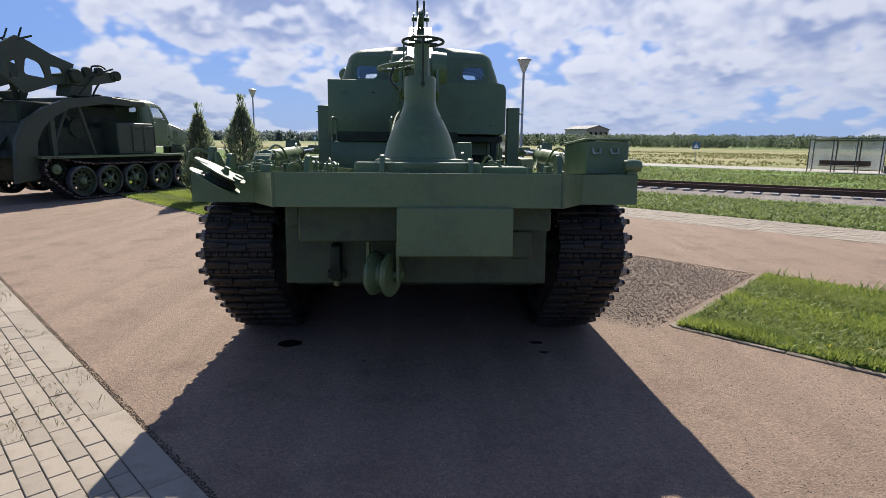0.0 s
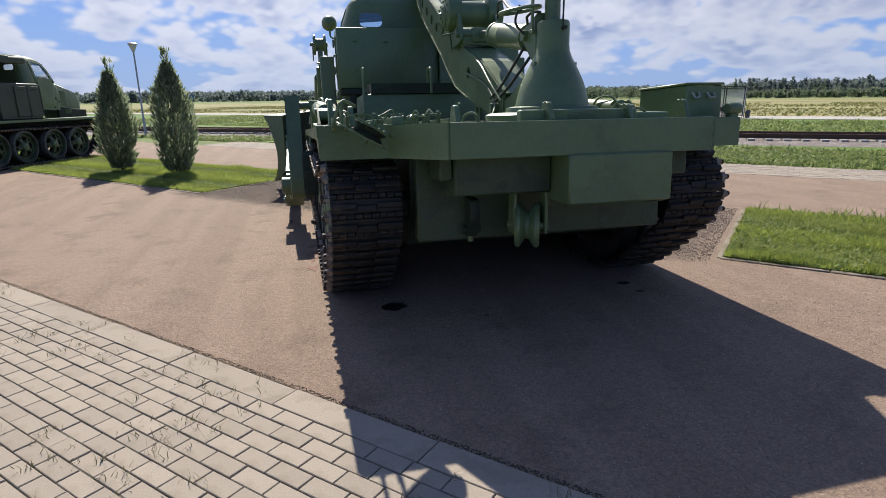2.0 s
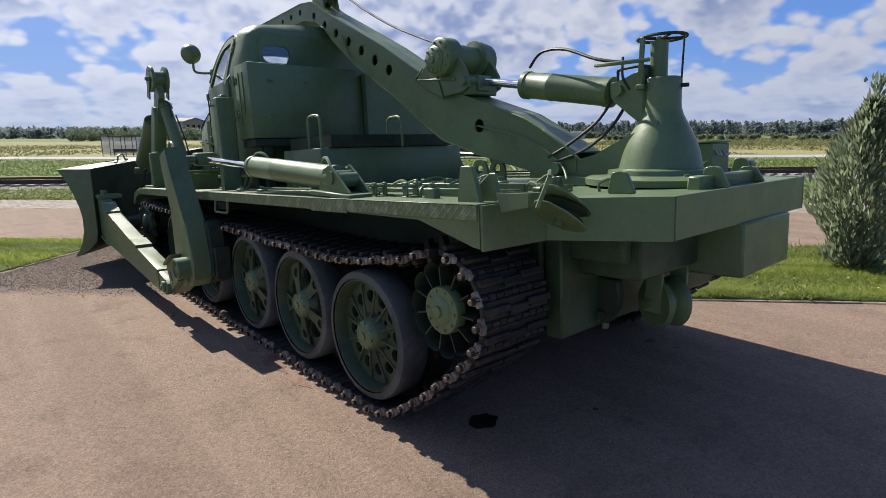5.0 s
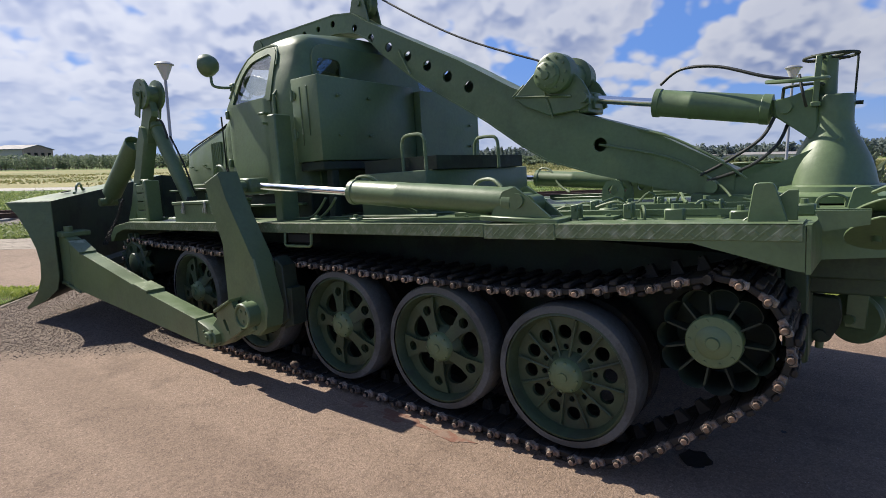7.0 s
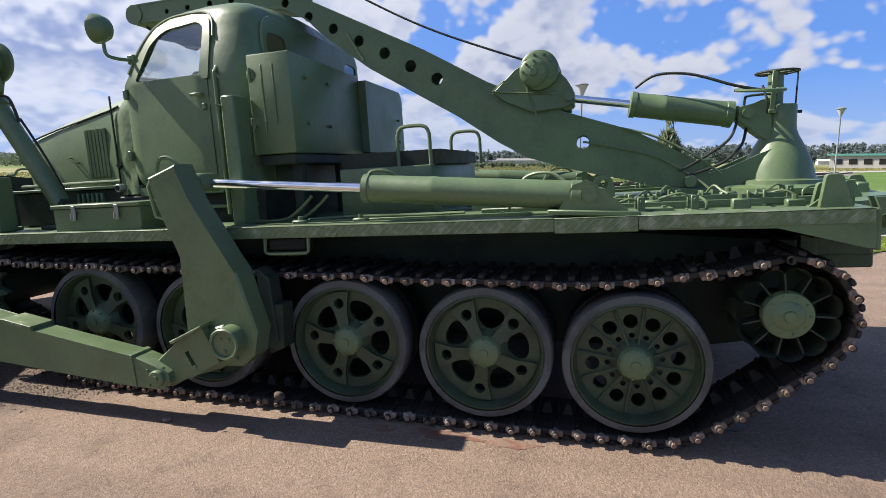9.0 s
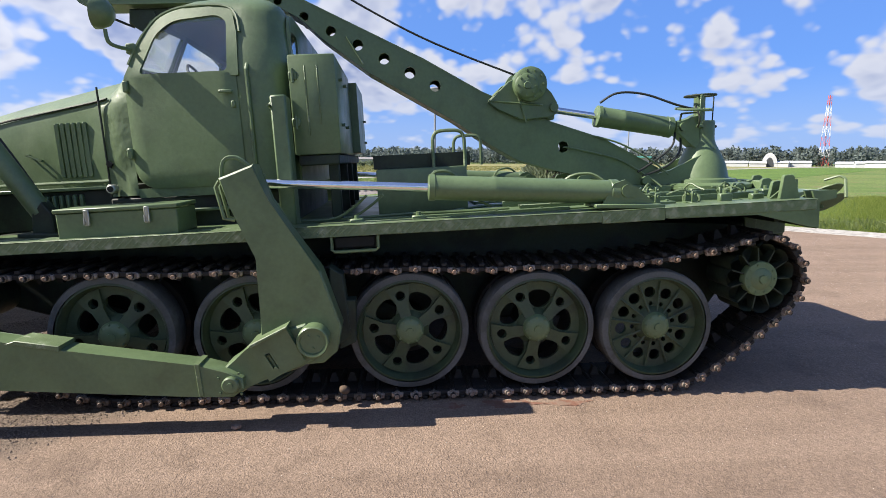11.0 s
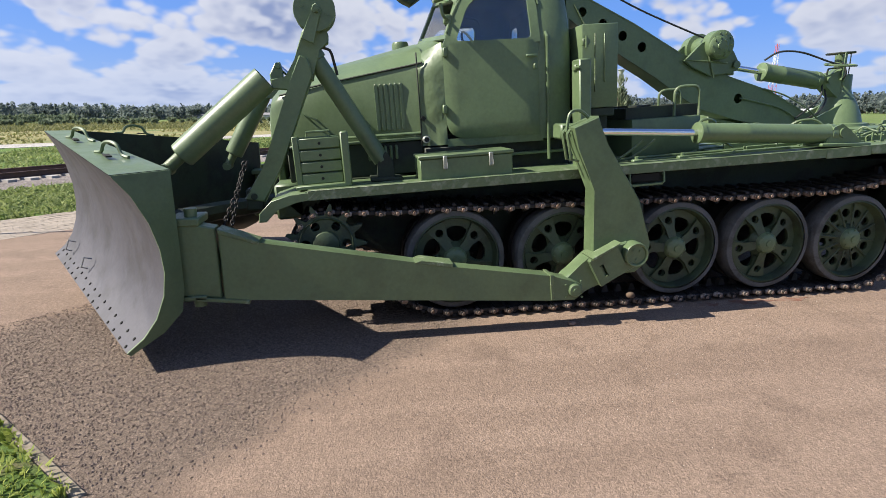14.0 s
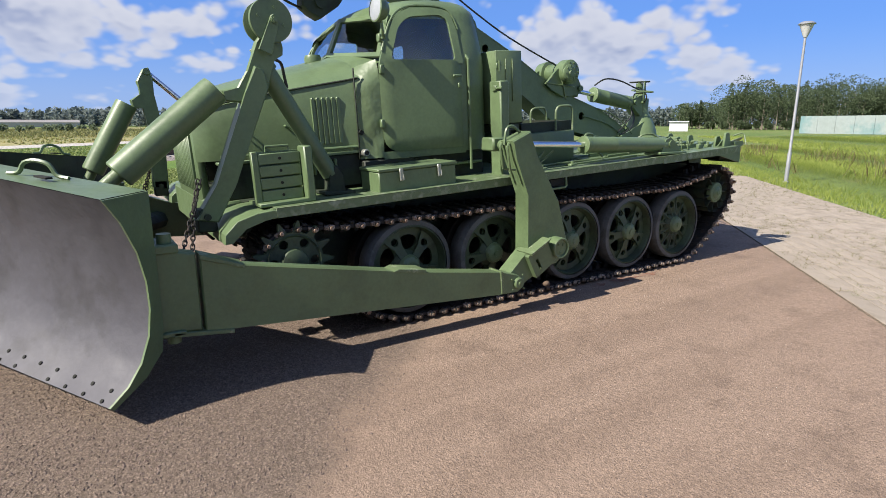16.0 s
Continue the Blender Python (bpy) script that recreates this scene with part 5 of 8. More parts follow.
# tool box on the fender
for side in (-1, 1):
    b = boxb(side * 1.56 if side < 0 else 1.2, -1.2 if side < 0 else 1.56, 1.45, 2.24, -0.015, 0.165, 0.008)
    tb = hp("tool_box", b, GREEN, "flat green tool box with clasps")
    b = new_bm()
    x0, x1 = (-1.575, -1.19) if side < 0 else (1.19, 1.575)
    box(b, x0, x1, 1.44, 2.25, 0.167, 0.195, 0.006)
    part("lid", b, GREEN, tb, "", HM)
    for y in (1.64, 2.03):
        b = new_bm()
        box(b, side * 1.578 - 0.006, side * 1.578 + 0.006, y - 0.018, y + 0.018, 0.075, 0.185, 0.004)
        tube(b, [(side * 1.585, y - 0.016, 0.13), (side * 1.592, y - 0.014, 0.085), (side * 1.592, y + 0.014, 0.085), (side * 1.585, y + 0.016, 0.13)], 0.005, 6)
        part("clasp", b, BRIGHT, tb, "bright steel clasp", HM)
    # slatted rack on the front fender
    b = new_bm()
    sx = side * 1.43
    box(b, sx - 0.12, sx + 0.12, 2.85, 3.25, 0.0, 0.03, 0.006)
    box(b, sx - 0.03, sx + 0.03, 3.20, 3.25, 0.0, 0.42, 0.006)
    box(b, sx - 0.12, sx + 0.04, 2.80, 2.865, 0.0, 0.44, 0.01)
    box(b, sx + (0.03 if side < 0 else -0.05), sx + (0.05 if side < 0 else -0.03), 2.86, 3.22, 0.0, 0.41, 0.004)
    rack = hp("fender_rack", b, GREEN, "green slatted rack on the front fender")
    for k in range(4):
        b = new_bm()
        box(b, side * 1.448 - 0.012, side * 1.448 + 0.012, 2.87, 3.20, 0.03 + 0.095 * k, 0.115 + 0.095 * k, 0.006)
        part("slat", b, GREEN, rack, "", HM)
        b = new_bm()
        cyl(b, (side * 1.455, 3.035, 0.072 + 0.095 * k), (side * 1.463, 3.035, 0.072 + 0.095 * k), 0.012, seg=10)
        part("slat_hole", b, DARK, rack, "", HM)
    b = new_bm()
    tube(b, [(sx, 2.95, 0.41), (sx, 2.95, 0.45), (sx, 3.13, 0.45), (sx, 3.13, 0.41)], 0.010, 6)
    part("rack_grip", b, GREEN, rack, "", HM)

# -- deck fittings
b = new_bm()
box(b, -1.35, -0.55, -2.2, -0.75, 0.002, 0.022, 0.004)
box(b, -0.45, 0.5, -2.5, -0.75, 0.002, 0.03, 0.004)
box(b, 0.6, 1.35, -2.2, -0.75, 0.002, 0.022, 0.004)
bolt_heads(b, [(x, y, 0.02) for x in (-1.3, -0.6, 0.65, 1.3) for y in (-2.15, -1.85, -1.5, -1.15, -0.8)], (0, 0, 1), 0.016, 0.014)
hp("deck_hatch", b, GREEN, "bolted hatch plates on the deck")
for x, y, h, w in ((-1.15, -2.1, 0.06, 0.09), (-0.85, -1.9, 0.05, 0.12), (-1.42, -2.55, 0.07, 0.05), (-1.35, -2.85, 0.05, 0.06), (-0.9, -2.6, 0.08, 0.06), (-1.1, -3.1, 0.06, 0.08), (0.9, -2.6, 0.06, 0.08), (1.2, -2.1, 0.08, 0.06), (-1.42, -0.2, 0.04, 0.06), (-1.42, 0.25, 0.04, 0.08), (-0.2, -3.45, 0.05, 0.1)):
    b = new_bm()
    box(b, x - w / 2, x + w / 2, y - 0.05, y + 0.05, 0.0, h, 0.008)
    cyl(b, (x, y, h), (x, y, h + 0.025), 0.018, seg=8)
    hp("deck_bracket", b, GREEN)
for x, y, hgt in ((-1.535, -2.98, 0.19), (-1.40, -2.99, 0.14), (-0.75, -3.35, 0.12), (-0.22, -3.62, 0.12), (0.35, -3.60, 0.10), (1.0, -3.3, 0.14)):
    b = new_bm()
    prism(b, round_poly([(y - 0.09, 0.0), (y + 0.08, 0.0), (y + 0.05, hgt), (y - 0.03, hgt)], 0.02, 3), "x", x - 0.016, x + 0.016, 0.004)
    hp("lug", b, GREEN)
for x, y in ((-0.30, -1.83), (-0.10, -1.83), (0.42, -1.83)):
    b = new_bm()
    plate(b, round_poly([(y - 0.085, 0.0), (y + 0.085, 0.0), (y + 0.085, 0.14), (y + 0.05, 0.21), (y - 0.05, 0.21), (y - 0.085, 0.14)], 0.03, 3), [ring_pts(y, 0.135, 0.038, 14)], "x", x - 0.012, x + 0.012)
    box(b, x - 0.06, x + 0.06, y - 0.13, y + 0.13, 0.0, 0.022, 0.004)
    hp("boom_rest_lug", b, GREEN)
# long guide rails and channels bolted to the deck
for x, y0, y1, w, h in ((-1.20, -3.0, -1.0, 0.05, 0.05), (-1.02, -2.9, -0.9, 0.03, 0.07), (-0.66, -2.95, -1.2, 0.06, 0.045), (0.62, -2.9, -0.9, 0.06, 0.05), (0.98, -2.4, -0.7, 0.04, 0.06), (-1.36, -1.35, 0.3, 0.035, 0.03)):
    b = new_bm()
    box(b, x - w / 2, x + w / 2, y0, y1, 0.0, h * 0.3, 0.003)
    box(b, x - w / 2, x - w / 2 + 0.010, y0, y1, h * 0.3, h, 0.002)
    box(b, x + w / 2 - 0.010, x + w / 2, y0, y1, h * 0.3, h, 0.002)
    hp("deck_channel", b, GREEN)
# clamps, levers and hasps on the rear deck
for k, (x, y, a) in enumerate(((-1.04, -1.97, 0.2), (-0.91, -2.12, 1.1), (-0.76, -2.29, 0.5), (-1.19, -2.69, 1.4), (-0.81, -2.97, 0.3), (-0.98, -2.45, 2.2), (-1.40, -2.0, 0.1), (-1.38, -2.3, 0.1), (0.55, -3.3, 0.8), (0.75, -2.2, 0.4))):
    m_ = HM @ Matrix.Translation((x, y, -0.035)) @ Euler((0, 0, a)).to_matrix().to_4x4()
    b = new_bm()
    box(b, -0.055, 0.055, -0.03, 0.03, 0.0, 0.016, 0.003)
    box(b, -0.05, -0.036, -0.022, 0.022, 0.016, 0.10, 0.004)
    box(b, 0.036, 0.05, -0.022, 0.022, 0.016, 0.10, 0.004)
    cyl(b, (-0.065, 0, 0.075), (0.065, 0, 0.075), 0.010, seg=8)
    o = part("deck_clamp", b, GREEN, tractor, "", m_)
    b = new_bm()
    tube(b, curve([(0, 0, 0.075), (0.0, 0.06, 0.09 + 0.02 * (k % 3)), (0.01, 0.13, 0.07 + 0.03 * (k % 2)), (0.02, 0.19, 0.08)], 3), 0.008, 6)
    part("lever", b, GREEN_WORN, o, "", m_)
b = new_bm()
prism(b, [(-3.10, 0.0), (-2.86, 0.0), (-3.06, 0.15), (-3.10, 0.15)], "x", -1.475, -1.46, 0.003)
hp("lug_gusset", b, GREEN)
for x, y, a in ((-1.3, -2.35, 0.4), (-0.95, -2.9, 1.2), (-0.6, -3.2, 2.0), (0.5, -3.5, 0.2)):
    b = new_bm()
    d = Vector((math.cos(a), math.sin(a), 0)) * 0.07
    tube(b, curve([Vector((x, y, 0)) - d, Vector((x, y, 0.05)) - d, Vector((x, y, 0.075)), Vector((x, y, 0.05)) + d, Vector((x, y, 0)) + d], 3), 0.009, 6)
    hp("lifting_ring", b, GREEN_WORN)
b = new_bm()
for pts in ([(-1.28, 0.25, 0.03), (-1.3, -0.1, 0.04), (-1.27, -0.5, 0.035), (-1.3, -0.9, 0.04)], [(-1.2, 0.3, 0.02), (-1.22, 0.0, 0.03), (-1.2, -0.4, 0.03), (-0.9, -0.75, 0.03), (-0.85, -1.3, 0.03), (-0.4, -2.0, 0.04)]):
    tube(b, curve(pts, 5), 0.012, 6)
hp("deck_pipe", b, GREEN)
for y, z, dx in ((0.42, 0.03, 0.0), (0.30, 0.05, 0.02)):
    b = new_bm()
    tube(b, curve([(-1.30, y + 0.25, 0.03), (-1.34, y, 0.04), (-1.36, y - 0.15, 0.12), (-1.38, y - 0.25, 0.2)], 5), 0.011, 6)
    hp("hydraulic_pipe", b, GREEN_WORN)
b = new_bm()  # step under the deck edge
tube(b, [(-1.62, 0.42, -0.06), (-1.63, 0.42, -0.15), (-1.63, 0.40, -0.165), (-1.63, 0.12, -0.165), (-1.63, 0.10, -0.15), (-1.62, 0.10, -0.06)], 0.012, 6)
hp("step", b, GREEN)
# a solid near-black block: the shade of the step's opening as colour
b = boxb(-1.615, -1.50, 0.12, 0.40, -0.145, -0.064, 0.01)
hp("step_recess", b, DARK)

# right rear stowage box
b = boxb(1.30, 1.64, -2.95, -2.30, -0.03, 0.23, 0.01)
sb = hp("stowage_box", b, GREEN, "green wooden stowage box with carrying loops")
for x in (1.38, 1.52):
    b = new_bm()
    tube(b, [(x - 0.03, -2.955, 0.17), (x - 0.024, -2.985, 0.13), (x + 0.024, -2.985, 0.13), (x + 0.03, -2.955, 0.17)], 0.010, 6)
    part("carrying_loop", b, BRIGHT, sb, "", HM)
b = new_bm()
box(b, 1.29, 1.65, -2.96, -2.29, 0.232, 0.25, 0.006)
part("lid", b, GREEN, sb, "", HM)
# snatch block hung over the left rear corner: two cheek plates, the sheave between them, a hinge rod
BLK = Vector((-1.345, -3.395, 1.475))
d_ = Vector((0.32, 0.07, -0.185)).normalized()
n_ = Vector((0.45, -0.02, 0.88))
n_ = (n_ - d_ * n_.dot(d_)).normalized()
blk = Matrix((d_, n_.cross(d_), n_)).transposed().to_4x4()
blk.translation = BLK
CHEEK = [(-0.19, -0.04), (-0.10, -0.09), (0.0, -0.12), (0.10, -0.11), (0.155, -0.065), (0.17, 0.0), (0.155, 0.065), (0.10, 0.11), (0.0, 0.12), (-0.10, 0.09), (-0.19, 0.04)]
block = part("snatch_block", prism(new_bm(), round_poly(CHEEK, 0.03, 2), "z", 0.036, 0.046, 0.003), GREEN_WORN, tractor, "green snatch block hung over the rear corner", blk)
part("cheek_plate", prism(new_bm(), round_poly(CHEEK, 0.03, 2), "z", -0.046, -0.036, 0.003), GREEN, block, "", blk)
part("sheave", lathe(new_bm(), [(0, -0.03), (0.105, -0.03), (0.11, -0.024), (0.08, 0.0), (0.11, 0.024), (0.105, 0.03), (0, 0.03)], (0.02, 0, 0), (0, 0, 1), 28), GREEN_DARK, block, "", blk)
b = cyl(new_bm(), (0.02, 0, -0.075), (0.02, 0, 0.085), 0.020, seg=10)
bolt_heads(b, [(0.02, 0, 0.046), (0.11, 0.05, 0.046), (0.11, -0.05, 0.046)], (0, 0, 1), 0.030, 0.014)
part("axle", b, GREEN, block, "", blk)
b = cyl(new_bm(), (-1.556, -3.424, 1.503), (-1.505, -3.446, 1.640), 0.011, seg=8)
tube(b, curve([(-1.505, -3.446, 1.64), (-1.47, -3.42, 1.66), (-1.40, -3.36, 1.625)], 4), 0.010, 6)
part("hinge_rod", b, GREEN_WORN, block)
b = new_bm()
prism(b, [(-3.20, 1.46), (-3.36, 1.50), (-3.36, 1.56), (-3.16, 1.55)], "x", -1.545, -1.525)
prism(b, [(-3.20, 1.46), (-3.36, 1.50), (-3.36, 1.56), (-3.16, 1.55)], "x", -1.465, -1.445)
part("block_bracket", b, GREEN, block)
# rounded hook-shaped knob at the right rear corner
b = lathe(new_bm(), [(0, -0.07), (0.04, -0.065), (0.05, -0.03), (0.05, 0.03), (0.04, 0.065), (0, 0.07)], (1.60, -3.12, 1.56), (1, 0.1, 0), 16)
box(b, 1.56, 1.64, -3.15, -3.08, 1.46, 1.53, 0.01)
part("corner_bollard", b, GREEN, tractor)

# -- pedestal with hand wheel
b = new_bm()
lathe(b, [(0, 0), (0.47, 0), (0.475, 0.04), (0.44, 0.055), (0.33, 0.06), (0.325, 0.09), (0.262, 0.10), (0.252, 0.14), (0.238, 0.20), (0.214, 0.27), (0.170, 0.36), (0.132, 0.43), (0.116, 0.475), (0.112, 0.52), (0.112, 0.655), (0.104, 0.668), (0.0, 0.668)], (0.02, -3.16, 1.505), (0, 0.03, 1), 40)
ped = part("pedestal", b, GREEN, tractor, "green cast pedestal of the crane boom")
b = new_bm()
cyl(b, (0.03, -3.10, 2.17), (0.03, -3.09, 2.40), 0.055, seg=20)
cyl(b, (0.03, -3.09, 2.40), (0.03, -3.09, 2.425), 0.025, seg=12)
part("spindle", b, GREEN, ped)
b = new_bm()
tube(b, [(0.04 + 0.145 * math.cos(t), -3.10 + 0.147 * math.sin(t), 2.42 - 0.008 * math.sin(t)) for t in (2 * math.pi * i / 32 for i in range(32))], 0.010, 8, True)
for k in range(4):
    t = math.pi / 4 + math.pi / 2 * k
    tube(b, [(0.04, -3.09, 2.415), (0.04 + 0.14 * math.cos(t), -3.10 + 0.14 * math.sin(t), 2.42)], 0.010, 6)
part("hand_wheel", b, GREEN_DARK, ped, "green hand wheel on top of the pedestal")
b = new_bm()
tube(b, [(-0.15 + 0.14 * math.cos(t), -2.937 + 0.167 * math.sin(t), 2.27 + 0.02 * math.cos(t)) for t in (2 * math.pi * i / 28 for i in range(28))], 0.013, 8, True)
part("guide_ring", b, GREEN, ped)
b = new_bm()  # flat bar that carries both rings
box(b, -0.106, -0.092, -3.062, -3.028, 2.10, 2.415, 0.003)
box(b, -0.11, 0.0, -3.075, -3.02, 2.10, 2.13, 0.004)
part("ring_bar", b, GREEN, ped)
b = new_bm()  # thin rod from the hand wheel down to a lug on the neck
tube(b, [(0.04, -3.225, 2.425), (0.04, -3.243, 2.418), (0.04, -3.246, 2.40), (0.04, -3.248, 2.10)], 0.0065, 8)
cyl(b, (0.04, -3.22, 2.12), (0.04, -3.295, 2.12), 0.013, seg=10)
part("guard_rod", b, GREEN_DARK, ped)
b = new_bm()  # bent pipes between cylinder and neck
tube(b, curve([(-0.05, -2.86, 2.13), (-0.06, -2.86, 2.21), (-0.07, -2.88, 2.235), (-0.09, -3.03, 2.245), (-0.05, -3.08, 2.24)], 5), 0.010, 8)
part("pipe", b, GREEN_DARK, ped)
b = new_bm()
tube(b, curve([(-0.02, -2.97, 2.11), (-0.03, -2.975, 2.16), (-0.04, -3.0, 2.18), (-0.05, -3.06, 2.18)], 5), 0.009, 8)
part("pipe", b, GREEN_DARK, ped)
b = new_bm()
prism(b, [(-2.80, 2.16), (-2.93, 2.17), (-3.05, 2.24), (-3.08, 1.86), (-2.96, 1.95), (-2.82, 2.05)], "x", -0.075, 0.095, 0.012)
cyl(b, (-0.11, -2.88, 2.105), (0.13, -2.88, 2.105), 0.04, seg=14)
part("cylinder_bracket", b, GREEN, ped)
b = new_bm()
prism(b, [(-3.2, 1.52), (-2.55, 1.50), (-2.3, 1.56), (-2.75, 1.68), (-2.95, 1.78), (-3.2, 1.9)], "x", -0.14, -0.11)
prism(b, [(-3.2, 1.52), (-2.55, 1.50), (-2.3, 1.56), (-2.75, 1.68), (-2.95, 1.78), (-3.2, 1.9)], "x", 0.15, 0.18)
box(b, -0.2, 0.24, -2.75, -2.35, 1.46, 1.53, 0.01)
cyl(b, (-0.22, -2.48, 1.58), (0.25, -2.48, 1.58), 0.045, seg=14)
part("boom_foot", b, GREEN, ped)
b = new_bm()
box(b, -0.40, 0.42, -3.62, -3.54, 1.50, 1.59, 0.01)
box(b, 0.15, 0.75, -3.5, -3.35, 1.50, 1.56, 0.01)
part("pedestal_sill", b, GREEN, tractor)

# -- boom: two web plates with holes, closed by flanges
BOOM = [(2.70, 3.21), (2.62, 3.24), (1.30, 3.33), (1.05, 3.31), (0.85, 3.20), (-0.30, 2.685), (-0.85, 2.40), (-1.50, 2.14), (-2.05, 1.98), (-2.62, 1.70), (-2.62, 1.56), (-2.35, 1.52), (-1.60, 1.665), (-1.20, 1.77), (-0.95, 1.90), (-0.60, 2.12), (0.20, 2.55), (0.62, 2.84), (0.80, 3.00), (1.0, 3.10), (1.25, 3.13), (2.55, 3.07), (2.68, 3.10)]
holes = [ring_pts(y, z, r, 16) for y, z, r in ((-1.65, 1.895, 0.055), (-0.410, 2.443, 0.052), (-0.175, 2.556, 0.052), (0.062, 2.675, 0.050), (0.30, 2.79, 0.048), (0.54, 2.905, 0.045), (0.775, 3.02, 0.042), (1.00, 3.15, 0.036), (1.32, 3.235, 0.033), (1.55, 3.215, 0.030), (1.78, 3.20, 0.028), (2.02, 3.18, 0.026), (2.25, 3.16, 0.024))]
web = {}
for x in (-0.15, 0.13):
    b = new_bm()
    plate(b, BOOM, holes, "x", x, x + 0.02)
    web[x] = part("boom_web", b, GREEN, tractor, "green boom side plate with lightening holes")
b = new_bm()
n = len(BOOM)
for i in range(n):
    p, q = BOOM[i], BOOM[(i + 1) % n]
    d = (Vector(q) - Vector(p))
    if d.length < 0.02 or i in (9, 10):
        continue
    if p[0] < -2.2:
        continue
    nr = Vector((-d.y, d.x)).normalized() * 0.012
    prism(b, [p, q, (q[0] + nr.x, q[1] + nr.y), (p[0] + nr.x, p[1] + nr.y)], "x", -0.155, 0.155)
part("boom_flange", b, GREEN, tractor)
b = new_bm()  # boom tip sheave and knee sheave
cyl(b, (-0.16, 2.62, 3.15), (0.16, 2.62, 3.15), 0.09, seg=20)
part("tip_sheave", b, GREEN, tractor)
b = new_bm()
lathe(b, [(0, -0.05), (0.13, -0.05), (0.14, -0.04), (0.10, 0), (0.14, 0.04), (0.13, 0.05), (0, 0.05)], (0.0, 0.98, 3.40), (1, 0, 0), 24)
part("knee_sheave", b, GREEN, tractor)
b = new_bm()
for x in (-0.10, 0.085):
    prism(b, [(1.12, 3.28), (0.84, 3.18), (0.92, 3.46), (1.02, 3.50), (1.08, 3.44)], "x", x, x + 0.015)
cyl(b, (-0.12, 0.98, 3.40), (0.12, 0.98, 3.40), 0.03, seg=12)
part("sheave_bracket", b, GREEN, tractor)
b = new_bm()  # lifting eyes above the knee
for k, (x, y) in enumerate(((-0.04, 0.97), (0.05, 0.99))):
    tube(b, curve([(x, y - 0.05, 3.46), (x, y - 0.06, 3.58), (x, y, 3.64), (x, y + 0.06, 3.58), (x, y + 0.05, 3.46)], 4), 0.016, 6)
part("lifting_eye", b, GREEN_DARK, tractor)
b = new_bm()
tube(b, curve([(-0.02, 0.92, 3.52), (-0.04, 0.2, 3.125), (-0.05, -0.4, 2.845), (-0.06, -1.20, 2.56)], 8), 0.010, 6)
part("hoist_cable", b, HOSE, tractor, "black hoist cable over the boom")
for pts in ([(-0.21, -1.00, 2.40), (-0.21, -0.90, 2.31), (-0.21, -1.42, 2.28)], [(-0.21, -1.18, 2.36), (-0.21, -1.27, 2.12)], [(-0.165, 0.40, 2.86), (-0.175, 0.25, 2.62)]):
    b = new_bm()
    tube(b, pts, 0.009, 6)
    part("guide_rod", b, GREEN_WORN, tractor)
# winch on the boom
b = new_bm()
prism(b, [(-0.90, 2.30), (-1.09, 2.49), (-1.20, 2.54), (-1.38, 2.51), (-1.50, 2.40), (-1.56, 2.31), (-1.575, 2.21), (-1.49, 2.17), (-1.23, 2.14), (-1.0, 2.23)], "x", -0.20, -0.17, 0.006)
prism(b, [(-0.90, 2.30), (-1.09, 2.49), (-1.20, 2.54), (-1.38, 2.51), (-1.50, 2.40), (-1.56, 2.31), (-1.575, 2.21), (-1.49, 2.17), (-1.23, 2.14), (-1.0, 2.23)], "x", 0.17, 0.20, 0.006)
box(b, -0.17, 0.17, -1.55, -1.47, 2.15, 2.28, 0.01)
wn = part("boom_winch", b, GREEN, tractor, "green cable winch on the boom")
b = new_bm()
lathe(b, [(0, -0.31), (0.05, -0.31), (0.055, -0.285), (0.135, -0.28), (0.155, -0.265), (0.16, -0.16), (0.16, -0.14), (0.12, -0.13), (0.12, 0.12), (0.165, 0.13), (0.165, 0.17), (0.15, 0.28), (0.0, 0.28)], (0, -1.285, 2.465), (1, 0, 0), 32)
bolt_heads(b, [(-0.28, -1.285 + 0.12 * math.cos(t), 2.465 + 0.12 * math.sin(t)) for t in (2 * math.pi * i / 10 for i in range(10))], (-1, 0, 0), 0.011, 0.012)
part("drum", b, GREEN, wn)
b = new_bm()
lathe(b, [(0, -0.325), (0.03, -0.325), (0.035, -0.31), (0.095, -0.305), (0.112, -0.29), (0.112, -0.12), (0, -0.12)], (0, -1.245, 2.445), (1, 0, 0), 28)
bolt_heads(b, [(-0.303, -1.245 + 0.085 * math.cos(t), 2.445 + 0.085 * math.sin(t)) for t in (2 * math.pi * i / 8 for i in range(8))], (-1, 0, 0), 0.010, 0.012)
part("gear_case", b, GREEN, wn)
b = new_bm()
cyl(b, (-0.24, -1.525, 2.26), (0.2, -1.525, 2.26), 0.04, seg=14)
box(b, -0.08, 0.08, -1.57, -1.47, 2.18, 2.31, 0.01)
part("rod_lug", b, GREEN, wn)


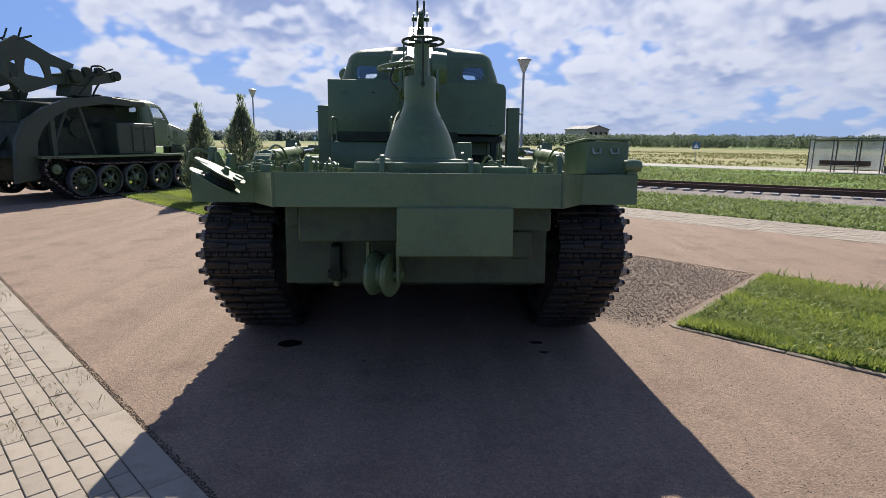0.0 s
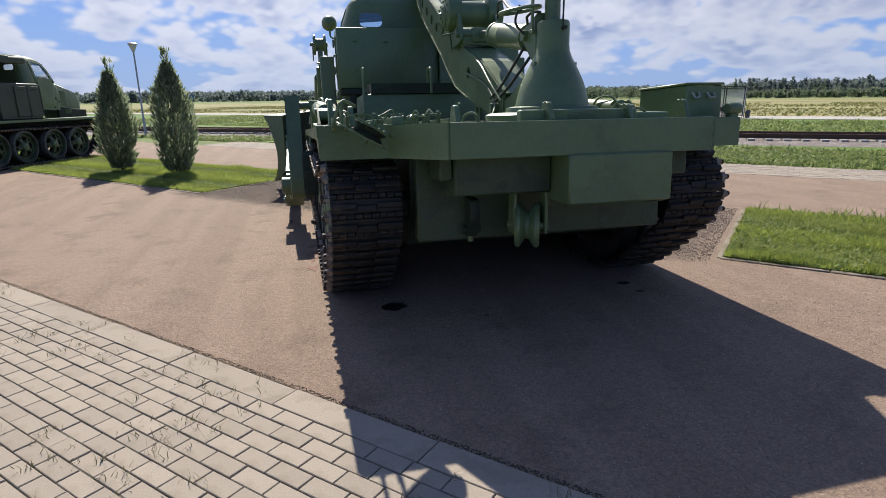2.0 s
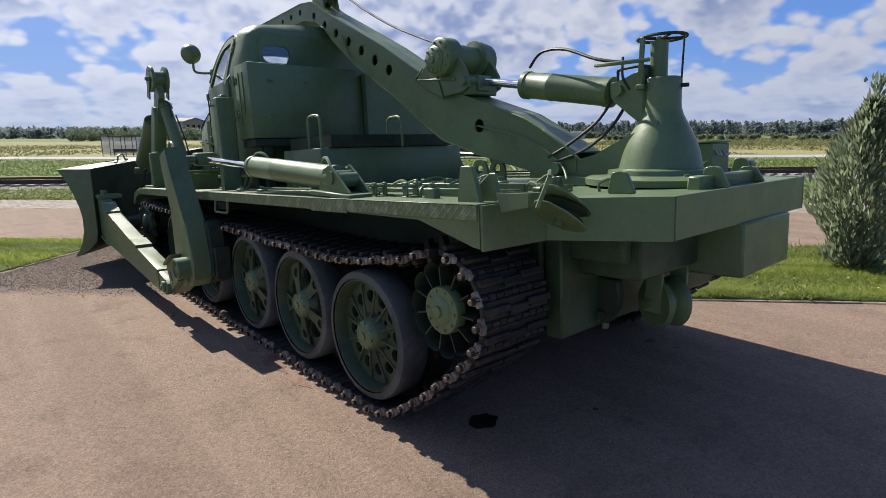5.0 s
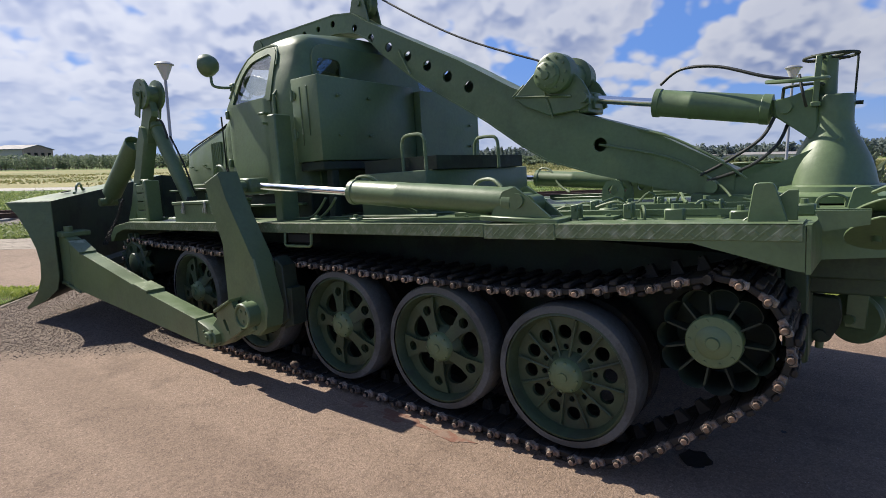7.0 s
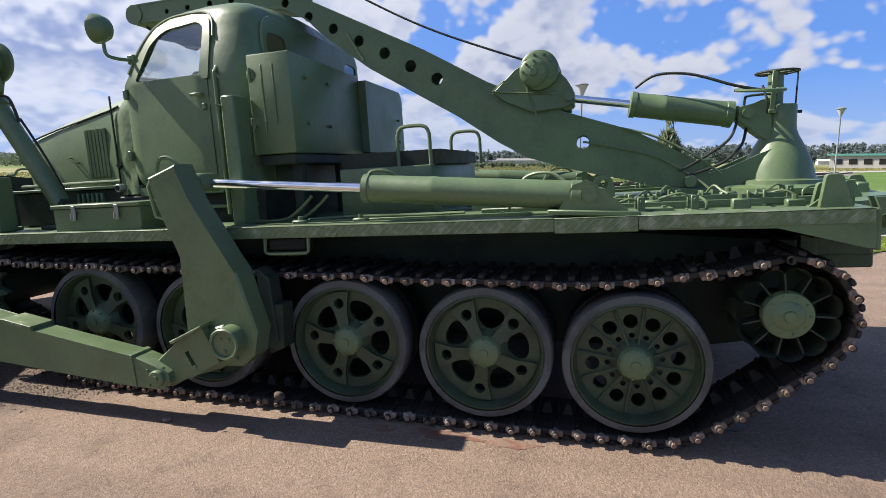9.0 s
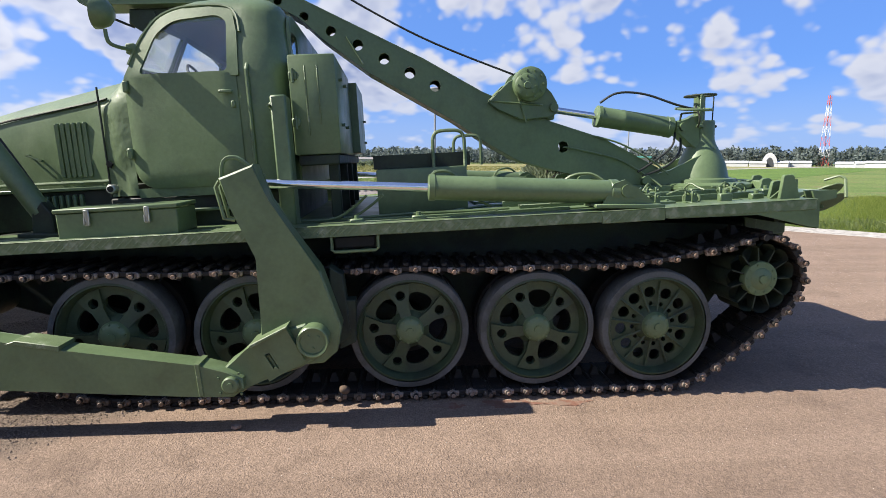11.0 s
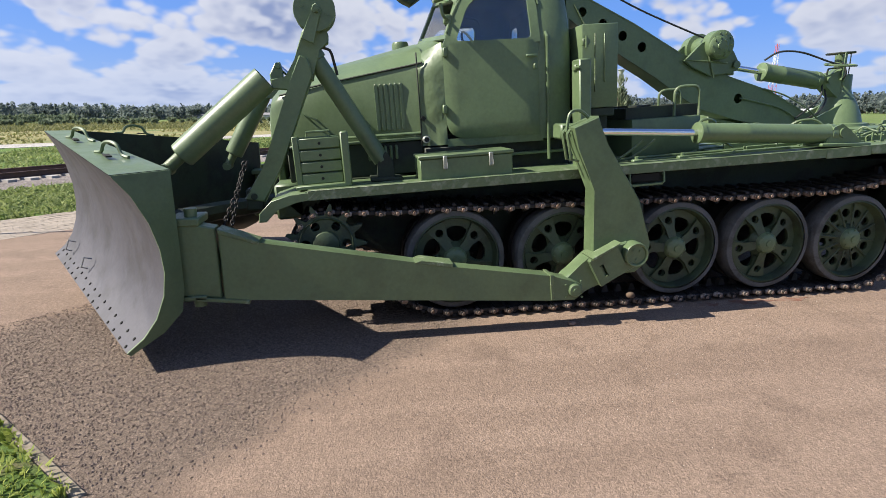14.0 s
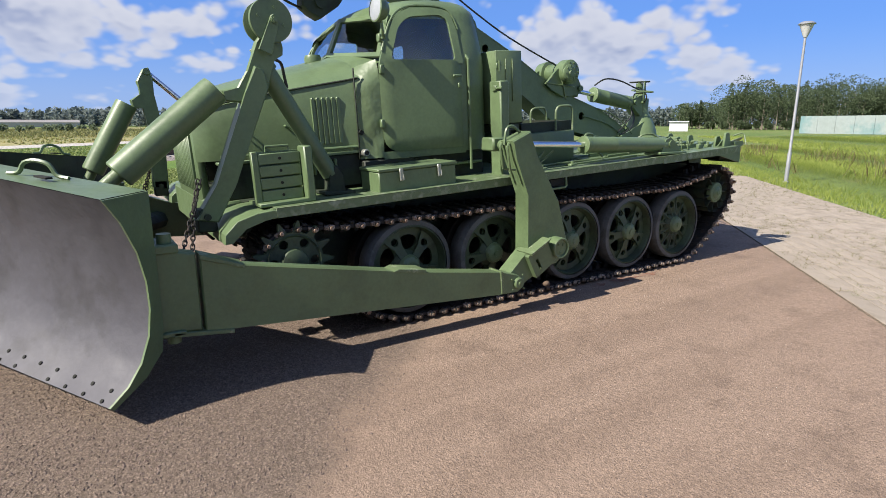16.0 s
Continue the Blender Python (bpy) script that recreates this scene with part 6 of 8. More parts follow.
def ram(name, a, c, split, rod_r, barrel_r, label):
    """A hydraulic ram from the rod end a to the foot c."""
    a, c = Vector(a), Vector(c)
    mid = a.lerp(c, split)
    d = (c - a).normalized()
    b = new_bm()
    h = (c - mid).length
    lathe(b, [(0, 0), (barrel_r * 0.9, 0), (barrel_r * 1.08, 0.006), (barrel_r * 1.08, 0.045), (barrel_r, 0.05), (barrel_r, h * 0.32), (barrel_r * 1.03, h * 0.33), (barrel_r * 1.03, h * 0.35), (barrel_r, h * 0.36), (barrel_r, h - 0.07), (barrel_r * 1.05, h - 0.065), (barrel_r * 1.05, h - 0.01), (barrel_r * 0.7, h), (0, h)], mid, d, 28)
    r_ = part(name, b, GREEN, tractor, label)
    b = new_bm()
    cyl(b, a, mid + d * 0.02, rod_r, seg=16)
    part("piston_rod", b, CHROME, r_, "shiny chromed piston rod")
    b = new_bm()
    cyl(b, c - d * 0.02, c + d * 0.10, barrel_r * 0.5, seg=14)
    side = d.cross(Vector((0, 0, 1))).normalized()
    cyl(b, c + d * 0.10 - side * 0.07, c + d * 0.10 + side * 0.07, 0.05, seg=16)
    part("clevis", b, GREEN, r_)
    return r_


ram("boom_ram", (0, -1.54, 2.262), (0.0, -2.80, 2.10), 0.375, 0.032, 0.098, "green hydraulic ram raising the boom")
for side in (-1, 1):
    ram("blade_arm_ram", (side * 1.5, 0.95, 1.592), (side * 1.5, -1.66, 1.535), 0.465, 0.032, 0.088, "long green hydraulic ram along the deck")
    b = new_bm()
    prism(b, [(-1.52, 1.45), (-1.60, 1.60), (-1.68, 1.63), (-1.76, 1.58), (-1.92, 1.46)], "x", side * 1.5 - 0.085, side * 1.5 - 0.065)
    prism(b, [(-1.52, 1.45), (-1.60, 1.60), (-1.68, 1.63), (-1.76, 1.58), (-1.92, 1.46)], "x", side * 1.5 + 0.065, side * 1.5 + 0.085)
    cyl(b, (side * 1.5 - 0.10, -1.70, 1.55), (side * 1.5 + 0.10, -1.70, 1.55), 0.045, seg=14)
    box(b, side * 1.5 - 0.12, side * 1.5 + 0.12, -1.98, -1.46, 1.425, 1.455, 0.006)
    part("ram_bracket", b, GREEN, tractor)
    b = new_bm()
    tube(b, curve([(side * 1.5, -0.28, 1.64), (side * 1.49, -0.33, 1.68), (side * 1.47, -0.45, 1.66), (side * 1.40, -0.6, 1.50), (side * 1.35, -0.75, 1.42)], 5), 0.013, 6)
    part("ram_hose", b, GREEN_WORN, tractor)
    b = new_bm()
    tube(b, curve([(side * 1.5, -1.55, 1.62), (side * 1.47, -1.45, 1.67), (side * 1.42, -1.30, 1.63), (side * 1.36, -1.2, 1.44)], 5), 0.012, 6)
    part("ram_hose", b, GREEN_WORN, tractor)
# hoses at the boom foot
for k, pts in enumerate(([(0.0, -2.05, 2.33), (-0.05, -2.2, 2.42), (-0.1, -2.45, 2.41), (-0.16, -2.75, 2.31), (-0.15, -2.95, 2.27)], [(-0.05, -2.82, 2.05), (-0.12, -2.75, 1.90), (-0.15, -2.55, 1.75), (-0.18, -2.4, 1.66)], [(0.0, -2.9, 2.02), (-0.1, -2.85, 1.86), (-0.16, -2.7, 1.72), (-0.18, -2.45, 1.62)], [(-0.17, -1.65, 1.895), (-0.18, -1.8, 1.87), (-0.17, -2.2, 1.78), (-0.18, -2.5, 1.62), (-0.25, -2.62, 1.52)], [(-0.17, -1.95, 2.0), (-0.2, -2.2, 1.93), (-0.22, -2.5, 1.78), (-0.2, -2.7, 1.64)], [(-0.16, -2.95, 2.30), (-0.2, -2.98, 2.18), (-0.14, -3.0, 2.10)])):
    b = new_bm()
    tube(b, curve(pts, 6), 0.011 if k < 3 else 0.009, 8)
    part("boom_hose", b, HOSE if k in (0, 1, 2, 5) else GREEN_WORN, tractor)

# -- blade arms, push beams, A-frames and blade, both sides
ARM = [(1.07, 1.635), (0.855, 1.724), (0.779, 1.495), (0.458, 1.046), (0.33, 0.665), (0.36, 0.50), (0.45, 0.42), (0.60, 0.41), (0.85, 0.50), (0.85, 1.133), (1.013, 1.471)]
BEAM = [(1.23, 0.455), (1.05, 0.41), (0.96, 0.36), (0.95, 0.29), (1.02, 0.235), (1.25, 0.245), (3.60, 0.405), (3.78, 0.42), (3.78, 0.93), (3.55, 0.838), (2.1, 0.584)]
# section of the blade at its outer end, square to the wing: x from the hinge line, y, z
FACE = [(-0.165, 4.300, 1.39), (-0.095, 4.222, 1.25), (-0.035, 4.155, 1.06), (0.012, 4.122, 0.87), (0.034, 4.118, 0.70), (0.030, 4.14, 0.53), (0.008, 4.20, 0.37), (-0.026, 4.285, 0.25), (-0.065, 4.395, 0.160)]
BACK = [(0.18, 4.045, 1.39), (0.18, 4.045, 1.2), (0.18, 4.045, 1.0), (0.18, 4.045, 0.85), (0.18, 4.045, 0.68), (0.178, 4.047, 0.52), (0.155, 4.07, 0.37), (0.07, 4.18, 0.25), (-0.058, 4.375, 0.140)]


def arm_bm():
    b = new_bm()
    prism(b, ARM, "x", -1.905, -1.72, 0.012)
    return b


def on_wing(q, t):
    """A place of the blade's section carried along one wing, from its outer end (0) to the prow (1)."""
    return Vector(((-2.20 + q[0]) * (1.0 - t), q[1] + 1.45 * t, q[2] + 0.23 * t))


def wing(rows, n):
    return [[on_wing(q, k / n) for q in rows] for k in range(n + 1)]


for side in (0, 1):
    M = MIRROR if side else Matrix.Identity(4)

    def bp(name, bm, material=GREEN, label="", parent=None):
        return part(name, bm, material, parent or tractor, label, M)

    arm = bp("blade_arm", arm_bm(), GREEN, "broad green steel lifting arm of the blade")
    b = new_bm()
    lathe(b, [(0, -0.100), (0.078, -0.100), (0.082, -0.115), (0.096, -0.118), (0.104, -0.108), (0.104, 0.0), (0.13, 0.0), (0.13, 0.03), (0, 0.03)], (-1.90, 0.505, 0.60), (1, 0, 0), 32)
    bolt_heads(b, [(-2.0, 0.505 + 0.045 * math.cos(t), 0.60 + 0.045 * math.sin(t)) for t in (0.9, 2.4, 4.7)], (-1, 0, 0), 0.013, 0.008)
    bp("pivot_pin", b, GREEN, "", arm)
    b = new_bm()
    tube(b, curve([(-1.80, 1.08, 1.60), (-1.80, 1.06, 1.74), (-1.80, 0.98, 1.765), (-1.80, 0.90, 1.71)], 4), 0.014, 6)
    tube(b, [(-1.86, 1.075, 1.62), (-1.86, 1.10, 1.58), (-1.86, 1.055, 1.38), (-1.86, 0.99, 1.37)], 0.012, 6)
    tube(b, [(-1.76, 1.075, 1.62), (-1.76, 1.10, 1.58), (-1.76, 1.055, 1.38), (-1.76, 0.99, 1.37)], 0.012, 6)
    bp("arm_hoop", b, GREEN, "", arm)
    b = new_bm()
    cyl(b, (-1.74, 0.96, 1.592), (-1.40, 0.96, 1.592), 0.045, seg=14)
    box(b, -1.60, -1.40, 0.88, 1.05, 1.53, 1.66, 0.015)
    bp("rod_eye", b, GREEN, "", arm)
    b = new_bm()
    prism(b, [(0.33, 0.98), (0.42, 1.04), (0.42, 0.45), (0.28, 0.55)], "x", -1.74, -1.60, 0.008)
    prism(b, [(0.25, 0.80), (0.36, 0.80), (0.36, 0.45), (0.25, 0.50)], "x", -1.72, -1.58, 0.006)
    bp("arm_bracket", b, GREEN_DARK, "", arm)
    # joint lug between arm and push beam
    b = new_bm()
    prism(b, [(0.60, 0.40), (0.47, 0.47), (0.56, 0.70), (0.88, 0.60), (0.94, 0.52), (1.06, 0.44), (1.14, 0.36), (1.10, 0.25), (0.98, 0.24), (0.85, 0.33)], "x", -1.93, -1.76, 0.012)
    lug = bp("joint_lug", b, GREEN)
    b = new_bm()  # square clamp with a slot, its upper edge turned out
    plate(b, [(0.675, 0.69), (0.885, 0.58), (0.905, 0.55), (0.79, 0.335), (0.56, 0.47)], [[(0.815, 0.515), (0.785, 0.53), (0.725, 0.425), (0.755, 0.41)]], "x", -1.985, -1.93)
    bp("clamp", b, GREEN, "", lug)
    b = new_bm()
    prism(b, [(0.665, 0.695), (0.66, 0.715), (0.90, 0.592), (0.89, 0.572)], "x", -2.02, -1.80, 0.004)
    bp("clamp_lip", b, GREEN_WORN, "", lug)
    b = new_bm()
    prism(b, [(0.805, 0.50), (0.79, 0.51), (0.74, 0.425), (0.755, 0.415)], "x", -1.962, -1.935, 0.003)
    cyl(b, (-1.99, 0.745, 0.42), (-1.95, 0.745, 0.42), 0.014, seg=8)
    bp("clamp_wedge", b, GREEN_WORN, "", lug)
    b = new_bm()
    prism(b, BEAM, "x", -1.99, -1.83, 0.01)
    beam = bp("push_beam", b, GREEN, "long tapered green push beam")
    for poly in ([(2.05, 0.57), (2.05, 0.605), (2.30, 0.645), (2.36, 0.625)], [(3.50, 0.825), (3.50, 0.85), (3.78, 0.955), (3.78, 0.92)], [(1.20, 0.25), (1.23, 0.25), (1.25, 0.47), (1.22, 0.465)], [(3.60, 0.405), (3.60, 0.375), (3.98, 0.42), (3.98, 0.45)]):
        b = new_bm()
        prism(b, poly, "x", -2.0, -1.82, 0.004)
        bp("beam_doubler", b, GREEN_WORN, "", beam)
    b = new_bm()
    cyl(b, (-2.02, 1.03, 0.325), (-1.80, 1.03, 0.325), 0.055, seg=20, chamfer=0.008)
    cyl(b, (-2.03, 1.03, 0.325), (-2.0, 1.03, 0.325), 0.02, seg=10)
    bolt_heads(b, [(-1.99, 1.03 + 0.09 * math.cos(t), 0.325 + 0.09 * math.sin(t)) for t in (0.5, 2.2, 3.9, 5.6)], (-1, 0, 0), 0.010, 0.012)
    bp("beam_pin", b, GREEN, "", beam)
    b = new_bm()
    prism(b, [(3.80, 0.43), (4.10, 0.46), (4.10, 1.03), (3.80, 0.96)], "x", -1.98, -1.84, 0.01)
    box(b, -2.0, -1.7, 3.9, 4.12, 0.98, 1.04, 0.01)
    box(b, -2.0, -1.7, 3.9, 4.12, 0.42, 0.46, 0.01)
    cyl(b, (-1.91, 3.97, 0.36), (-1.91, 3.97, 1.10), 0.045, seg=14)
    bp("blade_joint", b, GREEN)
    # inner frame from the beams to the prow
    b = new_bm()
    tube(b, [(-1.85, 3.6, 0.62), (-0.55, 4.35, 0.68), (0.0, 4.6, 0.7)], 0.11, 8)
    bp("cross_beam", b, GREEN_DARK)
    # A-frame: the left one carries the cable reel, the right one is a plain hooked post
    b = new_bm()
    if side:
        prism(b, [(3.60, 2.39), (3.66, 2.37), (3.73, 2.24), (3.69, 2.10), (3.81, 2.04), (3.79, 1.95), (3.68, 1.97), (3.66, 1.70), (3.68, 1.08), (3.52, 1.05), (3.51, 1.70), (3.57, 2.10), (3.57, 2.30)], "x", -1.375, -1.245, 0.012)
        af = bp("a_frame", b, GREEN, "green post with a hooked head and ram")
        b = new_bm()
        cyl(b, (-1.40, 3.625, 2.345), (-1.22, 3.625, 2.345), 0.035, seg=14)
        bp("frame_head", b, GREEN, "", af)
        a0, a1 = Vector((-1.27, 3.16, 1.915)), Vector((-1.20, 2.53, 1.36))
        b = new_bm()
        cyl(b, (-1.31, 3.62, 2.345), a0, 0.03, seg=14)
        bp("piston_rod", b, CHROME, "shiny chromed piston rod", af)
    else:
        prism(b, [(3.68, 1.08), (3.52, 1.05), (3.369, 1.334), (3.072, 2.059), (3.105, 2.19), (3.168, 2.215), (3.254, 2.01), (3.503, 1.335)], "x", -1.385, -1.235, 0.010)
        af = bp("a_frame", b, GREEN, "green A-frame stand with cable reel")
        b = new_bm()
        prism(b, [(3.138, 2.394), (3.06, 2.49), (2.965, 2.47), (2.955, 2.40), (2.932, 2.365), (2.937, 2.307), (3.02, 2.259), (3.07, 2.02), (3.28, 1.945), (3.40, 1.955), (3.41, 2.03), (3.28, 2.045), (3.20, 2.18)], "x", -1.345, -1.27, 0.010)
        bp("frame_head", b, GREEN, "", af)
        for x in (-1.432, -1.205):
            b = new_bm()
            prism(b, [(3.145, 2.33), (3.06, 2.52), (3.04, 2.575), (3.015, 2.59), (2.985, 2.57), (2.975, 2.53), (3.02, 2.40), (3.045, 2.29)], "x", x, x + 0.018, 0.005)
            bp("cheek_plate", b, GREEN, "", af)
        a0, a1 = Vector((-1.25, 3.07, 2.225)), Vector((-1.20, 2.535, 1.36))
    b = new_bm()
    cyl(b, a0, a1, 0.073, seg=22)
    lathe(b, [(0.072, 0), (0.088, 0.0), (0.088, 0.05), (0.072, 0.055)], a0, a1 - a0, 22)
    bp("strut", b, GREEN, "", af)
    b = new_bm()
    prism(b, [(2.42, 1.20), (2.58, 1.19), (2.57, 1.36), (2.50, 1.44), (2.44, 1.36)], "x", -1.27, -1.15, 0.008)
    box(b, -1.34, -1.08, 2.36, 2.64, 1.19, 1.22, 0.006)
    bp("strut_foot", b, GREEN_DARK, "", af)
    b = new_bm()
    box(b, -1.375, -1.245, 3.53, 3.67, 0.98, 1.16, 0.012)
    cyl(b, (-1.405, 3.60, 1.10), (-1.21, 3.60, 1.10), 0.026, seg=12)
    bp("frame_foot", b, GREEN_DARK, "", af)
    b = new_bm()
    tube(b, curve([(-1.27, 3.0, 2.28), (-1.25, 2.93, 2.26), (-1.23, 2.90, 2.16), (-1.22, 2.88, 2.07)], 4), 0.012, 6)
    tube(b, curve([(-1.16, 2.94, 2.1), (-1.13, 2.75, 1.78), (-1.14, 2.55, 1.45)], 4), 0.010, 6)
    if side:
        b.free()
    else:
        bp("brake_hose", b, HOSE, "", af)
    b = new_bm()
    lathe(b, [(0, -0.10), (0.158, -0.10), (0.162, -0.09), (0.162, -0.07), (0.10, -0.06), (0.10, 0.06), (0.162, 0.07), (0.162, 0.09), (0.158, 0.10), (0, 0.10)], (-1.31, 3.03, 2.545), (1, 0, 0), 36)
    cyl(b, (-1.455, 3.015, 2.545), (-1.18, 3.015, 2.545), 0.028, seg=14)
    cyl(b, (-1.465, 3.015, 2.545), (-1.44, 3.015, 2.545), 0.02, seg=6)
    bolt_heads(b, [(-1.41, 3.03 + 0.10 * math.cos(t), 2.545 + 0.10 * math.sin(t)) for t in (0.3, 1.87, 3.44, 5.0)], (-1, 0, 0), 0.014, 0.008)
    if not side:
        bp("cable_reel", b, GREEN, "green flanged cable reel", af)
    else:
        b.free()
    b = new_bm()
    c0, c1 = (Vector((-1.31, 3.845, 2.0)), Vector((-1.31, 4.245, 1.285))) if side else (Vector((-1.31, 3.455, 2.033)), Vector((-1.32, 4.145, 1.44)))
    h = (c1 - c0).length
    lathe(b, [(0, 0.07), (0.088, 0.07), (0.096, 0.0), (0.107, 0.0), (0.109, 0.02), (0.109, h - 0.01), (0.10, h), (0, h)], c0, c1 - c0, 30)
    bp("tilt_cylinder", b, GREEN, "thick green tilt cylinder of the blade")
    b = new_bm()
    e1 = c1 + (c1 - c0).normalized() * 0.17
    cyl(b, c1 - (c1 - c0).normalized() * 0.03, e1, 0.05, seg=16)
    cyl(b, e1 - Vector((0.1, 0, 0)), e1 + Vector((0.1, 0, 0)), 0.05, seg=14)
    bp("tilt_rod", b, GREEN_WORN)
    # blade wing
    b = new_bm()
    skin(b, wing(FACE, 24))
    face = bp("blade_face", b, BLADE_GREY, "scoured grey steel blade face", None)
    b = new_bm()
    skin(b, wing(BACK, 24))
    # GREEN_DARK puts the shade behind the blade into its colour
    wb = bp("blade_back", b, GREEN_DARK, "plain green back of the blade, shade in its colour")
    b = new_bm()
    rowsT = wing([FACE[0], BACK[0]], 24)
    for r in rowsT:
        for p in r:
            p.z += 0.004
    skin(b, rowsT)
    bp("blade_top", b, GREEN, "", wb)
    b = new_bm()
    skin(b, [[on_wing(f, -0.006), on_wing(k, -0.006), on_wing(k, 0.0), on_wing(f, 0.0)] for f, k in zip(FACE, BACK)], True)
    bmesh.ops.holes_fill(b, edges=b.edges[:])
    bmesh.ops.recalc_face_normals(b, faces=b.faces[:])
    bp("end_plate", b, GREEN, "", wb)
    for t in (0.31, 0.70):  # lifting loops on the top edge
        b = new_bm()
        c = Vector((-2.2 + 2.2 * t, 4.14 + 1.45 * t, 1.40 + 0.23 * t))
        w = Vector((0.60, 0.80, 0.08)) * 0.20
        tube(b, curve([c - w, c - w * 0.62 + Vector((0, 0, 0.012)), c - w * 0.40 + Vector((0, 0, 0.075)), c + Vector((0, 0, 0.095)), c + w * 0.40 + Vector((0, 0, 0.075)), c + w * 0.62 + Vector((0, 0, 0.012)), c + w], 3), 0.014, 6)
        bp("lifting_loop", b, GREEN, "", wb)
        b = new_bm()
        cc = c + Vector((-0.16, -0.03, -0.004))
        rr = [cc + Vector((0.86, 0.51, 0.08)) * a_ + Vector((-0.3, 0.6, 0)) * b_ + Vector((0, 0, 0.0)) for a_, b_ in ((-0.06, -0.03), (0.06, -0.03), (0.06, 0.03), (-0.06, 0.03))]
        lo = [b.verts.new(p) for p in rr]
        hi = [b.verts.new(p + Vector((0, 0, 0.012))) for p in rr]
        b.faces.new(hi)
        for k in range(4):
            b.faces.new((lo[k], lo[(k + 1) % 4], hi[(k + 1) % 4], hi[k]))
        bp("top_slot", b, DARK, "", wb)
    # cutting edge bolts: two rows of dark holes
    for row, zt in ((7, 0.35), (7, 0.85)):
        for k in range(16):
            t = 0.03 + 0.062 * k
            p = on_wing(Vector(FACE[7]).lerp(Vector(FACE[8]), zt), t)
            nd = Vector((-0.30, 0.55, 0.62)).normalized()
            if k % 5 == 4 and zt > 0.5:
                continue
            b = new_bm()
            cyl(b, p - nd * 0.004, p + nd * 0.006, 0.013, seg=8)
            bp("edge_bolt", b, DARK, "", face)
    for t in (0.62, 0.86):
        b = new_bm()
        c = on_wing(FACE[6], t) + Vector((-0.01, 0.04, 0))
        tube(b, [c, c + Vector((-0.03, 0.05, 0.02)), c + Vector((-0.02, 0.09, -0.07)), c + Vector((0.01, 0.05, -0.09))], 0.008, 6)
        bp("tie_ring", b, GALV, "", face)
    # safety chain in two strands from the A-frame to the beam
    for strand in range(2):
        way = curve([(-1.42, 3.63 + 0.02 * strand, 1.385), (-1.46, 3.69, 1.23), (-1.50, 3.715 + 0.025 * strand, 1.10), (-1.56, 3.745 + 0.05 * strand, 0.97), (-1.60, 3.765 + 0.065 * strand, 0.865)], 4)
        run = [(Vector(p), Vector(q)) for p, q in zip(way[:-1], way[1:])]
        for k, (p, q) in enumerate(run):
            b = new_bm()
            dn = (q - p).normalized()
            half = (q - p).length * 0.5 + 0.008
            ax = dn.cross(Vector((1, 0, 0) if (k + strand) % 2 else (0, 1, 0.3))).normalized()
            c = (p + q) / 2
            tube(b, [c + dn * half * math.cos(t) + ax * 0.014 * math.sin(t) for t in (2 * math.pi * i / 10 for i in range(10))], 0.0055, 5, True)
            bp("chain_link", b, TRACK, "", af)

# ---- the trench digger parked behind, on the same kind of chassis ----
trencher = thing("trench_digger", "green tracked trench digging machine, darkened as backlit, with raised digging wheel", "trench digger")
# The tractor's green made darker: the machine's backlit shade is in the colour
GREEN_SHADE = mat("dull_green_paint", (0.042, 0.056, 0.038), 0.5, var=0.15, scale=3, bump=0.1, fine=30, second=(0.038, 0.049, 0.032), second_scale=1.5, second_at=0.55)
KEEP = {"road_wheel", "idler_wheel", "drive_sprocket", "track_link", "hull", "cab_shell", "cab_back", "roof", "cab_door", "bonnet", "bonnet_seam", "louvre", "cowl_side", "cowl_top", "windscreen_frame", "front_fender", "grille_shell", "nose_plate", "engine_side", "door_surround", "rear_window_pane"}
for ob in list(tractor.children):
    if ob.name.split(".")[0] not in KEEP:
        continue
    if ob.name.split(".")[0] == "track_link" and ob.matrix_basis.translation.x < 0:
        continue
    c = same(ob, trencher, ob.matrix_basis.copy())
    for sub in ob.children:
        s = same(sub, c, sub.matrix_basis.copy())
        s.visible_shadow = sub.visible_shadow


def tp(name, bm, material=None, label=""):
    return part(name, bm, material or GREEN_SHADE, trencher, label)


b = new_bm()
prism(b, [(-1.6, -3.2), (1.6, -3.2), (1.6, 3.2), (1.02, 3.2), (1.02, 2.1), (-1.02, 2.1), (-1.02, 3.2), (-1.6, 3.2)], "z", 1.17, 1.235)
tp("deck", b, GREEN)
b = boxb(0.35, 1.45, -0.60, 0.85, 1.24, 2.20, 0.03)
tp("engine_cover", b, None, "green engine side boxes behind the cab")
for y0, y1 in ((-0.05, 0.36), (0.40, 0.82)):
    b = boxb(1.452, 1.475, y0, y1, 1.32, 2.12, 0.01)
    tp("cover_panel", b)
b = boxb(-1.3, 1.35, -1.2, 0.70, 2.72, 2.90, 0.04)
tp("upper_platform", b)
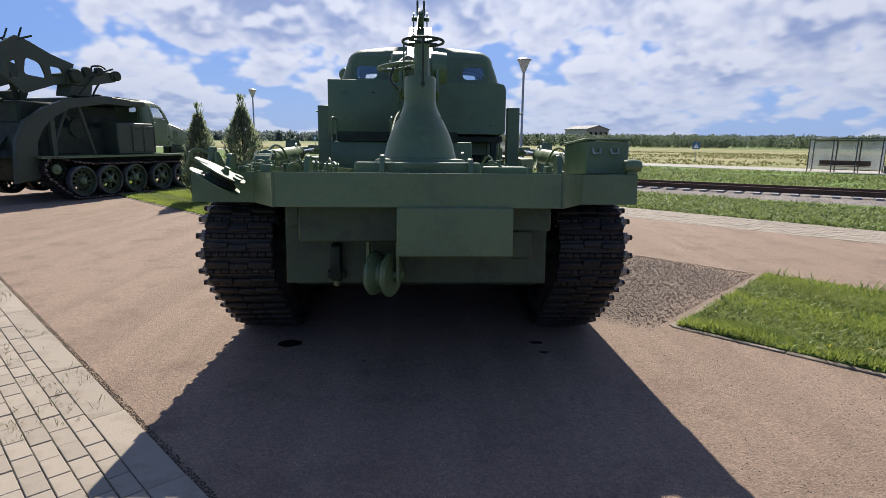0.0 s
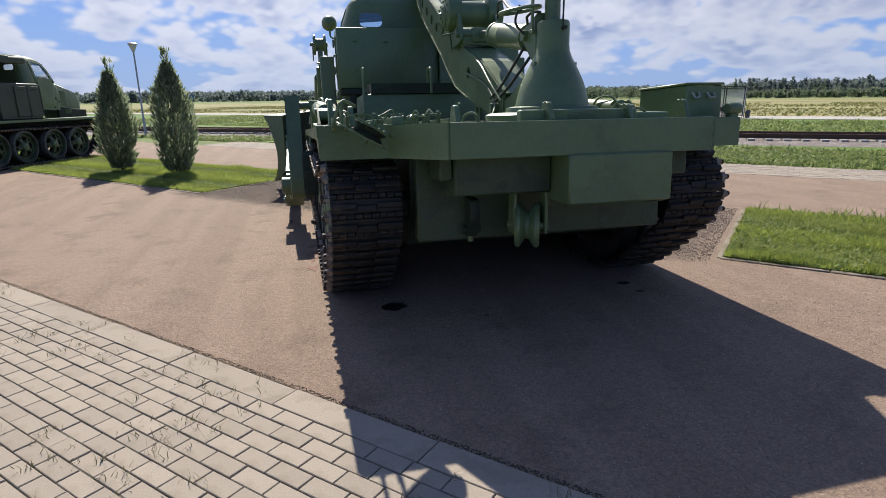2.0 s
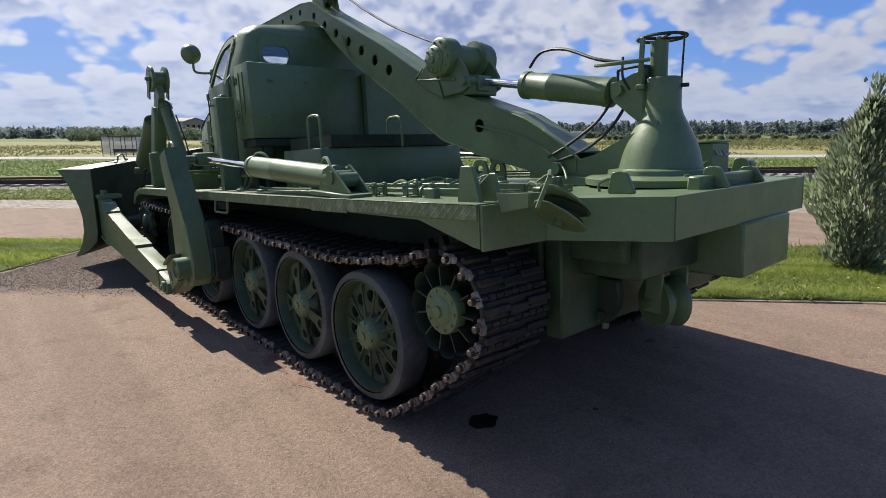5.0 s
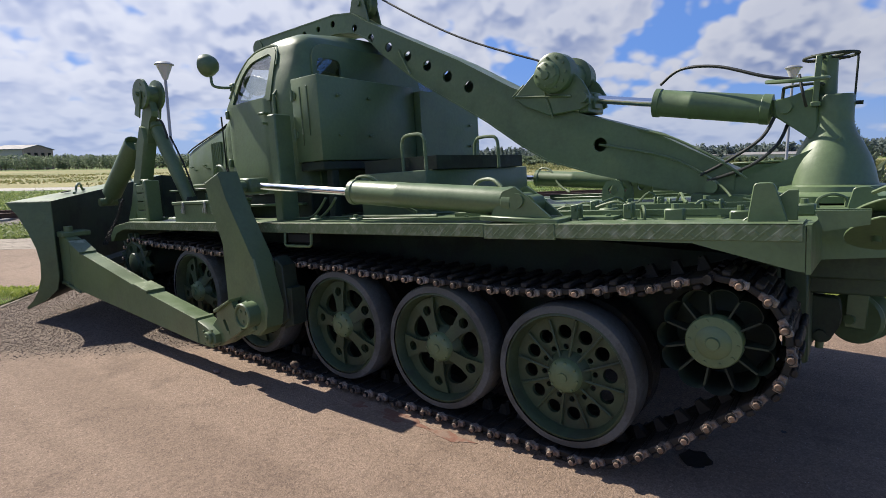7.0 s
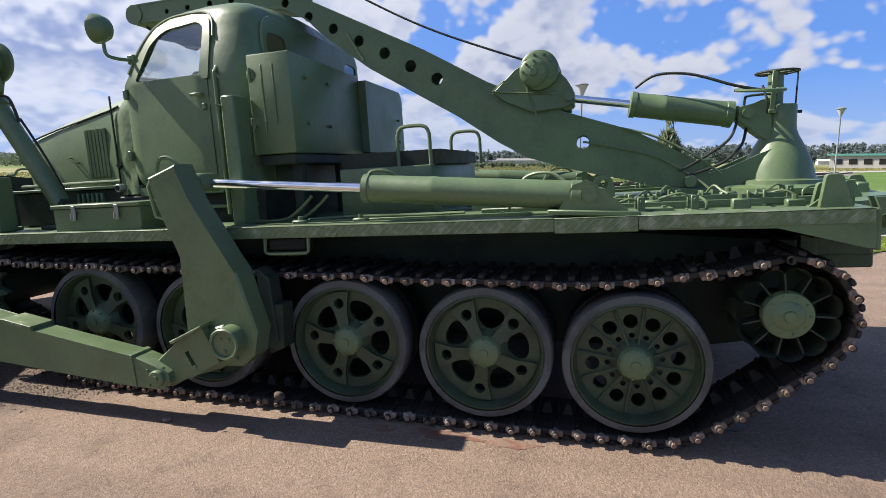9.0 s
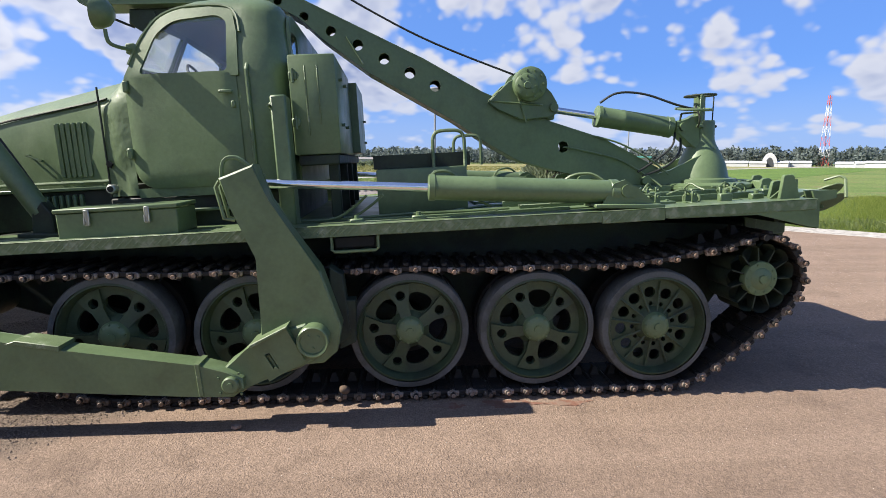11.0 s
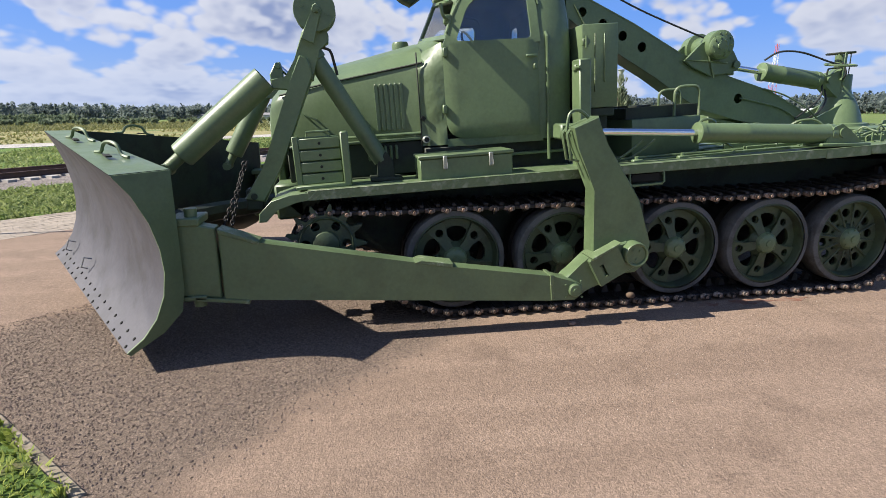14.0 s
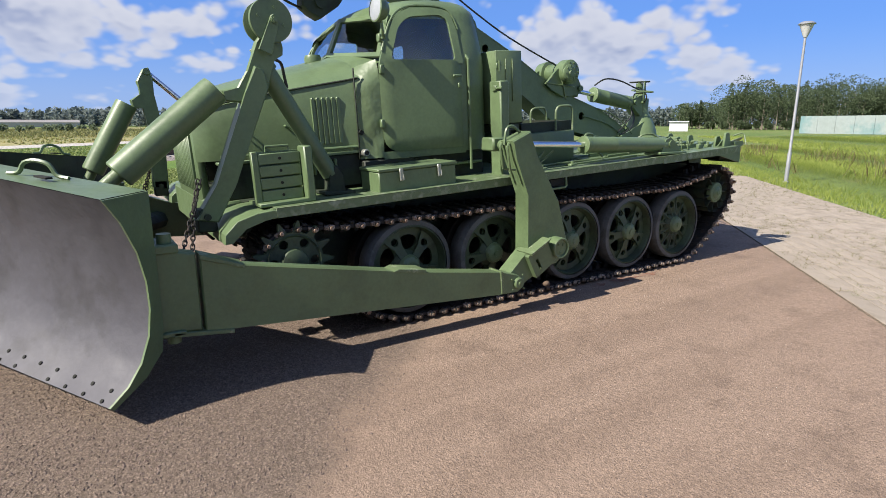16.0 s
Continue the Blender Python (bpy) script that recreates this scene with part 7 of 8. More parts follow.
for sx in (-1, 1):
    b = new_bm()  # arched rear frame
    arch = [(-3.75, 0.55), (-3.65, 1.6), (-3.35, 2.15), (-2.8, 2.5), (-2.1, 2.78), (-0.8, 2.95), (0.1, 2.90)]
    inner = [(-3.10, 0.65), (-3.1, 1.6), (-2.9, 1.95), (-2.6, 2.25), (-2.0, 2.55), (-0.8, 2.74), (0.1, 2.70)]
    prism(b, arch + inner[::-1], "x", sx * 1.30 - 0.07, sx * 1.30 + 0.07, 0.012)
    tp("arched_frame", b, None, "heavy arched green side frame")
    b = new_bm()
    tube(b, [(sx * 1.3, -1.75, 2.72), (sx * 1.3, -1.30, 1.2)], 0.05, 8)
    tp("diagonal_stay", b)
    b = new_bm()
    box(b, sx * 1.25 - 0.06, sx * 1.25 + 0.06, -2.62, -2.48, 1.2, 2.6, 0.01)
    tp("frame_post", b)
    b = new_bm()
    tube(b, [(sx * 1.1, -2.5, 1.3), (sx * 1.1, -1.9, 2.6)], 0.05, 8)
    tube(b, [(sx * 0.9, -2.0, 2.5), (sx * 0.9, -0.9, 1.5)], 0.045, 8)
    tp("lattice_stay", b)
b = new_bm()  # gearbox and chains inside the frame, shade-dark to fill its openings
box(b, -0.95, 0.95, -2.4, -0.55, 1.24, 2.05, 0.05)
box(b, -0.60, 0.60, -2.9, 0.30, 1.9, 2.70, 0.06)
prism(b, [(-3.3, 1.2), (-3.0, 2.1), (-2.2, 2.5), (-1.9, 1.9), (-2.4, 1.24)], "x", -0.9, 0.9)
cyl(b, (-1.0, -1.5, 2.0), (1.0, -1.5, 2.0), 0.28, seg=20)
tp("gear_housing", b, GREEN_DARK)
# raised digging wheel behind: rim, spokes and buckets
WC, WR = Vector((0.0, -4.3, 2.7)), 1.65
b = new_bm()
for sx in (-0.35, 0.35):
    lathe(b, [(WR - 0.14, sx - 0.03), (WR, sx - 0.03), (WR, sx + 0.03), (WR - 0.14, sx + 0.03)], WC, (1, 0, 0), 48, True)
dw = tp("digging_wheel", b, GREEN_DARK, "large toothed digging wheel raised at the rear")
for i in range(10):
    t = 2 * math.pi * i / 10
    b = new_bm()
    d = Vector((0, math.cos(t), math.sin(t)))
    s = Vector((0, -math.sin(t), math.cos(t)))
    c = WC + d * (WR - 0.02)
    pts = [c - s * 0.2, c + s * 0.25, c + s * 0.30 + d * 0.28, c - s * 0.1 + d * 0.12]
    lo = [b.verts.new(p + Vector((-0.42, 0, 0))) for p in pts]
    hi = [b.verts.new(p + Vector((0.42, 0, 0))) for p in pts]
    b.faces.new(lo)
    b.faces.new(hi[::-1])
    for k in range(4):
        b.faces.new((lo[k], lo[(k + 1) % 4], hi[(k + 1) % 4], hi[k]))
    for x in (-0.3, 0, 0.3):
        cyl(b, c + s * 0.28 + d * 0.26 + Vector((x, 0, 0)), c + s * 0.40 + d * 0.36 + Vector((x, 0, 0)), 0.035, 0.01, seg=6)
    part("bucket", b, GREEN_DARK, dw)
    if i % 2 == 0:
        b = new_bm()
        tube(b, [WC, WC + d * (WR - 0.05)], 0.06, 8)
        part("spoke", b, GREEN_DARK, dw)
b = new_bm()  # curved guard with windows over the wheel's front
outer = [(-3.5, 3.30), (-3.45, 4.05), (-3.05, 4.30), (-2.7, 4.20), (-2.1, 3.95), (-1.45, 3.78), (-1.62, 3.32), (-2.4, 3.05), (-3.0, 2.85)]
plate(b, outer, [round_poly([(-2.95, 3.35), (-2.85, 3.80), (-2.45, 3.70), (-2.30, 3.30)], 0.12, 3), round_poly([(-2.15, 3.35), (-2.2, 3.65), (-1.85, 3.62), (-1.75, 3.38)], 0.08, 3), round_poly([(-3.35, 3.2), (-3.3, 3.6), (-3.1, 3.7), (-3.1, 3.25)], 0.06, 3)], "x", 0.95, 1.02)
tp("wheel_guard", b, None, "curved green guard plate with openings")
b = new_bm()
plate(b, outer, [round_poly([(-2.95, 3.35), (-2.85, 3.80), (-2.45, 3.70), (-2.30, 3.30)], 0.12, 3)], "x", -1.02, -0.95)
tp("wheel_guard", b)
b = new_bm()
for k in range(5):
    tube(b, [(1.0 - 0.5 * k, -2.95, 4.28), (1.0 - 0.5 * k, -2.85, 4.52)], 0.025, 6)
    tube(b, [(1.0 - 0.5 * k, -3.0, 4.2), (1.0 - 0.5 * k, -2.6, 4.35)], 0.03, 6)
tp("guard_teeth", b, GREEN_DARK)
b = new_bm()  # discharge chute pointing forward over the roof
prism(b, [(-1.75, 3.20), (-1.75, 3.50), (-1.2, 3.62), (-0.12, 3.72), (-0.12, 3.42), (-1.1, 3.22)], "x", 0.45, 1.1, 0.02)
prism(b, [(-1.7, 2.9), (-1.6, 3.3), (-0.9, 3.3), (-1.0, 2.9)], "x", 0.5, 1.05, 0.02)
cyl(b, (0.4, -0.2, 3.6), (1.15, -0.2, 3.6), 0.12, seg=16)
tp("discharge_chute", b, None, "green discharge chute above the roof")
for k, (y, z, r) in enumerate(((-1.55, 3.45, 0.20), (-1.15, 3.60, 0.15), (-0.75, 3.66, 0.12), (-0.12, 3.60, 0.15))):
    b = new_bm()
    cyl(b, (1.05, y, z), (1.22 - 0.03 * (k % 2), y, z), r, seg=14, chamfer=0.02)
    tp("chute_roller", b, GREEN_DARK)
b = new_bm()
for pts in ([(1.18, -1.7, 3.30), (1.20, -1.1, 3.50), (1.20, -0.3, 3.78)], [(1.16, -1.5, 2.95), (1.18, -1.2, 3.25), (1.16, -0.9, 3.55)], [(0.55, -0.45, 3.74), (0.55, -0.42, 3.86), (0.75, -0.30, 3.88), (0.80, -0.18, 3.80)], [(1.0, -0.95, 2.9), (1.05, -0.80, 3.2), (1.05, -0.60, 3.42)]):
    tube(b, curve(pts, 4), 0.028, 6)
tp("chute_pipe", b, GREEN_DARK)
for y0, y1, z0, z1 in ((0.36, 0.40, 1.30, 2.14), (0.83, 0.87, 1.30, 2.14)):
    b = boxb(1.45, 1.468, y0, y1, z0, z1, 0.004)
    tp("cover_strip", b, GREEN_DARK)
for y in (0.16, 0.60):
    b = boxb(1.475, 1.492, y - 0.08, y + 0.08, 2.02, 2.05, 0.004)
    tp("cover_handle", b, GREEN_DARK)
b = new_bm()
for k in range(6):
    box(b, 0.2 + 0.12 * (k % 3), 0.5 + 0.15 * (k % 4), -1.1 + 0.28 * k, -0.95 + 0.28 * k, 2.88, 2.97 + 0.03 * (k % 3), 0.02)
tp("roof_gear", b, GREEN_DARK)
trencher.matrix_basis = Matrix.Translation((-10.42, 11.35, 0)) @ Euler((0, 0, -math.atan2(0.31, 0.95))).to_matrix().to_4x4()

# ---- oil spots under the tractor ----
OIL = mat("black_oil_stain", (0.012, 0.011, 0.010), 0.45, var=0.2, bump=0.1)
for k, (x, y, rx, ry) in enumerate(((-1.095, -2.66, 0.10, 0.085), (1.04, -2.65, 0.06, 0.035), (1.06, -2.88, 0.035, 0.025), (-0.42, -3.05, 0.02, 0.015))):
    b = new_bm()
    r = random.Random(40 + k)
    prism(b, [(x + rx * (1 + 0.2 * r.uniform(-1, 1)) * math.cos(t), y + ry * (1 + 0.2 * r.uniform(-1, 1)) * math.sin(t)) for t in (2 * math.pi * i / 18 for i in range(18))], "z", 0.001, 0.004)
    tagged(new("oil_stain", finish("oil_stain", b, OIL, 0)), "black oil spot on the asphalt", "stain", "oil spots")
b = new_bm()
bmesh.ops.create_icosphere(b, subdivisions=2, radius=0.036)
for v in b.verts:
    v.co *= 1 + 0.5 * noise.noise(v.co * 22)
b.transform(Matrix.Translation((-1.66, 0.34, 0.13)) @ Matrix.Diagonal((1, 1.15, 0.9, 1)))
stone_b = new_bm()
bmesh.ops.create_icosphere(stone_b, subdivisions=1, radius=0.03, matrix=Matrix.Translation((-1.956, 1.022, 0.02)) @ Matrix.Diagonal((1, 1.3, 0.75, 1)))
tagged(new("stone", finish("stone", stone_b, GRAVEL)), "small dark stone on the asphalt", "stone")
part("chock_stone", b, WOOD_BLOCK, tractor, "brown stone wedged between wheel and track")

# rust washed off the track on to the asphalt
RUST_WASH = mat("rust_washed_asphalt", (0.17, 0.082, 0.055), 0.9, var=0.3, scale=9, bump=0.3, fine=70, second=(0.20, 0.135, 0.10), second_scale=7, second_at=0.5)
for k, (x, y, rx, ry) in enumerate(((-1.70, -0.86, 0.07, 0.20), (-1.72, -1.28, 0.05, 0.16), (-1.71, -0.42, 0.04, 0.10))):
    b = new_bm()
    r = random.Random(60 + k)
    prism(b, [(x + rx * (1 + 0.45 * r.uniform(-1, 1)) * math.cos(t), y + ry * (1 + 0.45 * r.uniform(-1, 1)) * math.sin(t)) for t in (2 * math.pi * i / 22 for i in range(22))], "z", 0.001, 0.003)
    tagged(new("rust_stain", finish("rust_stain", b, RUST_WASH, 0)), "reddish rust stain on the asphalt beside the track", "stain", "rust stains")

# ---- lamp posts ----


def lamp_post(x, y, h):
    e = thing("street_lamp", "slim grey lamp post with a frosted conical bowl", "street lamp", "path lamps")
    b = new_bm()
    lathe(b, [(0, 0), (0.10, 0), (0.10, 0.02), (0.06, 0.03), (0.058, 0.9), (0.042, 0.95), (0.036, h - 0.45), (0, h - 0.45)], (0, 0, 0), (0, 0, 1), 14)
    part("pole", b, GALV, e)
    b = new_bm()
    lathe(b, [(0.0, 0), (0.05, 0), (0.075, 0.05), (0.10, 0.12), (0.19, 0.34), (0.20, 0.36)], (0, 0, h - 0.46), (0, 0, 1), 20)
    part("bowl", b, LAMP_GLASS, e, "frosted white bowl")
    b = new_bm()
    lathe(b, [(0.20, 0.36), (0.235, 0.365), (0.235, 0.385), (0.15, 0.44), (0, 0.46)], (0, 0, h - 0.46), (0, 0, 1), 20)
    part("cap", b, GALV, e)
    e.matrix_basis = Matrix.Translation((x, y, 0))


for x, y, h in ((-9.2, 24.3, 4.45), (3.27, 11.24, 4.40), (15.6, -1.55, 4.45), (2.95, -14.2, 4.75), (28.0, -14.3, 4.45)):
    lamp_post(x, y, h)

# ---- young conifers on the lawns ----


def spray_mesh(name, pts, dirs, length, width, material, seed):
    """Many flat leaf sprays as one mesh."""
    r = np.random.RandomState(seed)
    P, D = np.asarray(pts, float), np.asarray(dirs, float)
    k = len(P)
    D /= np.linalg.norm(D, axis=1)[:, None]
    s = np.cross(D, r.normal(0, 1, (k, 3)))
    s /= np.linalg.norm(s, axis=1)[:, None]
    L = (length * r.uniform(0.6, 1.4, k))[:, None]
    W = (width * r.uniform(0.6, 1.4, k))[:, None]
    V = np.stack([P - s * W * 0.25, P + D * L * 0.45 - s * W, P + D * L, P + D * L * 0.45 + s * W], 1).reshape(-1, 3)
    me = bpy.data.meshes.new(name)
    i = np.arange(k) * 4
    me.from_pydata(V.tolist(), [], np.stack([i, i + 1, i + 2, i + 3], 1).tolist())
    me.materials.append(material)
    return me


def conifer(x, y, h, w, seed):
    e = thing("conifer", "young columnar thuja with a loose pointed top", "conifer", "lawn conifers")
    r = np.random.RandomState(seed)
    b = new_bm()
    tube(b, [(0, 0, 0), (0.01, 0.01, h * 0.4), (0, 0.0, h * 0.85)], 0.03, 8)
    for k in range(26):
        z = h * r.uniform(0.08, 0.75)
        a = r.uniform(0, 2 * math.pi)
        q = w * 0.40 * (0.3 + 0.7 * math.sin(math.pi * min(1, z / h * 1.1)))
        tube(b, [(0, 0, z), (q * 0.6 * math.cos(a), q * 0.6 * math.sin(a), z + 0.18), (q * math.cos(a), q * math.sin(a), z + 0.45)], 0.009, 5)
    part("trunk", b, BARK, e)
    pts, dirs = [], []
    lobes = [(r.uniform(0, 2 * math.pi), r.uniform(0.05, 0.85), r.uniform(0.55, 1.4)) for _ in range(60)]
    while len(pts) < 5600:
        f = r.uniform(0.0, 1.0) ** 1.1
        z = h * (0.02 + 0.98 * f)
        rad = w / 2 * math.sin(math.pi * (0.14 + 0.84 * f)) ** 0.75 * (1.0 if f < 0.7 else 1.0 - 0.35 * (f - 0.7) / 0.3)
        a = r.uniform(0, 2 * math.pi)
        bulge = 1.0
        for la, lf, ls in lobes:
            da = (a - la + math.pi) % (2 * math.pi) - math.pi
            g = math.exp(-(da / 0.35) ** 2 - ((f - lf) / 0.06) ** 2)
            bulge += (ls - 1) * g
        q = rad * bulge * r.uniform(0.30, 1.0) ** 0.7 * r.uniform(0.9, 1.2)
        pts.append((q * math.cos(a), q * math.sin(a), z))
        dirs.append((0.55 * math.cos(a) + r.normal(0, 0.25), 0.55 * math.sin(a) + r.normal(0, 0.25), 1.0))
    for k in range(110):  # leader shoots
        z = h * r.uniform(0.88, 1.14)
        pts.append((r.normal(0, 0.045), r.normal(0, 0.045), z))
        dirs.append((r.normal(0, 0.2), r.normal(0, 0.2), 1))
    o = new("crown", spray_mesh("crown", pts, dirs, 0.13, 0.019, THUJA, seed))
    o.parent = e
    e.matrix_basis = Matrix.Translation((x, y, 0.02))


conifer(-6.08, 8.52, 2.27, 0.80, 3)
conifer(-4.55, 7.39, 2.42, 0.86, 4)
conifer(5.65, -3.10, 2.15, 0.98, 5)

# ---- railway ----
RAIL_STEEL = mat("rusty_rail", (0.10, 0.06, 0.045), 0.6, metal=0.5, var=0.2, bump=0.2)
SLEEPER = mat("grey_sleeper", (0.30, 0.28, 0.26), 0.9, var=0.2, bump=0.3, per_object=0.15)
ra, rb = Vector(at(17 - 0.2 * 60, -60)), Vector(at(17 + 0.2 * 80, 80))
rd = (rb - ra).normalized()
rn = Vector((-rd.y, rd.x, 0))
track_bed = thing("railway", "railway track on low ballast", "railway", "", "structure")
b = new_bm()
rows = []
for u in np.linspace(0, (rb - ra).length, 30):
    c = ra + rd * u
    rows.append([c + rn * o_ + Vector((0, 0, z)) for o_, z in ((-1.9, -0.02), (-1.3, 0.10), (1.3, 0.10), (1.9, -0.02))])
skin(b, rows)
part("ballast", b, BALLAST, track_bed)
for o_ in (-0.76, 0.76):
    b = new_bm()
    rows = []
    for u in (0, (rb - ra).length):
        c = ra + rd * u + rn * o_
        rows.append([c + rn * x + Vector((0, 0, z)) for x, z in ((-0.06, 0.16), (-0.012, 0.19), (-0.012, 0.28), (-0.035, 0.29), (-0.035, 0.32), (0.035, 0.32), (0.035, 0.29), (0.012, 0.28), (0.012, 0.19), (0.06, 0.16))])
    skin(b, rows, True)
    part("rail", b, RAIL_STEEL, track_bed)
sl = finish("sleeper", box(new_bm(), -1.25, 1.25, -0.11, 0.11, 0.02, 0.165, 0.01), SLEEPER)
for k in range(150):
    c = ra + rd * (20 + 0.55 * k)
    o = new("sleeper", sl)
    o.parent = track_bed
    o.matrix_basis = Matrix.Translation(c) @ Euler((0, 0, math.atan2(rn.y, rn.x))).to_matrix().to_4x4()

# ---- bus shelter ----
STEEL_GREY = mat("dark_grey_steel", (0.07, 0.075, 0.08), 0.5, metal=0.3, var=0.1, bump=0.05)
FROST = mat("dusty_shelter_glass", (0.55, 0.58, 0.60), 0.3, var=0.1, bump=0, transmission=0.0)
FROST.node_tree.nodes["Principled BSDF"].inputs["Alpha"].default_value = 0.45
shelter = thing("bus_shelter", "glazed steel bus shelter with a bench", "bus shelter", "bus shelters")
for x in (-2.2, -0.7, 0.75, 2.2):
    for y in (-0.7, 0.7):
        b = boxb(x - 0.035, x + 0.035, y - 0.035, y + 0.035, 0, 2.4, 0.006)
        part("post", b, STEEL_GREY, shelter)
b = boxb(-2.3, 2.3, -0.8, 0.85, 2.4, 2.47, 0.01)
part("roof", b, STEEL_GREY, shelter)
for z in (0.14, 2.3):
    b = boxb(-2.2, 2.2, 0.68, 0.72, z, z + 0.05, 0.005)
    part("rail", b, STEEL_GREY, shelter)
for x0, x1 in ((-2.16, -0.74), (-0.66, 0.71), (0.79, 2.16)):
    b = boxb(x0, x1, 0.695, 0.705, 0.2, 2.28, 0)
    o = part("pane", b, FROST, shelter)
    o.visible_shadow = False
for sx in (-2.2, 2.2):
    b = boxb(sx - 0.004, sx + 0.004, -0.66, 0.66, 0.2, 2.28, 0)
    o = part("end_pane", b, FROST, shelter)
    o.visible_shadow = False
b = boxb(-1.7, 1.5, 0.15, 0.5, 0.42, 0.47, 0.01)
bench = part("bench", b, WOOD_BLOCK, shelter, "wooden bench")
b = boxb(-1.7, 1.5, 0.5, 0.54, 0.5, 0.85, 0.01)
part("bench_back", b, WOOD_BLOCK, bench)
b = boxb(2.3, 2.65, 0.4, 0.75, 0, 0.6, 0.03)
part("litter_bin", b, STEEL_GREY, shelter)
shelter.matrix_basis = Matrix.Translation((28.1, 29.2, 0.0)) @ Euler((0, 0, math.atan2(GS.y, GS.x))).to_matrix().to_4x4() @ Matrix.Scale(0.9, 4)

copy_thing(shelter, Matrix.Translation((9.6, 57.4, 0.0)) @ Euler((0, 0, math.atan2(GS.y, GS.x))).to_matrix().to_4x4() @ Matrix.Scale(0.9, 4))

# ---- small road sign ----
SIGN_BLUE = mat("blue_sign_face", (0.05, 0.12, 0.22), 0.4, var=0.05, bump=0)
SIGN_WHITE = mat("white_sign_face", (0.75, 0.75, 0.72), 0.4, var=0.05, bump=0)


def sign(x, y, h):
    e = thing("road_sign", "square blue crossing sign on a thin post", "road sign", "far signs")
    b = new_bm()
    cyl(b, (0, 0, 0), (0, 0, h), 0.035, seg=10)
    part("post", b, GALV, e)
    b = boxb(-0.4, 0.4, -0.02, 0.0, h - 0.85, h - 0.05, 0.01)
    part("panel", b, SIGN_BLUE, e)
    b = new_bm()
    prism(b, [(-0.28, h - 0.72), (0.28, h - 0.72), (0.0, h - 0.18)], "y", -0.028, -0.021)
    part("triangle", b, SIGN_WHITE, e)
    e.matrix_basis = Matrix.Translation((x, y, 0)) @ Euler((0, 0, radians(-25))).to_matrix().to_4x4() @ Matrix.Scale(0.75, 4)


sign(24.0, 41.5, 2.6)
sign(-13.0, 62.0, 3.2)

# ---- far buildings ----
BRICKRED = mat("far_brick", (0.37, 0.27, 0.22), 0.9, var=0.15, scale=0.6, bump=0.1, fine=4)
PLASTER = mat("far_grey_plaster", (0.42, 0.40, 0.38), 0.9, var=0.12, scale=0.4, bump=0.1, fine=3)
ROOFING = mat("far_grey_roof", (0.22, 0.21, 0.21), 0.8, var=0.1, scale=0.5, bump=0.1, fine=3)
WHITE_SHEET = mat("white_tent_sheet", (0.48, 0.49, 0.50), 0.7, var=0.06, scale=0.5, bump=0.05, fine=3)
TEAL_SHEET = mat("pale_teal_hoarding", (0.13, 0.22, 0.23), 0.6, var=0.12, scale=0.2, bump=0.05, fine=2, second=(0.24, 0.28, 0.28), second_scale=0.12, second_at=0.5)

hall = thing("brick_hall", "two storey brick hall with a low gable roof", "building")
b = new_bm()
prism(b, [(-6, 0), (6, 0), (6, 6.6), (0, 8.0), (-6, 6.6)], "y", 0.0, 0.4)
part("gable_wall", b, BRICKRED, hall)
b = boxb(-6, 6, 0.4, 13, 0, 6.6, 0)
part("side_wall", b, PLASTER, hall)
b = new_bm()
prism(b, [(-6.5, 6.55), (0, 8.05), (6.5, 6.55), (6.5, 6.85), (0, 8.4), (-6.5, 6.85)], "y", -0.3, 13.3)
part("roof", b, ROOFING, hall)
for i in range(4):
    for j in range(2):
        b = boxb(-4.6 + 2.8 * i, -3.4 + 2.8 * i, -0.12, -0.02, 1.6 + 2.6 * j, 3.0 + 2.6 * j, 0)
        part("window", b, DARK, hall)
hall.matrix_basis = Matrix.Translation((115, 362, 0)) @ Euler((0, 0, radians(28))).to_matrix().to_4x4() @ Matrix.Scale(1.6, 4)


def polar(x, y, yaw, d):
    """A place at a distance in a direction (degrees to the left from +y)."""
    return x - d * math.sin(radians(yaw)), y + d * math.cos(radians(yaw))


def low_shed(x, y, rz, w, d, h, material, label, rise=0.8):
    e = thing("low_shed", label, "shed", "far sheds")
    b = boxb(-w / 2, w / 2, -d / 2, d / 2, 0, h, 0)
    part("wall", b, material, e)
    b = new_bm()
    prism(b, [(-d / 2 - 0.3, h - 0.02), (0, h + rise), (d / 2 + 0.3, h - 0.02), (d / 2 + 0.3, h + 0.1), (0, h + rise + 0.15), (-d / 2 - 0.3, h + 0.1)], "x", -w / 2 - 0.2, w / 2 + 0.2)
    part("roof", b, WHITE_SHEET if material is WHITE_SHEET else ROOFING, e)
    e.matrix_basis = Matrix.Translation((x, y, 0)) @ Euler((0, 0, radians(rz))).to_matrix().to_4x4()


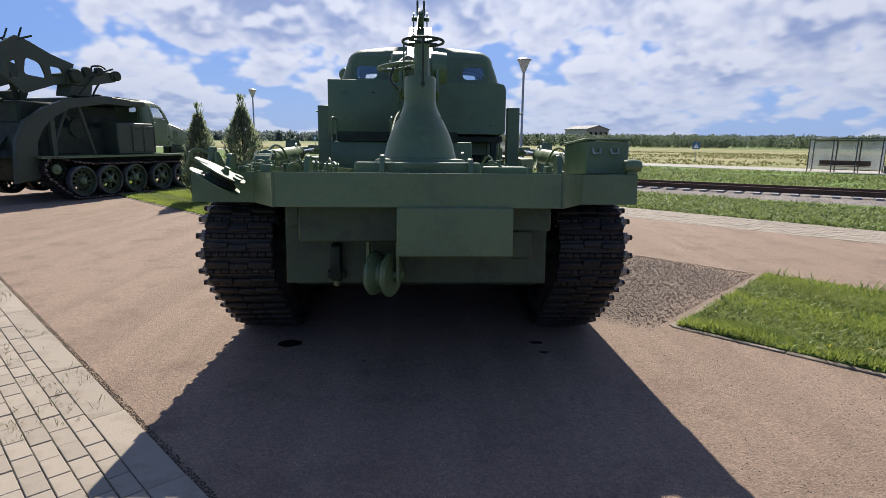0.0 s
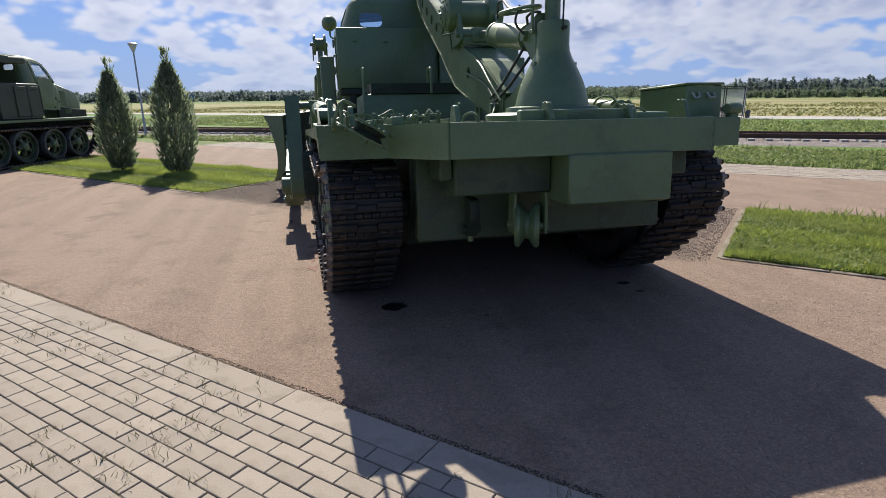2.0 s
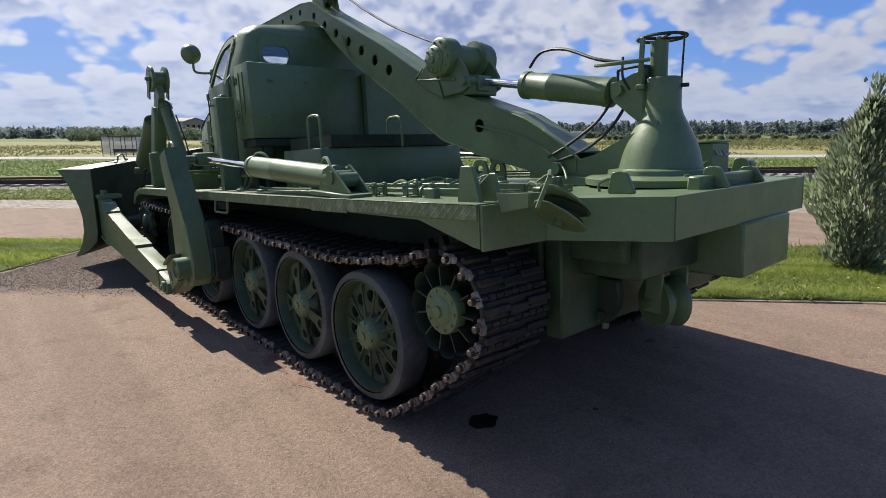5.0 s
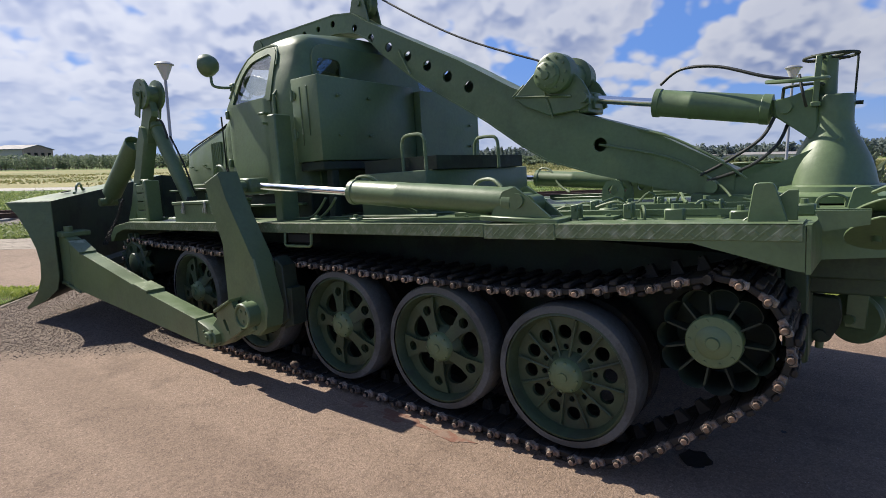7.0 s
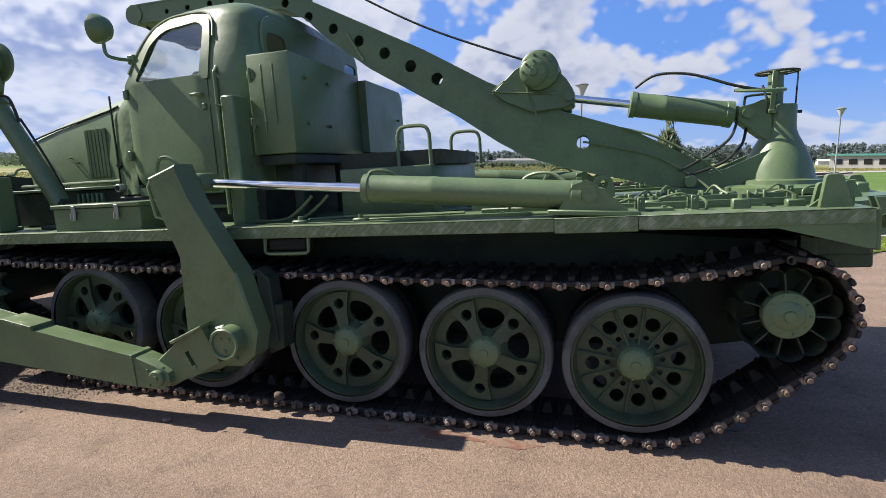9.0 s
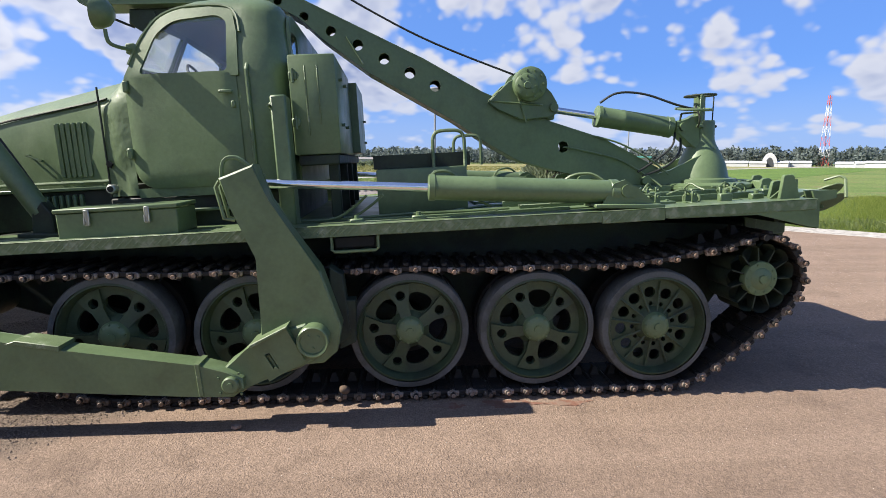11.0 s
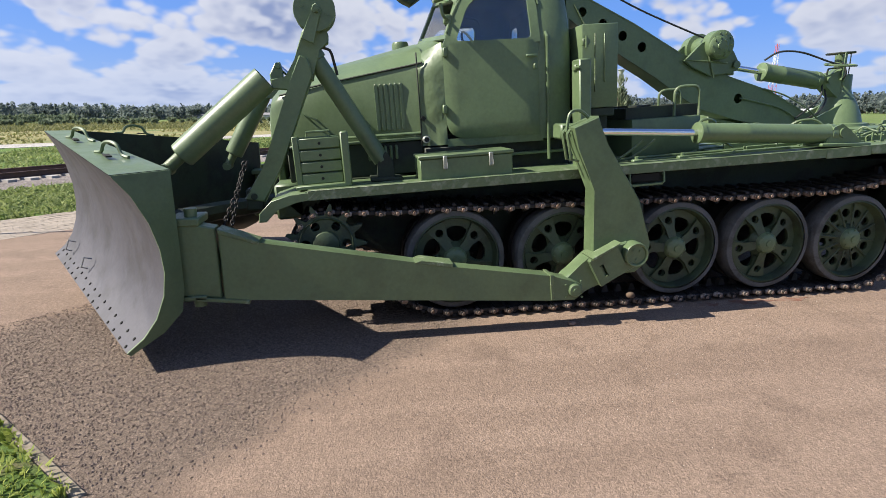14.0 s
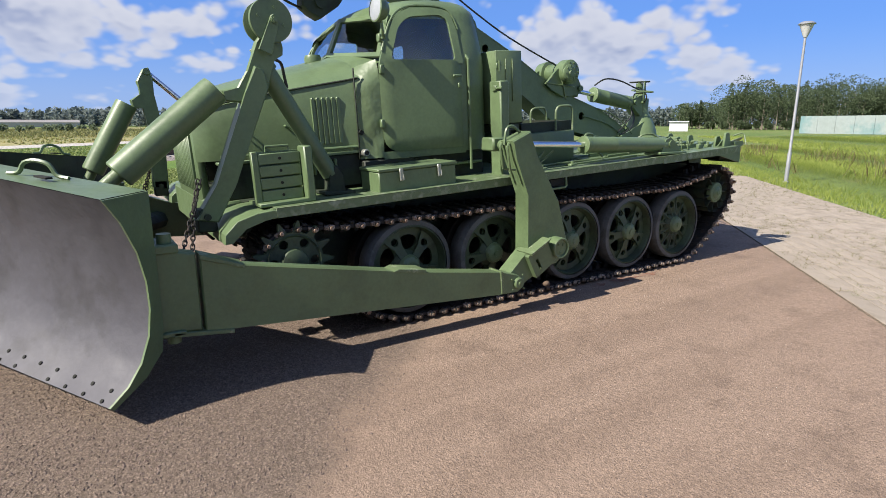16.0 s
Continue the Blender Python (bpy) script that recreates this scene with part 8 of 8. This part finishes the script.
x, y = polar(-2.7, -6.0, -54.0, 240)
low_shed(x, y, -54, 9, 4, 2.6, WHITE_SHEET, "small white cabin in the field", 0.1)
for yaw, d, w, h in ((-86.5, 420, 60, 2.6), (-79.5, 430, 50, 2.4)):
    x, y = polar(-5.8, 4.4, yaw, d)
    low_shed(x, y, yaw, w, 14, h, PLASTER, "long pale greenhouse shed far off", 1.5)
for k, (yaw, d, w, h) in enumerate(((-122.6, 330, 12, 3), (-124.2, 320, 9, 2.6), (-126.0, 325, 8, 3), (-127.2, 330, 14, 3.2), (-130.6, 335, 10, 2.8), (-131.8, 330, 9, 3.0), (-132.8, 325, 12, 3.4), (-120.9, 340, 16, 3.0), (-113, 350, 14, 2.8), (-110.5, 345, 9, 2.6), (-107.0, 350, 10, 3.0))):
    x, y = polar(-5.5, 0, yaw, d)
    low_shed(x, y, yaw + 12 * math.sin(3 * k), w * 0.8, 6, h * 0.65, WHITE_SHEET, "white marquee tent on the far airfield", 0.9)
# dome tent
e = thing("dome_tent", "white arched tent on the far airfield", "tent")
b = new_bm()
prism(b, [(3.5 * math.cos(t), 7.0 * math.sin(t)) for t in (math.pi * i / 14 for i in range(15))], "y", -3, 3)
part("shell", b, WHITE_SHEET, e)
b = new_bm()
prism(b, [(1.9 * math.cos(t), 4.6 * math.sin(t)) for t in (math.pi * i / 14 for i in range(15))], "y", -3.1, -3.02)
part("door", b, STEEL_GREY, e)
x, y = polar(-5.5, 0, -125.1, 325)
e.matrix_basis = Matrix.Translation((x, y, 0)) @ Euler((0, 0, radians(-125))).to_matrix().to_4x4()

# low hall with a teal roof and a yellow road block, at the far end of the field
x, y = polar(-4.85, -2.03, -112.5, 170)
MWHITE_BLOCK = mat("white_block_paint", (0.7, 0.7, 0.68), 0.6, var=0.1, bump=0.1)
ROOF_TEAL = mat("teal_roof_sheet", (0.10, 0.30, 0.27), 0.6, var=0.1, scale=0.4, bump=0.05, fine=3)
e = thing("gate_house", "low white gate house with a teal roof", "building")
part("wall", boxb(-6, 6, -2.5, 2.5, 0, 3.0, 0), PLASTER, e)
part("roof", boxb(-6.6, 6.6, -3.0, 3.0, 3.0, 3.5, 0.05), ROOF_TEAL, e)
for k in range(4):
    part("window", boxb(-5 + 2.9 * k, -3.4 + 2.9 * k, -2.6, -2.51, 1.0, 2.2, 0), DARK, e)
e.matrix_basis = Matrix.Translation((x, y, 0)) @ Euler((0, 0, radians(-112))).to_matrix().to_4x4()
YELLOW_PAINT = mat("yellow_block_paint", (0.65, 0.42, 0.03), 0.6, var=0.1, bump=0.1)
e = thing("road_block", "yellow and white painted road block", "road block")
part("block", boxb(-0.9, 0.1, -0.2, 0.2, 0, 0.5, 0.03), YELLOW_PAINT, e)
part("white_end", boxb(0.104, 0.6, -0.2, 0.2, 0, 0.5, 0.03), MWHITE_BLOCK, e)
x, y = polar(-4.85, -2.03, -113.6, 29)
e.matrix_basis = Matrix.Translation((x, y, -0.01)) @ Euler((0, 0, radians(-113))).to_matrix().to_4x4()

# red and white lattice mast
RED = mat("mast_red", (0.55, 0.08, 0.05), 0.6, var=0.05, bump=0)
MWHITE = mat("mast_white", (0.78, 0.78, 0.76), 0.6, var=0.05, bump=0)
mast = thing("radio_mast", "red and white lattice radio mast", "radio mast")
for k in range(7):
    z0, z1 = k * 6.4, (k + 1) * 6.4
    w0, w1 = 2.2 - 0.22 * k, 2.2 - 0.22 * (k + 1)
    b = new_bm()
    for sx, sy in ((-1, -1), (1, -1), (1, 1), (-1, 1)):
        tube(b, [(sx * w0, sy * w0, z0), (sx * w1, sy * w1, z1)], 0.13, 5)
        tube(b, [(sx * w0, sy * w0, z0), (-sy * w1 if sx == sy else sx * w1, sy * w1 if sx != sy else sy * w1, z1)], 0.08, 4)
        tube(b, [(sx * w0, sy * w0, z0), (-sx * w1, sy * w1, z1)], 0.08, 4)
    part("mast_section", b, RED if k % 2 == 0 else MWHITE, mast)
x, y = polar(-5.5, 0, -129.0, 440)
mast.matrix_basis = Matrix.Translation((x, y, 0))

# teal hoarding near the wood
fence = thing("hoarding", "long pale teal sheet metal hoarding", "hoarding")
p0, p1 = Vector((*polar(-5.8, 4.4, -155.2, 128), 0)), Vector((*polar(-5.8, 4.4, -178, 112), 0))
for k in range(16):
    a, c = p0.lerp(p1, k / 16), p0.lerp(p1, (k + 1) / 16)
    d = c - a
    b = boxb(0.02, d.length - 0.02, -0.05, 0.05, 0, 3.2, 0)
    b.transform(Matrix.Translation(a) @ Euler((0, 0, math.atan2(d.y, d.x))).to_matrix().to_4x4())
    part("panel", b, TEAL_SHEET, fence)
x, y = polar(-5.8, 4.4, -145.6, 150)
low_shed(x, y, -145, 4.2, 2.2, 2.2, WHITE_SHEET, "white site trailer by the wood", 0.05)

# ---- far woods, one body of many clumps a belt ----
PALEBARK = mat("pale_birch_and_pine_bark", (0.24, 0.205, 0.165), 0.9, var=0.3, scale=2, bump=0.2, fine=8)


def wood(name, label, belts, material, seed, leaf, per, crown=(0.12, 0.38), bark=None):
    """belts: rows of yaw from, yaw to, near and far distance, height, number of trees, conifer share."""
    r = np.random.RandomState(seed)
    pts, dirs, tv, tf = [], [], [], []
    for y0, y1, d0, d1, h, count, share in belts:
        for _ in range(count):
            x, y = polar(-3, 0, r.uniform(y0, y1), r.uniform(d0, d1))
            hh = h * r.uniform(0.65, 1.25)
            con = r.uniform() < share
            w = hh * (r.uniform(0.13, 0.2) if con else r.uniform(0.22, 0.34))
            low = 0.12 if con else r.uniform(*crown)
            f = r.uniform(0, 1, per)
            a = r.uniform(0, 2 * np.pi, per)
            if con:
                rad = w * (1.05 - f) * r.uniform(0.5, 1.1, per)
            else:
                rad = w * np.sqrt(np.clip(1 - (2 * f - 1) ** 2, 0.05, 1)) * r.uniform(0.6, 1.15, per)
            z = hh * (low + (1 - low) * f)
            pts.append(np.stack([x + rad * np.cos(a), y + rad * np.sin(a), z], 1))
            dirs.append(np.stack([np.cos(a) * 0.6, np.sin(a) * 0.6, r.uniform(-0.6, 0.9, per)], 1) + r.normal(0, 0.3, (per, 3)))
            k = len(tv)
            t = max(0.12, hh * 0.012)
            tv += [(x - t, y, 0), (x + t, y, 0), (x, y + t, 0), (x, y, hh * 0.8)]
            tf += [(k, k + 1, k + 3), (k + 1, k + 2, k + 3), (k + 2, k, k + 3)]
    me = spray_mesh(name, np.concatenate(pts), np.concatenate(dirs), leaf, leaf * 0.42, material, seed)
    o = tagged(new(name, me), label, "wood", "", "stuff")
    tm = bpy.data.meshes.new("trunks")
    tm.from_pydata(tv, [], tf)
    tm.materials.append(bark or BARK)
    t_ = new("trunks", tm)
    t_.parent = o
    tagged(t_, kind="stuff")
    return o


wood("near_wood", "mixed wood of birch and spruce at the field's edge", [(-149, -190, 185, 192, 12.5, 130, 0.1), (-149, -190, 194, 240, 12.0, 330, 0.3), (-145.5, -150, 215, 260, 8, 60, 0.2), (-148, -190, 180, 186, 2.2, 120, 0.0)], FARLEAF, 21, 0.42, 520, (0.18, 0.50), PALEBARK)
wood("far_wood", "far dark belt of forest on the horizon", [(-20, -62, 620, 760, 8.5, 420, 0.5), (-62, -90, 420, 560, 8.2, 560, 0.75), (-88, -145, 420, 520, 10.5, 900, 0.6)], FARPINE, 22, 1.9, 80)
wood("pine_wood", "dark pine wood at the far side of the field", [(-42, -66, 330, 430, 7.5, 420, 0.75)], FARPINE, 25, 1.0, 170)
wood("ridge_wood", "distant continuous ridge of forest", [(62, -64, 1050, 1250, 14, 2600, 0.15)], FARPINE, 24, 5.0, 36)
wood("young_pines", "belt of young pines across the field", [(-8, -30, 300, 345, 5.5, 430, 0.5), (-30, -50, 340, 420, 5.5, 330, 0.5), (-43, -66, 250, 320, 2.6, 320, 0.2), (-58, -92, 150, 260, 1.1, 160, 0.2)], FARYOUNG, 23, 0.75, 90)

# ---- grass, weeds and gravel ----


def scatter(n0, n1, s0, s1, count, seed, keep=None, z=0.0):
    r = np.random.RandomState(seed)
    n, s = r.uniform(n0, n1, count), r.uniform(s0, s1, count)
    P = np.stack([GN.x * n + GS.x * s, GN.y * n + GS.y * s, np.full(count, z)], 1)
    if keep is not None:
        P = P[keep(n, s, r)]
    return P


def patchy(P, scale, lo):
    """Keeps the points that fall on the denser places of a noise."""
    return np.array([noise.noise(Vector((p[0] * scale, p[1] * scale, 3.0))) > lo for p in P])


rg = np.random.RandomState(77)
for nm, s0, s1, cnt, seed in (("grass", -24, -5.50, 60000, 1), ("grass", 3.32, 12.5, 100000, 2)):
    P = scatter(0.27, 3.25, s0, s1, cnt, seed, z=0.018)
    tall = np.array([max(0.0, noise.noise(Vector((p[0] * 1.4, p[1] * 1.4, 8.0)))) for p in P])
    grass_stuff(nm, P, (0.03 + 0.05 * rg.uniform(0, 1, len(P)) + 0.10 * tall), GRASS, "short green lawn grass with clover", "grass", 0.0075, 0.65, seed)
P = scatter(0.26, 3.2, 3.34, 12, 14000, 5, z=0.02)
P = P[patchy(P, 0.9, 0.02)]
grass_stuff("clover", P, 0.04 + 0.07 * rg.uniform(0, 1, len(P)), WEED, "taller weeds and clover in the lawn", "weeds", 0.013, 0.9, 6)
P = scatter(2.5, 3.25, 3.4, 12, 900, 7, z=0.02)
grass_stuff("tall_weeds", P, 0.08 + 0.14 * rg.uniform(0, 1, len(P)), WEED, "tall weeds along the back of the lawn", "weeds", 0.012, 0.6, 7)
YELLOW = mat("dandelion_yellow", (0.75, 0.62, 0.05), 0.7, var=0.1, bump=0)
P = scatter(0.4, 3.0, 3.5, 9, 130, 8, z=0.09)
grass_stuff("dandelions", P, np.full(len(P), 0.02), YELLOW, "yellow dandelion heads in the lawn", "flowers", 0.014, 1.2, 8)
# weedy strip towards the railway
P = scatter(9.55, 14.5, -26, 26, 85000, 9, z=-0.01)
P = P[patchy(P, 0.55, -0.45)]
grass_stuff("weed_strip", P, 0.05 + 0.17 * rg.uniform(0, 1, len(P)) ** 2, WEED, "leafy weeds along the railway", "weeds", 0.026, 1.0, 9)
P = scatter(19.5, 36, -50, 50, 60000, 10, z=-0.01)
P = P[patchy(P, 0.25, -0.35)]
grass_stuff("rail_weeds", P, 0.08 + 0.26 * rg.uniform(0, 1, len(P)) ** 2, WEED, "green weeds beyond the railway", "weeds", 0.042, 0.9, 10)
# meadow behind the paving
P = scatter(-18, -7.03, -14, 45, 90000, 11, z=-0.02)
grass_stuff("meadow_grass", P, 0.07 + 0.13 * rg.uniform(0, 1, len(P)), GRASS, "meadow grass along the paving", "grass", 0.010, 0.5, 11)
P = scatter(-60, -18, -20, 80, 60000, 12, z=-0.02)
grass_stuff("far_meadow_grass", P, 0.12 + 0.25 * rg.uniform(0, 1, len(P)), GRASS, "rough meadow grass farther off", "grass", 0.025, 0.5, 12)
P = scatter(-7.0, 9.5, 14.4, 34, 70000, 21, z=-0.02)
grass_stuff("verge_grass", P, 0.08 + 0.16 * rg.uniform(0, 1, len(P)), GRASS, "tall grass beyond the end of the road", "grass", 0.013, 0.5, 21)
P = scatter(-7.0, 9.5, 14.4, 17, 5000, 22, z=-0.02)
grass_stuff("verge_weeds", P, 0.08 + 0.22 * rg.uniform(0, 1, len(P)), WEED, "leafy weeds at the end of the road", "weeds", 0.03, 0.6, 22)
P = scatter(-16, -9, 14, 40, 2500, 13, z=-0.02)
P = P[patchy(P, 0.35, 0.1)]
grass_stuff("tall_meadow_weeds", P, 0.3 + 0.5 * rg.uniform(0, 1, len(P)), DRYWEED, "tall seeding weeds in the meadow", "weeds", 0.015, 0.25, 13)
P = scatter(45, 120, -120, 160, 40000, 14, z=-0.02)
P = P[patchy(P, 0.06, -0.15)]
grass_stuff("dry_grass", P, 0.10 + 0.22 * rg.uniform(0, 1, len(P)), DRYFIELD, "dry grass of the field", "grass", 0.09, 0.5, 14)
r_ = np.random.RandomState(31)
P = np.array([(*polar(-6, 2, yw, d), -0.02) for yw, d in zip(r_.uniform(-60, -97, 26000), 95 + 140 * r_.uniform(0, 1, 26000))])
P = P[patchy(P, 0.05, -0.25)]
grass_stuff("field_scrub", P, 0.25 + 0.65 * r_.uniform(0, 1, len(P)) ** 2, SCRUB, "low green scrub over the dry field", "scrub", 0.085, 0.6, 31)
# tufts in the paving joints: each tuft a few stalks
C = scatter(-6.9, -4.05, -8, 14.2, 3000, 15, z=0.0)
C = C[patchy(C, 0.8, -0.15)]
P = np.repeat(C, 9, 0) + np.concatenate([rg.normal(0, 0.022, (len(C) * 9, 2)), np.zeros((len(C) * 9, 1))], 1)
grass_stuff("joint_weeds", P, 0.012 + 0.075 * rg.uniform(0, 1, len(P)) ** 2, DRYWEED, "thin dry weeds in the paving joints", "weeds", 0.0017, 0.7, 15)
# loose stones: most in the gravel bay, some on the asphalt


def stones(name, P, size, material, label, seed):
    r = np.random.RandomState(seed)
    k = len(P)
    base = np.array([(1, 0, 0), (-0.5, 0.87, 0), (-0.5, -0.87, 0), (0.1, 0.1, 0.8), (0.6, 0.5, 0.45), (-0.6, 0.1, 0.5)])
    a = r.uniform(0, 2 * np.pi, k)
    S = (size * r.uniform(0.4, 1.5, k) ** 1.3)[:, None, None]
    R = np.zeros((k, 3, 3))
    R[:, 0, 0], R[:, 0, 1], R[:, 1, 0], R[:, 1, 1], R[:, 2, 2] = np.cos(a), -np.sin(a), np.sin(a), np.cos(a), 1
    V = (np.einsum("kij,vj->kvi", R, base) * S + P[:, None, :]).reshape(-1, 3)
    i = np.arange(k) * 6
    F = np.concatenate([np.stack([i + q for q in t], 1) for t in ((0, 4, 3), (0, 1, 4), (4, 1, 3), (1, 5, 3), (1, 2, 5), (5, 2, 3), (2, 0, 3))])
    me = bpy.data.meshes.new(name)
    me.from_pydata(V.tolist(), [], F.tolist())
    me.materials.append(material)
    return tagged(new(name, me), label, "gravel", "", "stuff")


CHIP = leaf_mat("stone_chips", (0.10, 0.076, 0.061), (0.205, 0.156, 0.128), 0.85, 0.0)
P = scatter(-0.3, 3.3, -5.9, 3.2, 90000, 16, lambda n, s, r: (r.uniform(0, 1, len(n)) < np.clip((n + 0.12) * 2.2, 0.02, 1)), z=0.0)
stones("gravel_stones", P, 0.0066, CHIP, "loose gravel before the blade", 16)
P = scatter(-3.95, 0.3, -9, 12, 9000, 17, z=0.0)
stones("grit", P, 0.005, CHIP, "scattered grit on the asphalt", 17)

MOSS = leaf_mat("dark_moss_and_grit", (0.045, 0.042, 0.030), (0.10, 0.085, 0.062), 0.95, 0.0)
P = scatter(-4.022, -3.985, -9, 14, 9000, 18, z=0.0)
stones("edge_moss", P, 0.006, MOSS, "dark moss and grit along the paving's edge", 18)
PALE = leaf_mat("pale_stone_chips", (0.30, 0.26, 0.22), (0.46, 0.42, 0.37), 0.8, 0.0)
P = scatter(-3.95, 0.3, -9, 12, 3500, 19, z=0.0)
stones("pale_grit", P, 0.0042, PALE, "pale stone chips scattered on the asphalt", 19)

# ---- last: the many small pieces ----
paving("pavement", -7.0, -4.02, -30, 14.4, 0.004, "beige concrete paving with weeds in the joints", near=(-6.6, -4.0, -2.6, 2.6))
paving("far_pavement", 7.6, 9.5, -16, 24, 0.004, "pale concrete paving along the far side of the road", border=0)
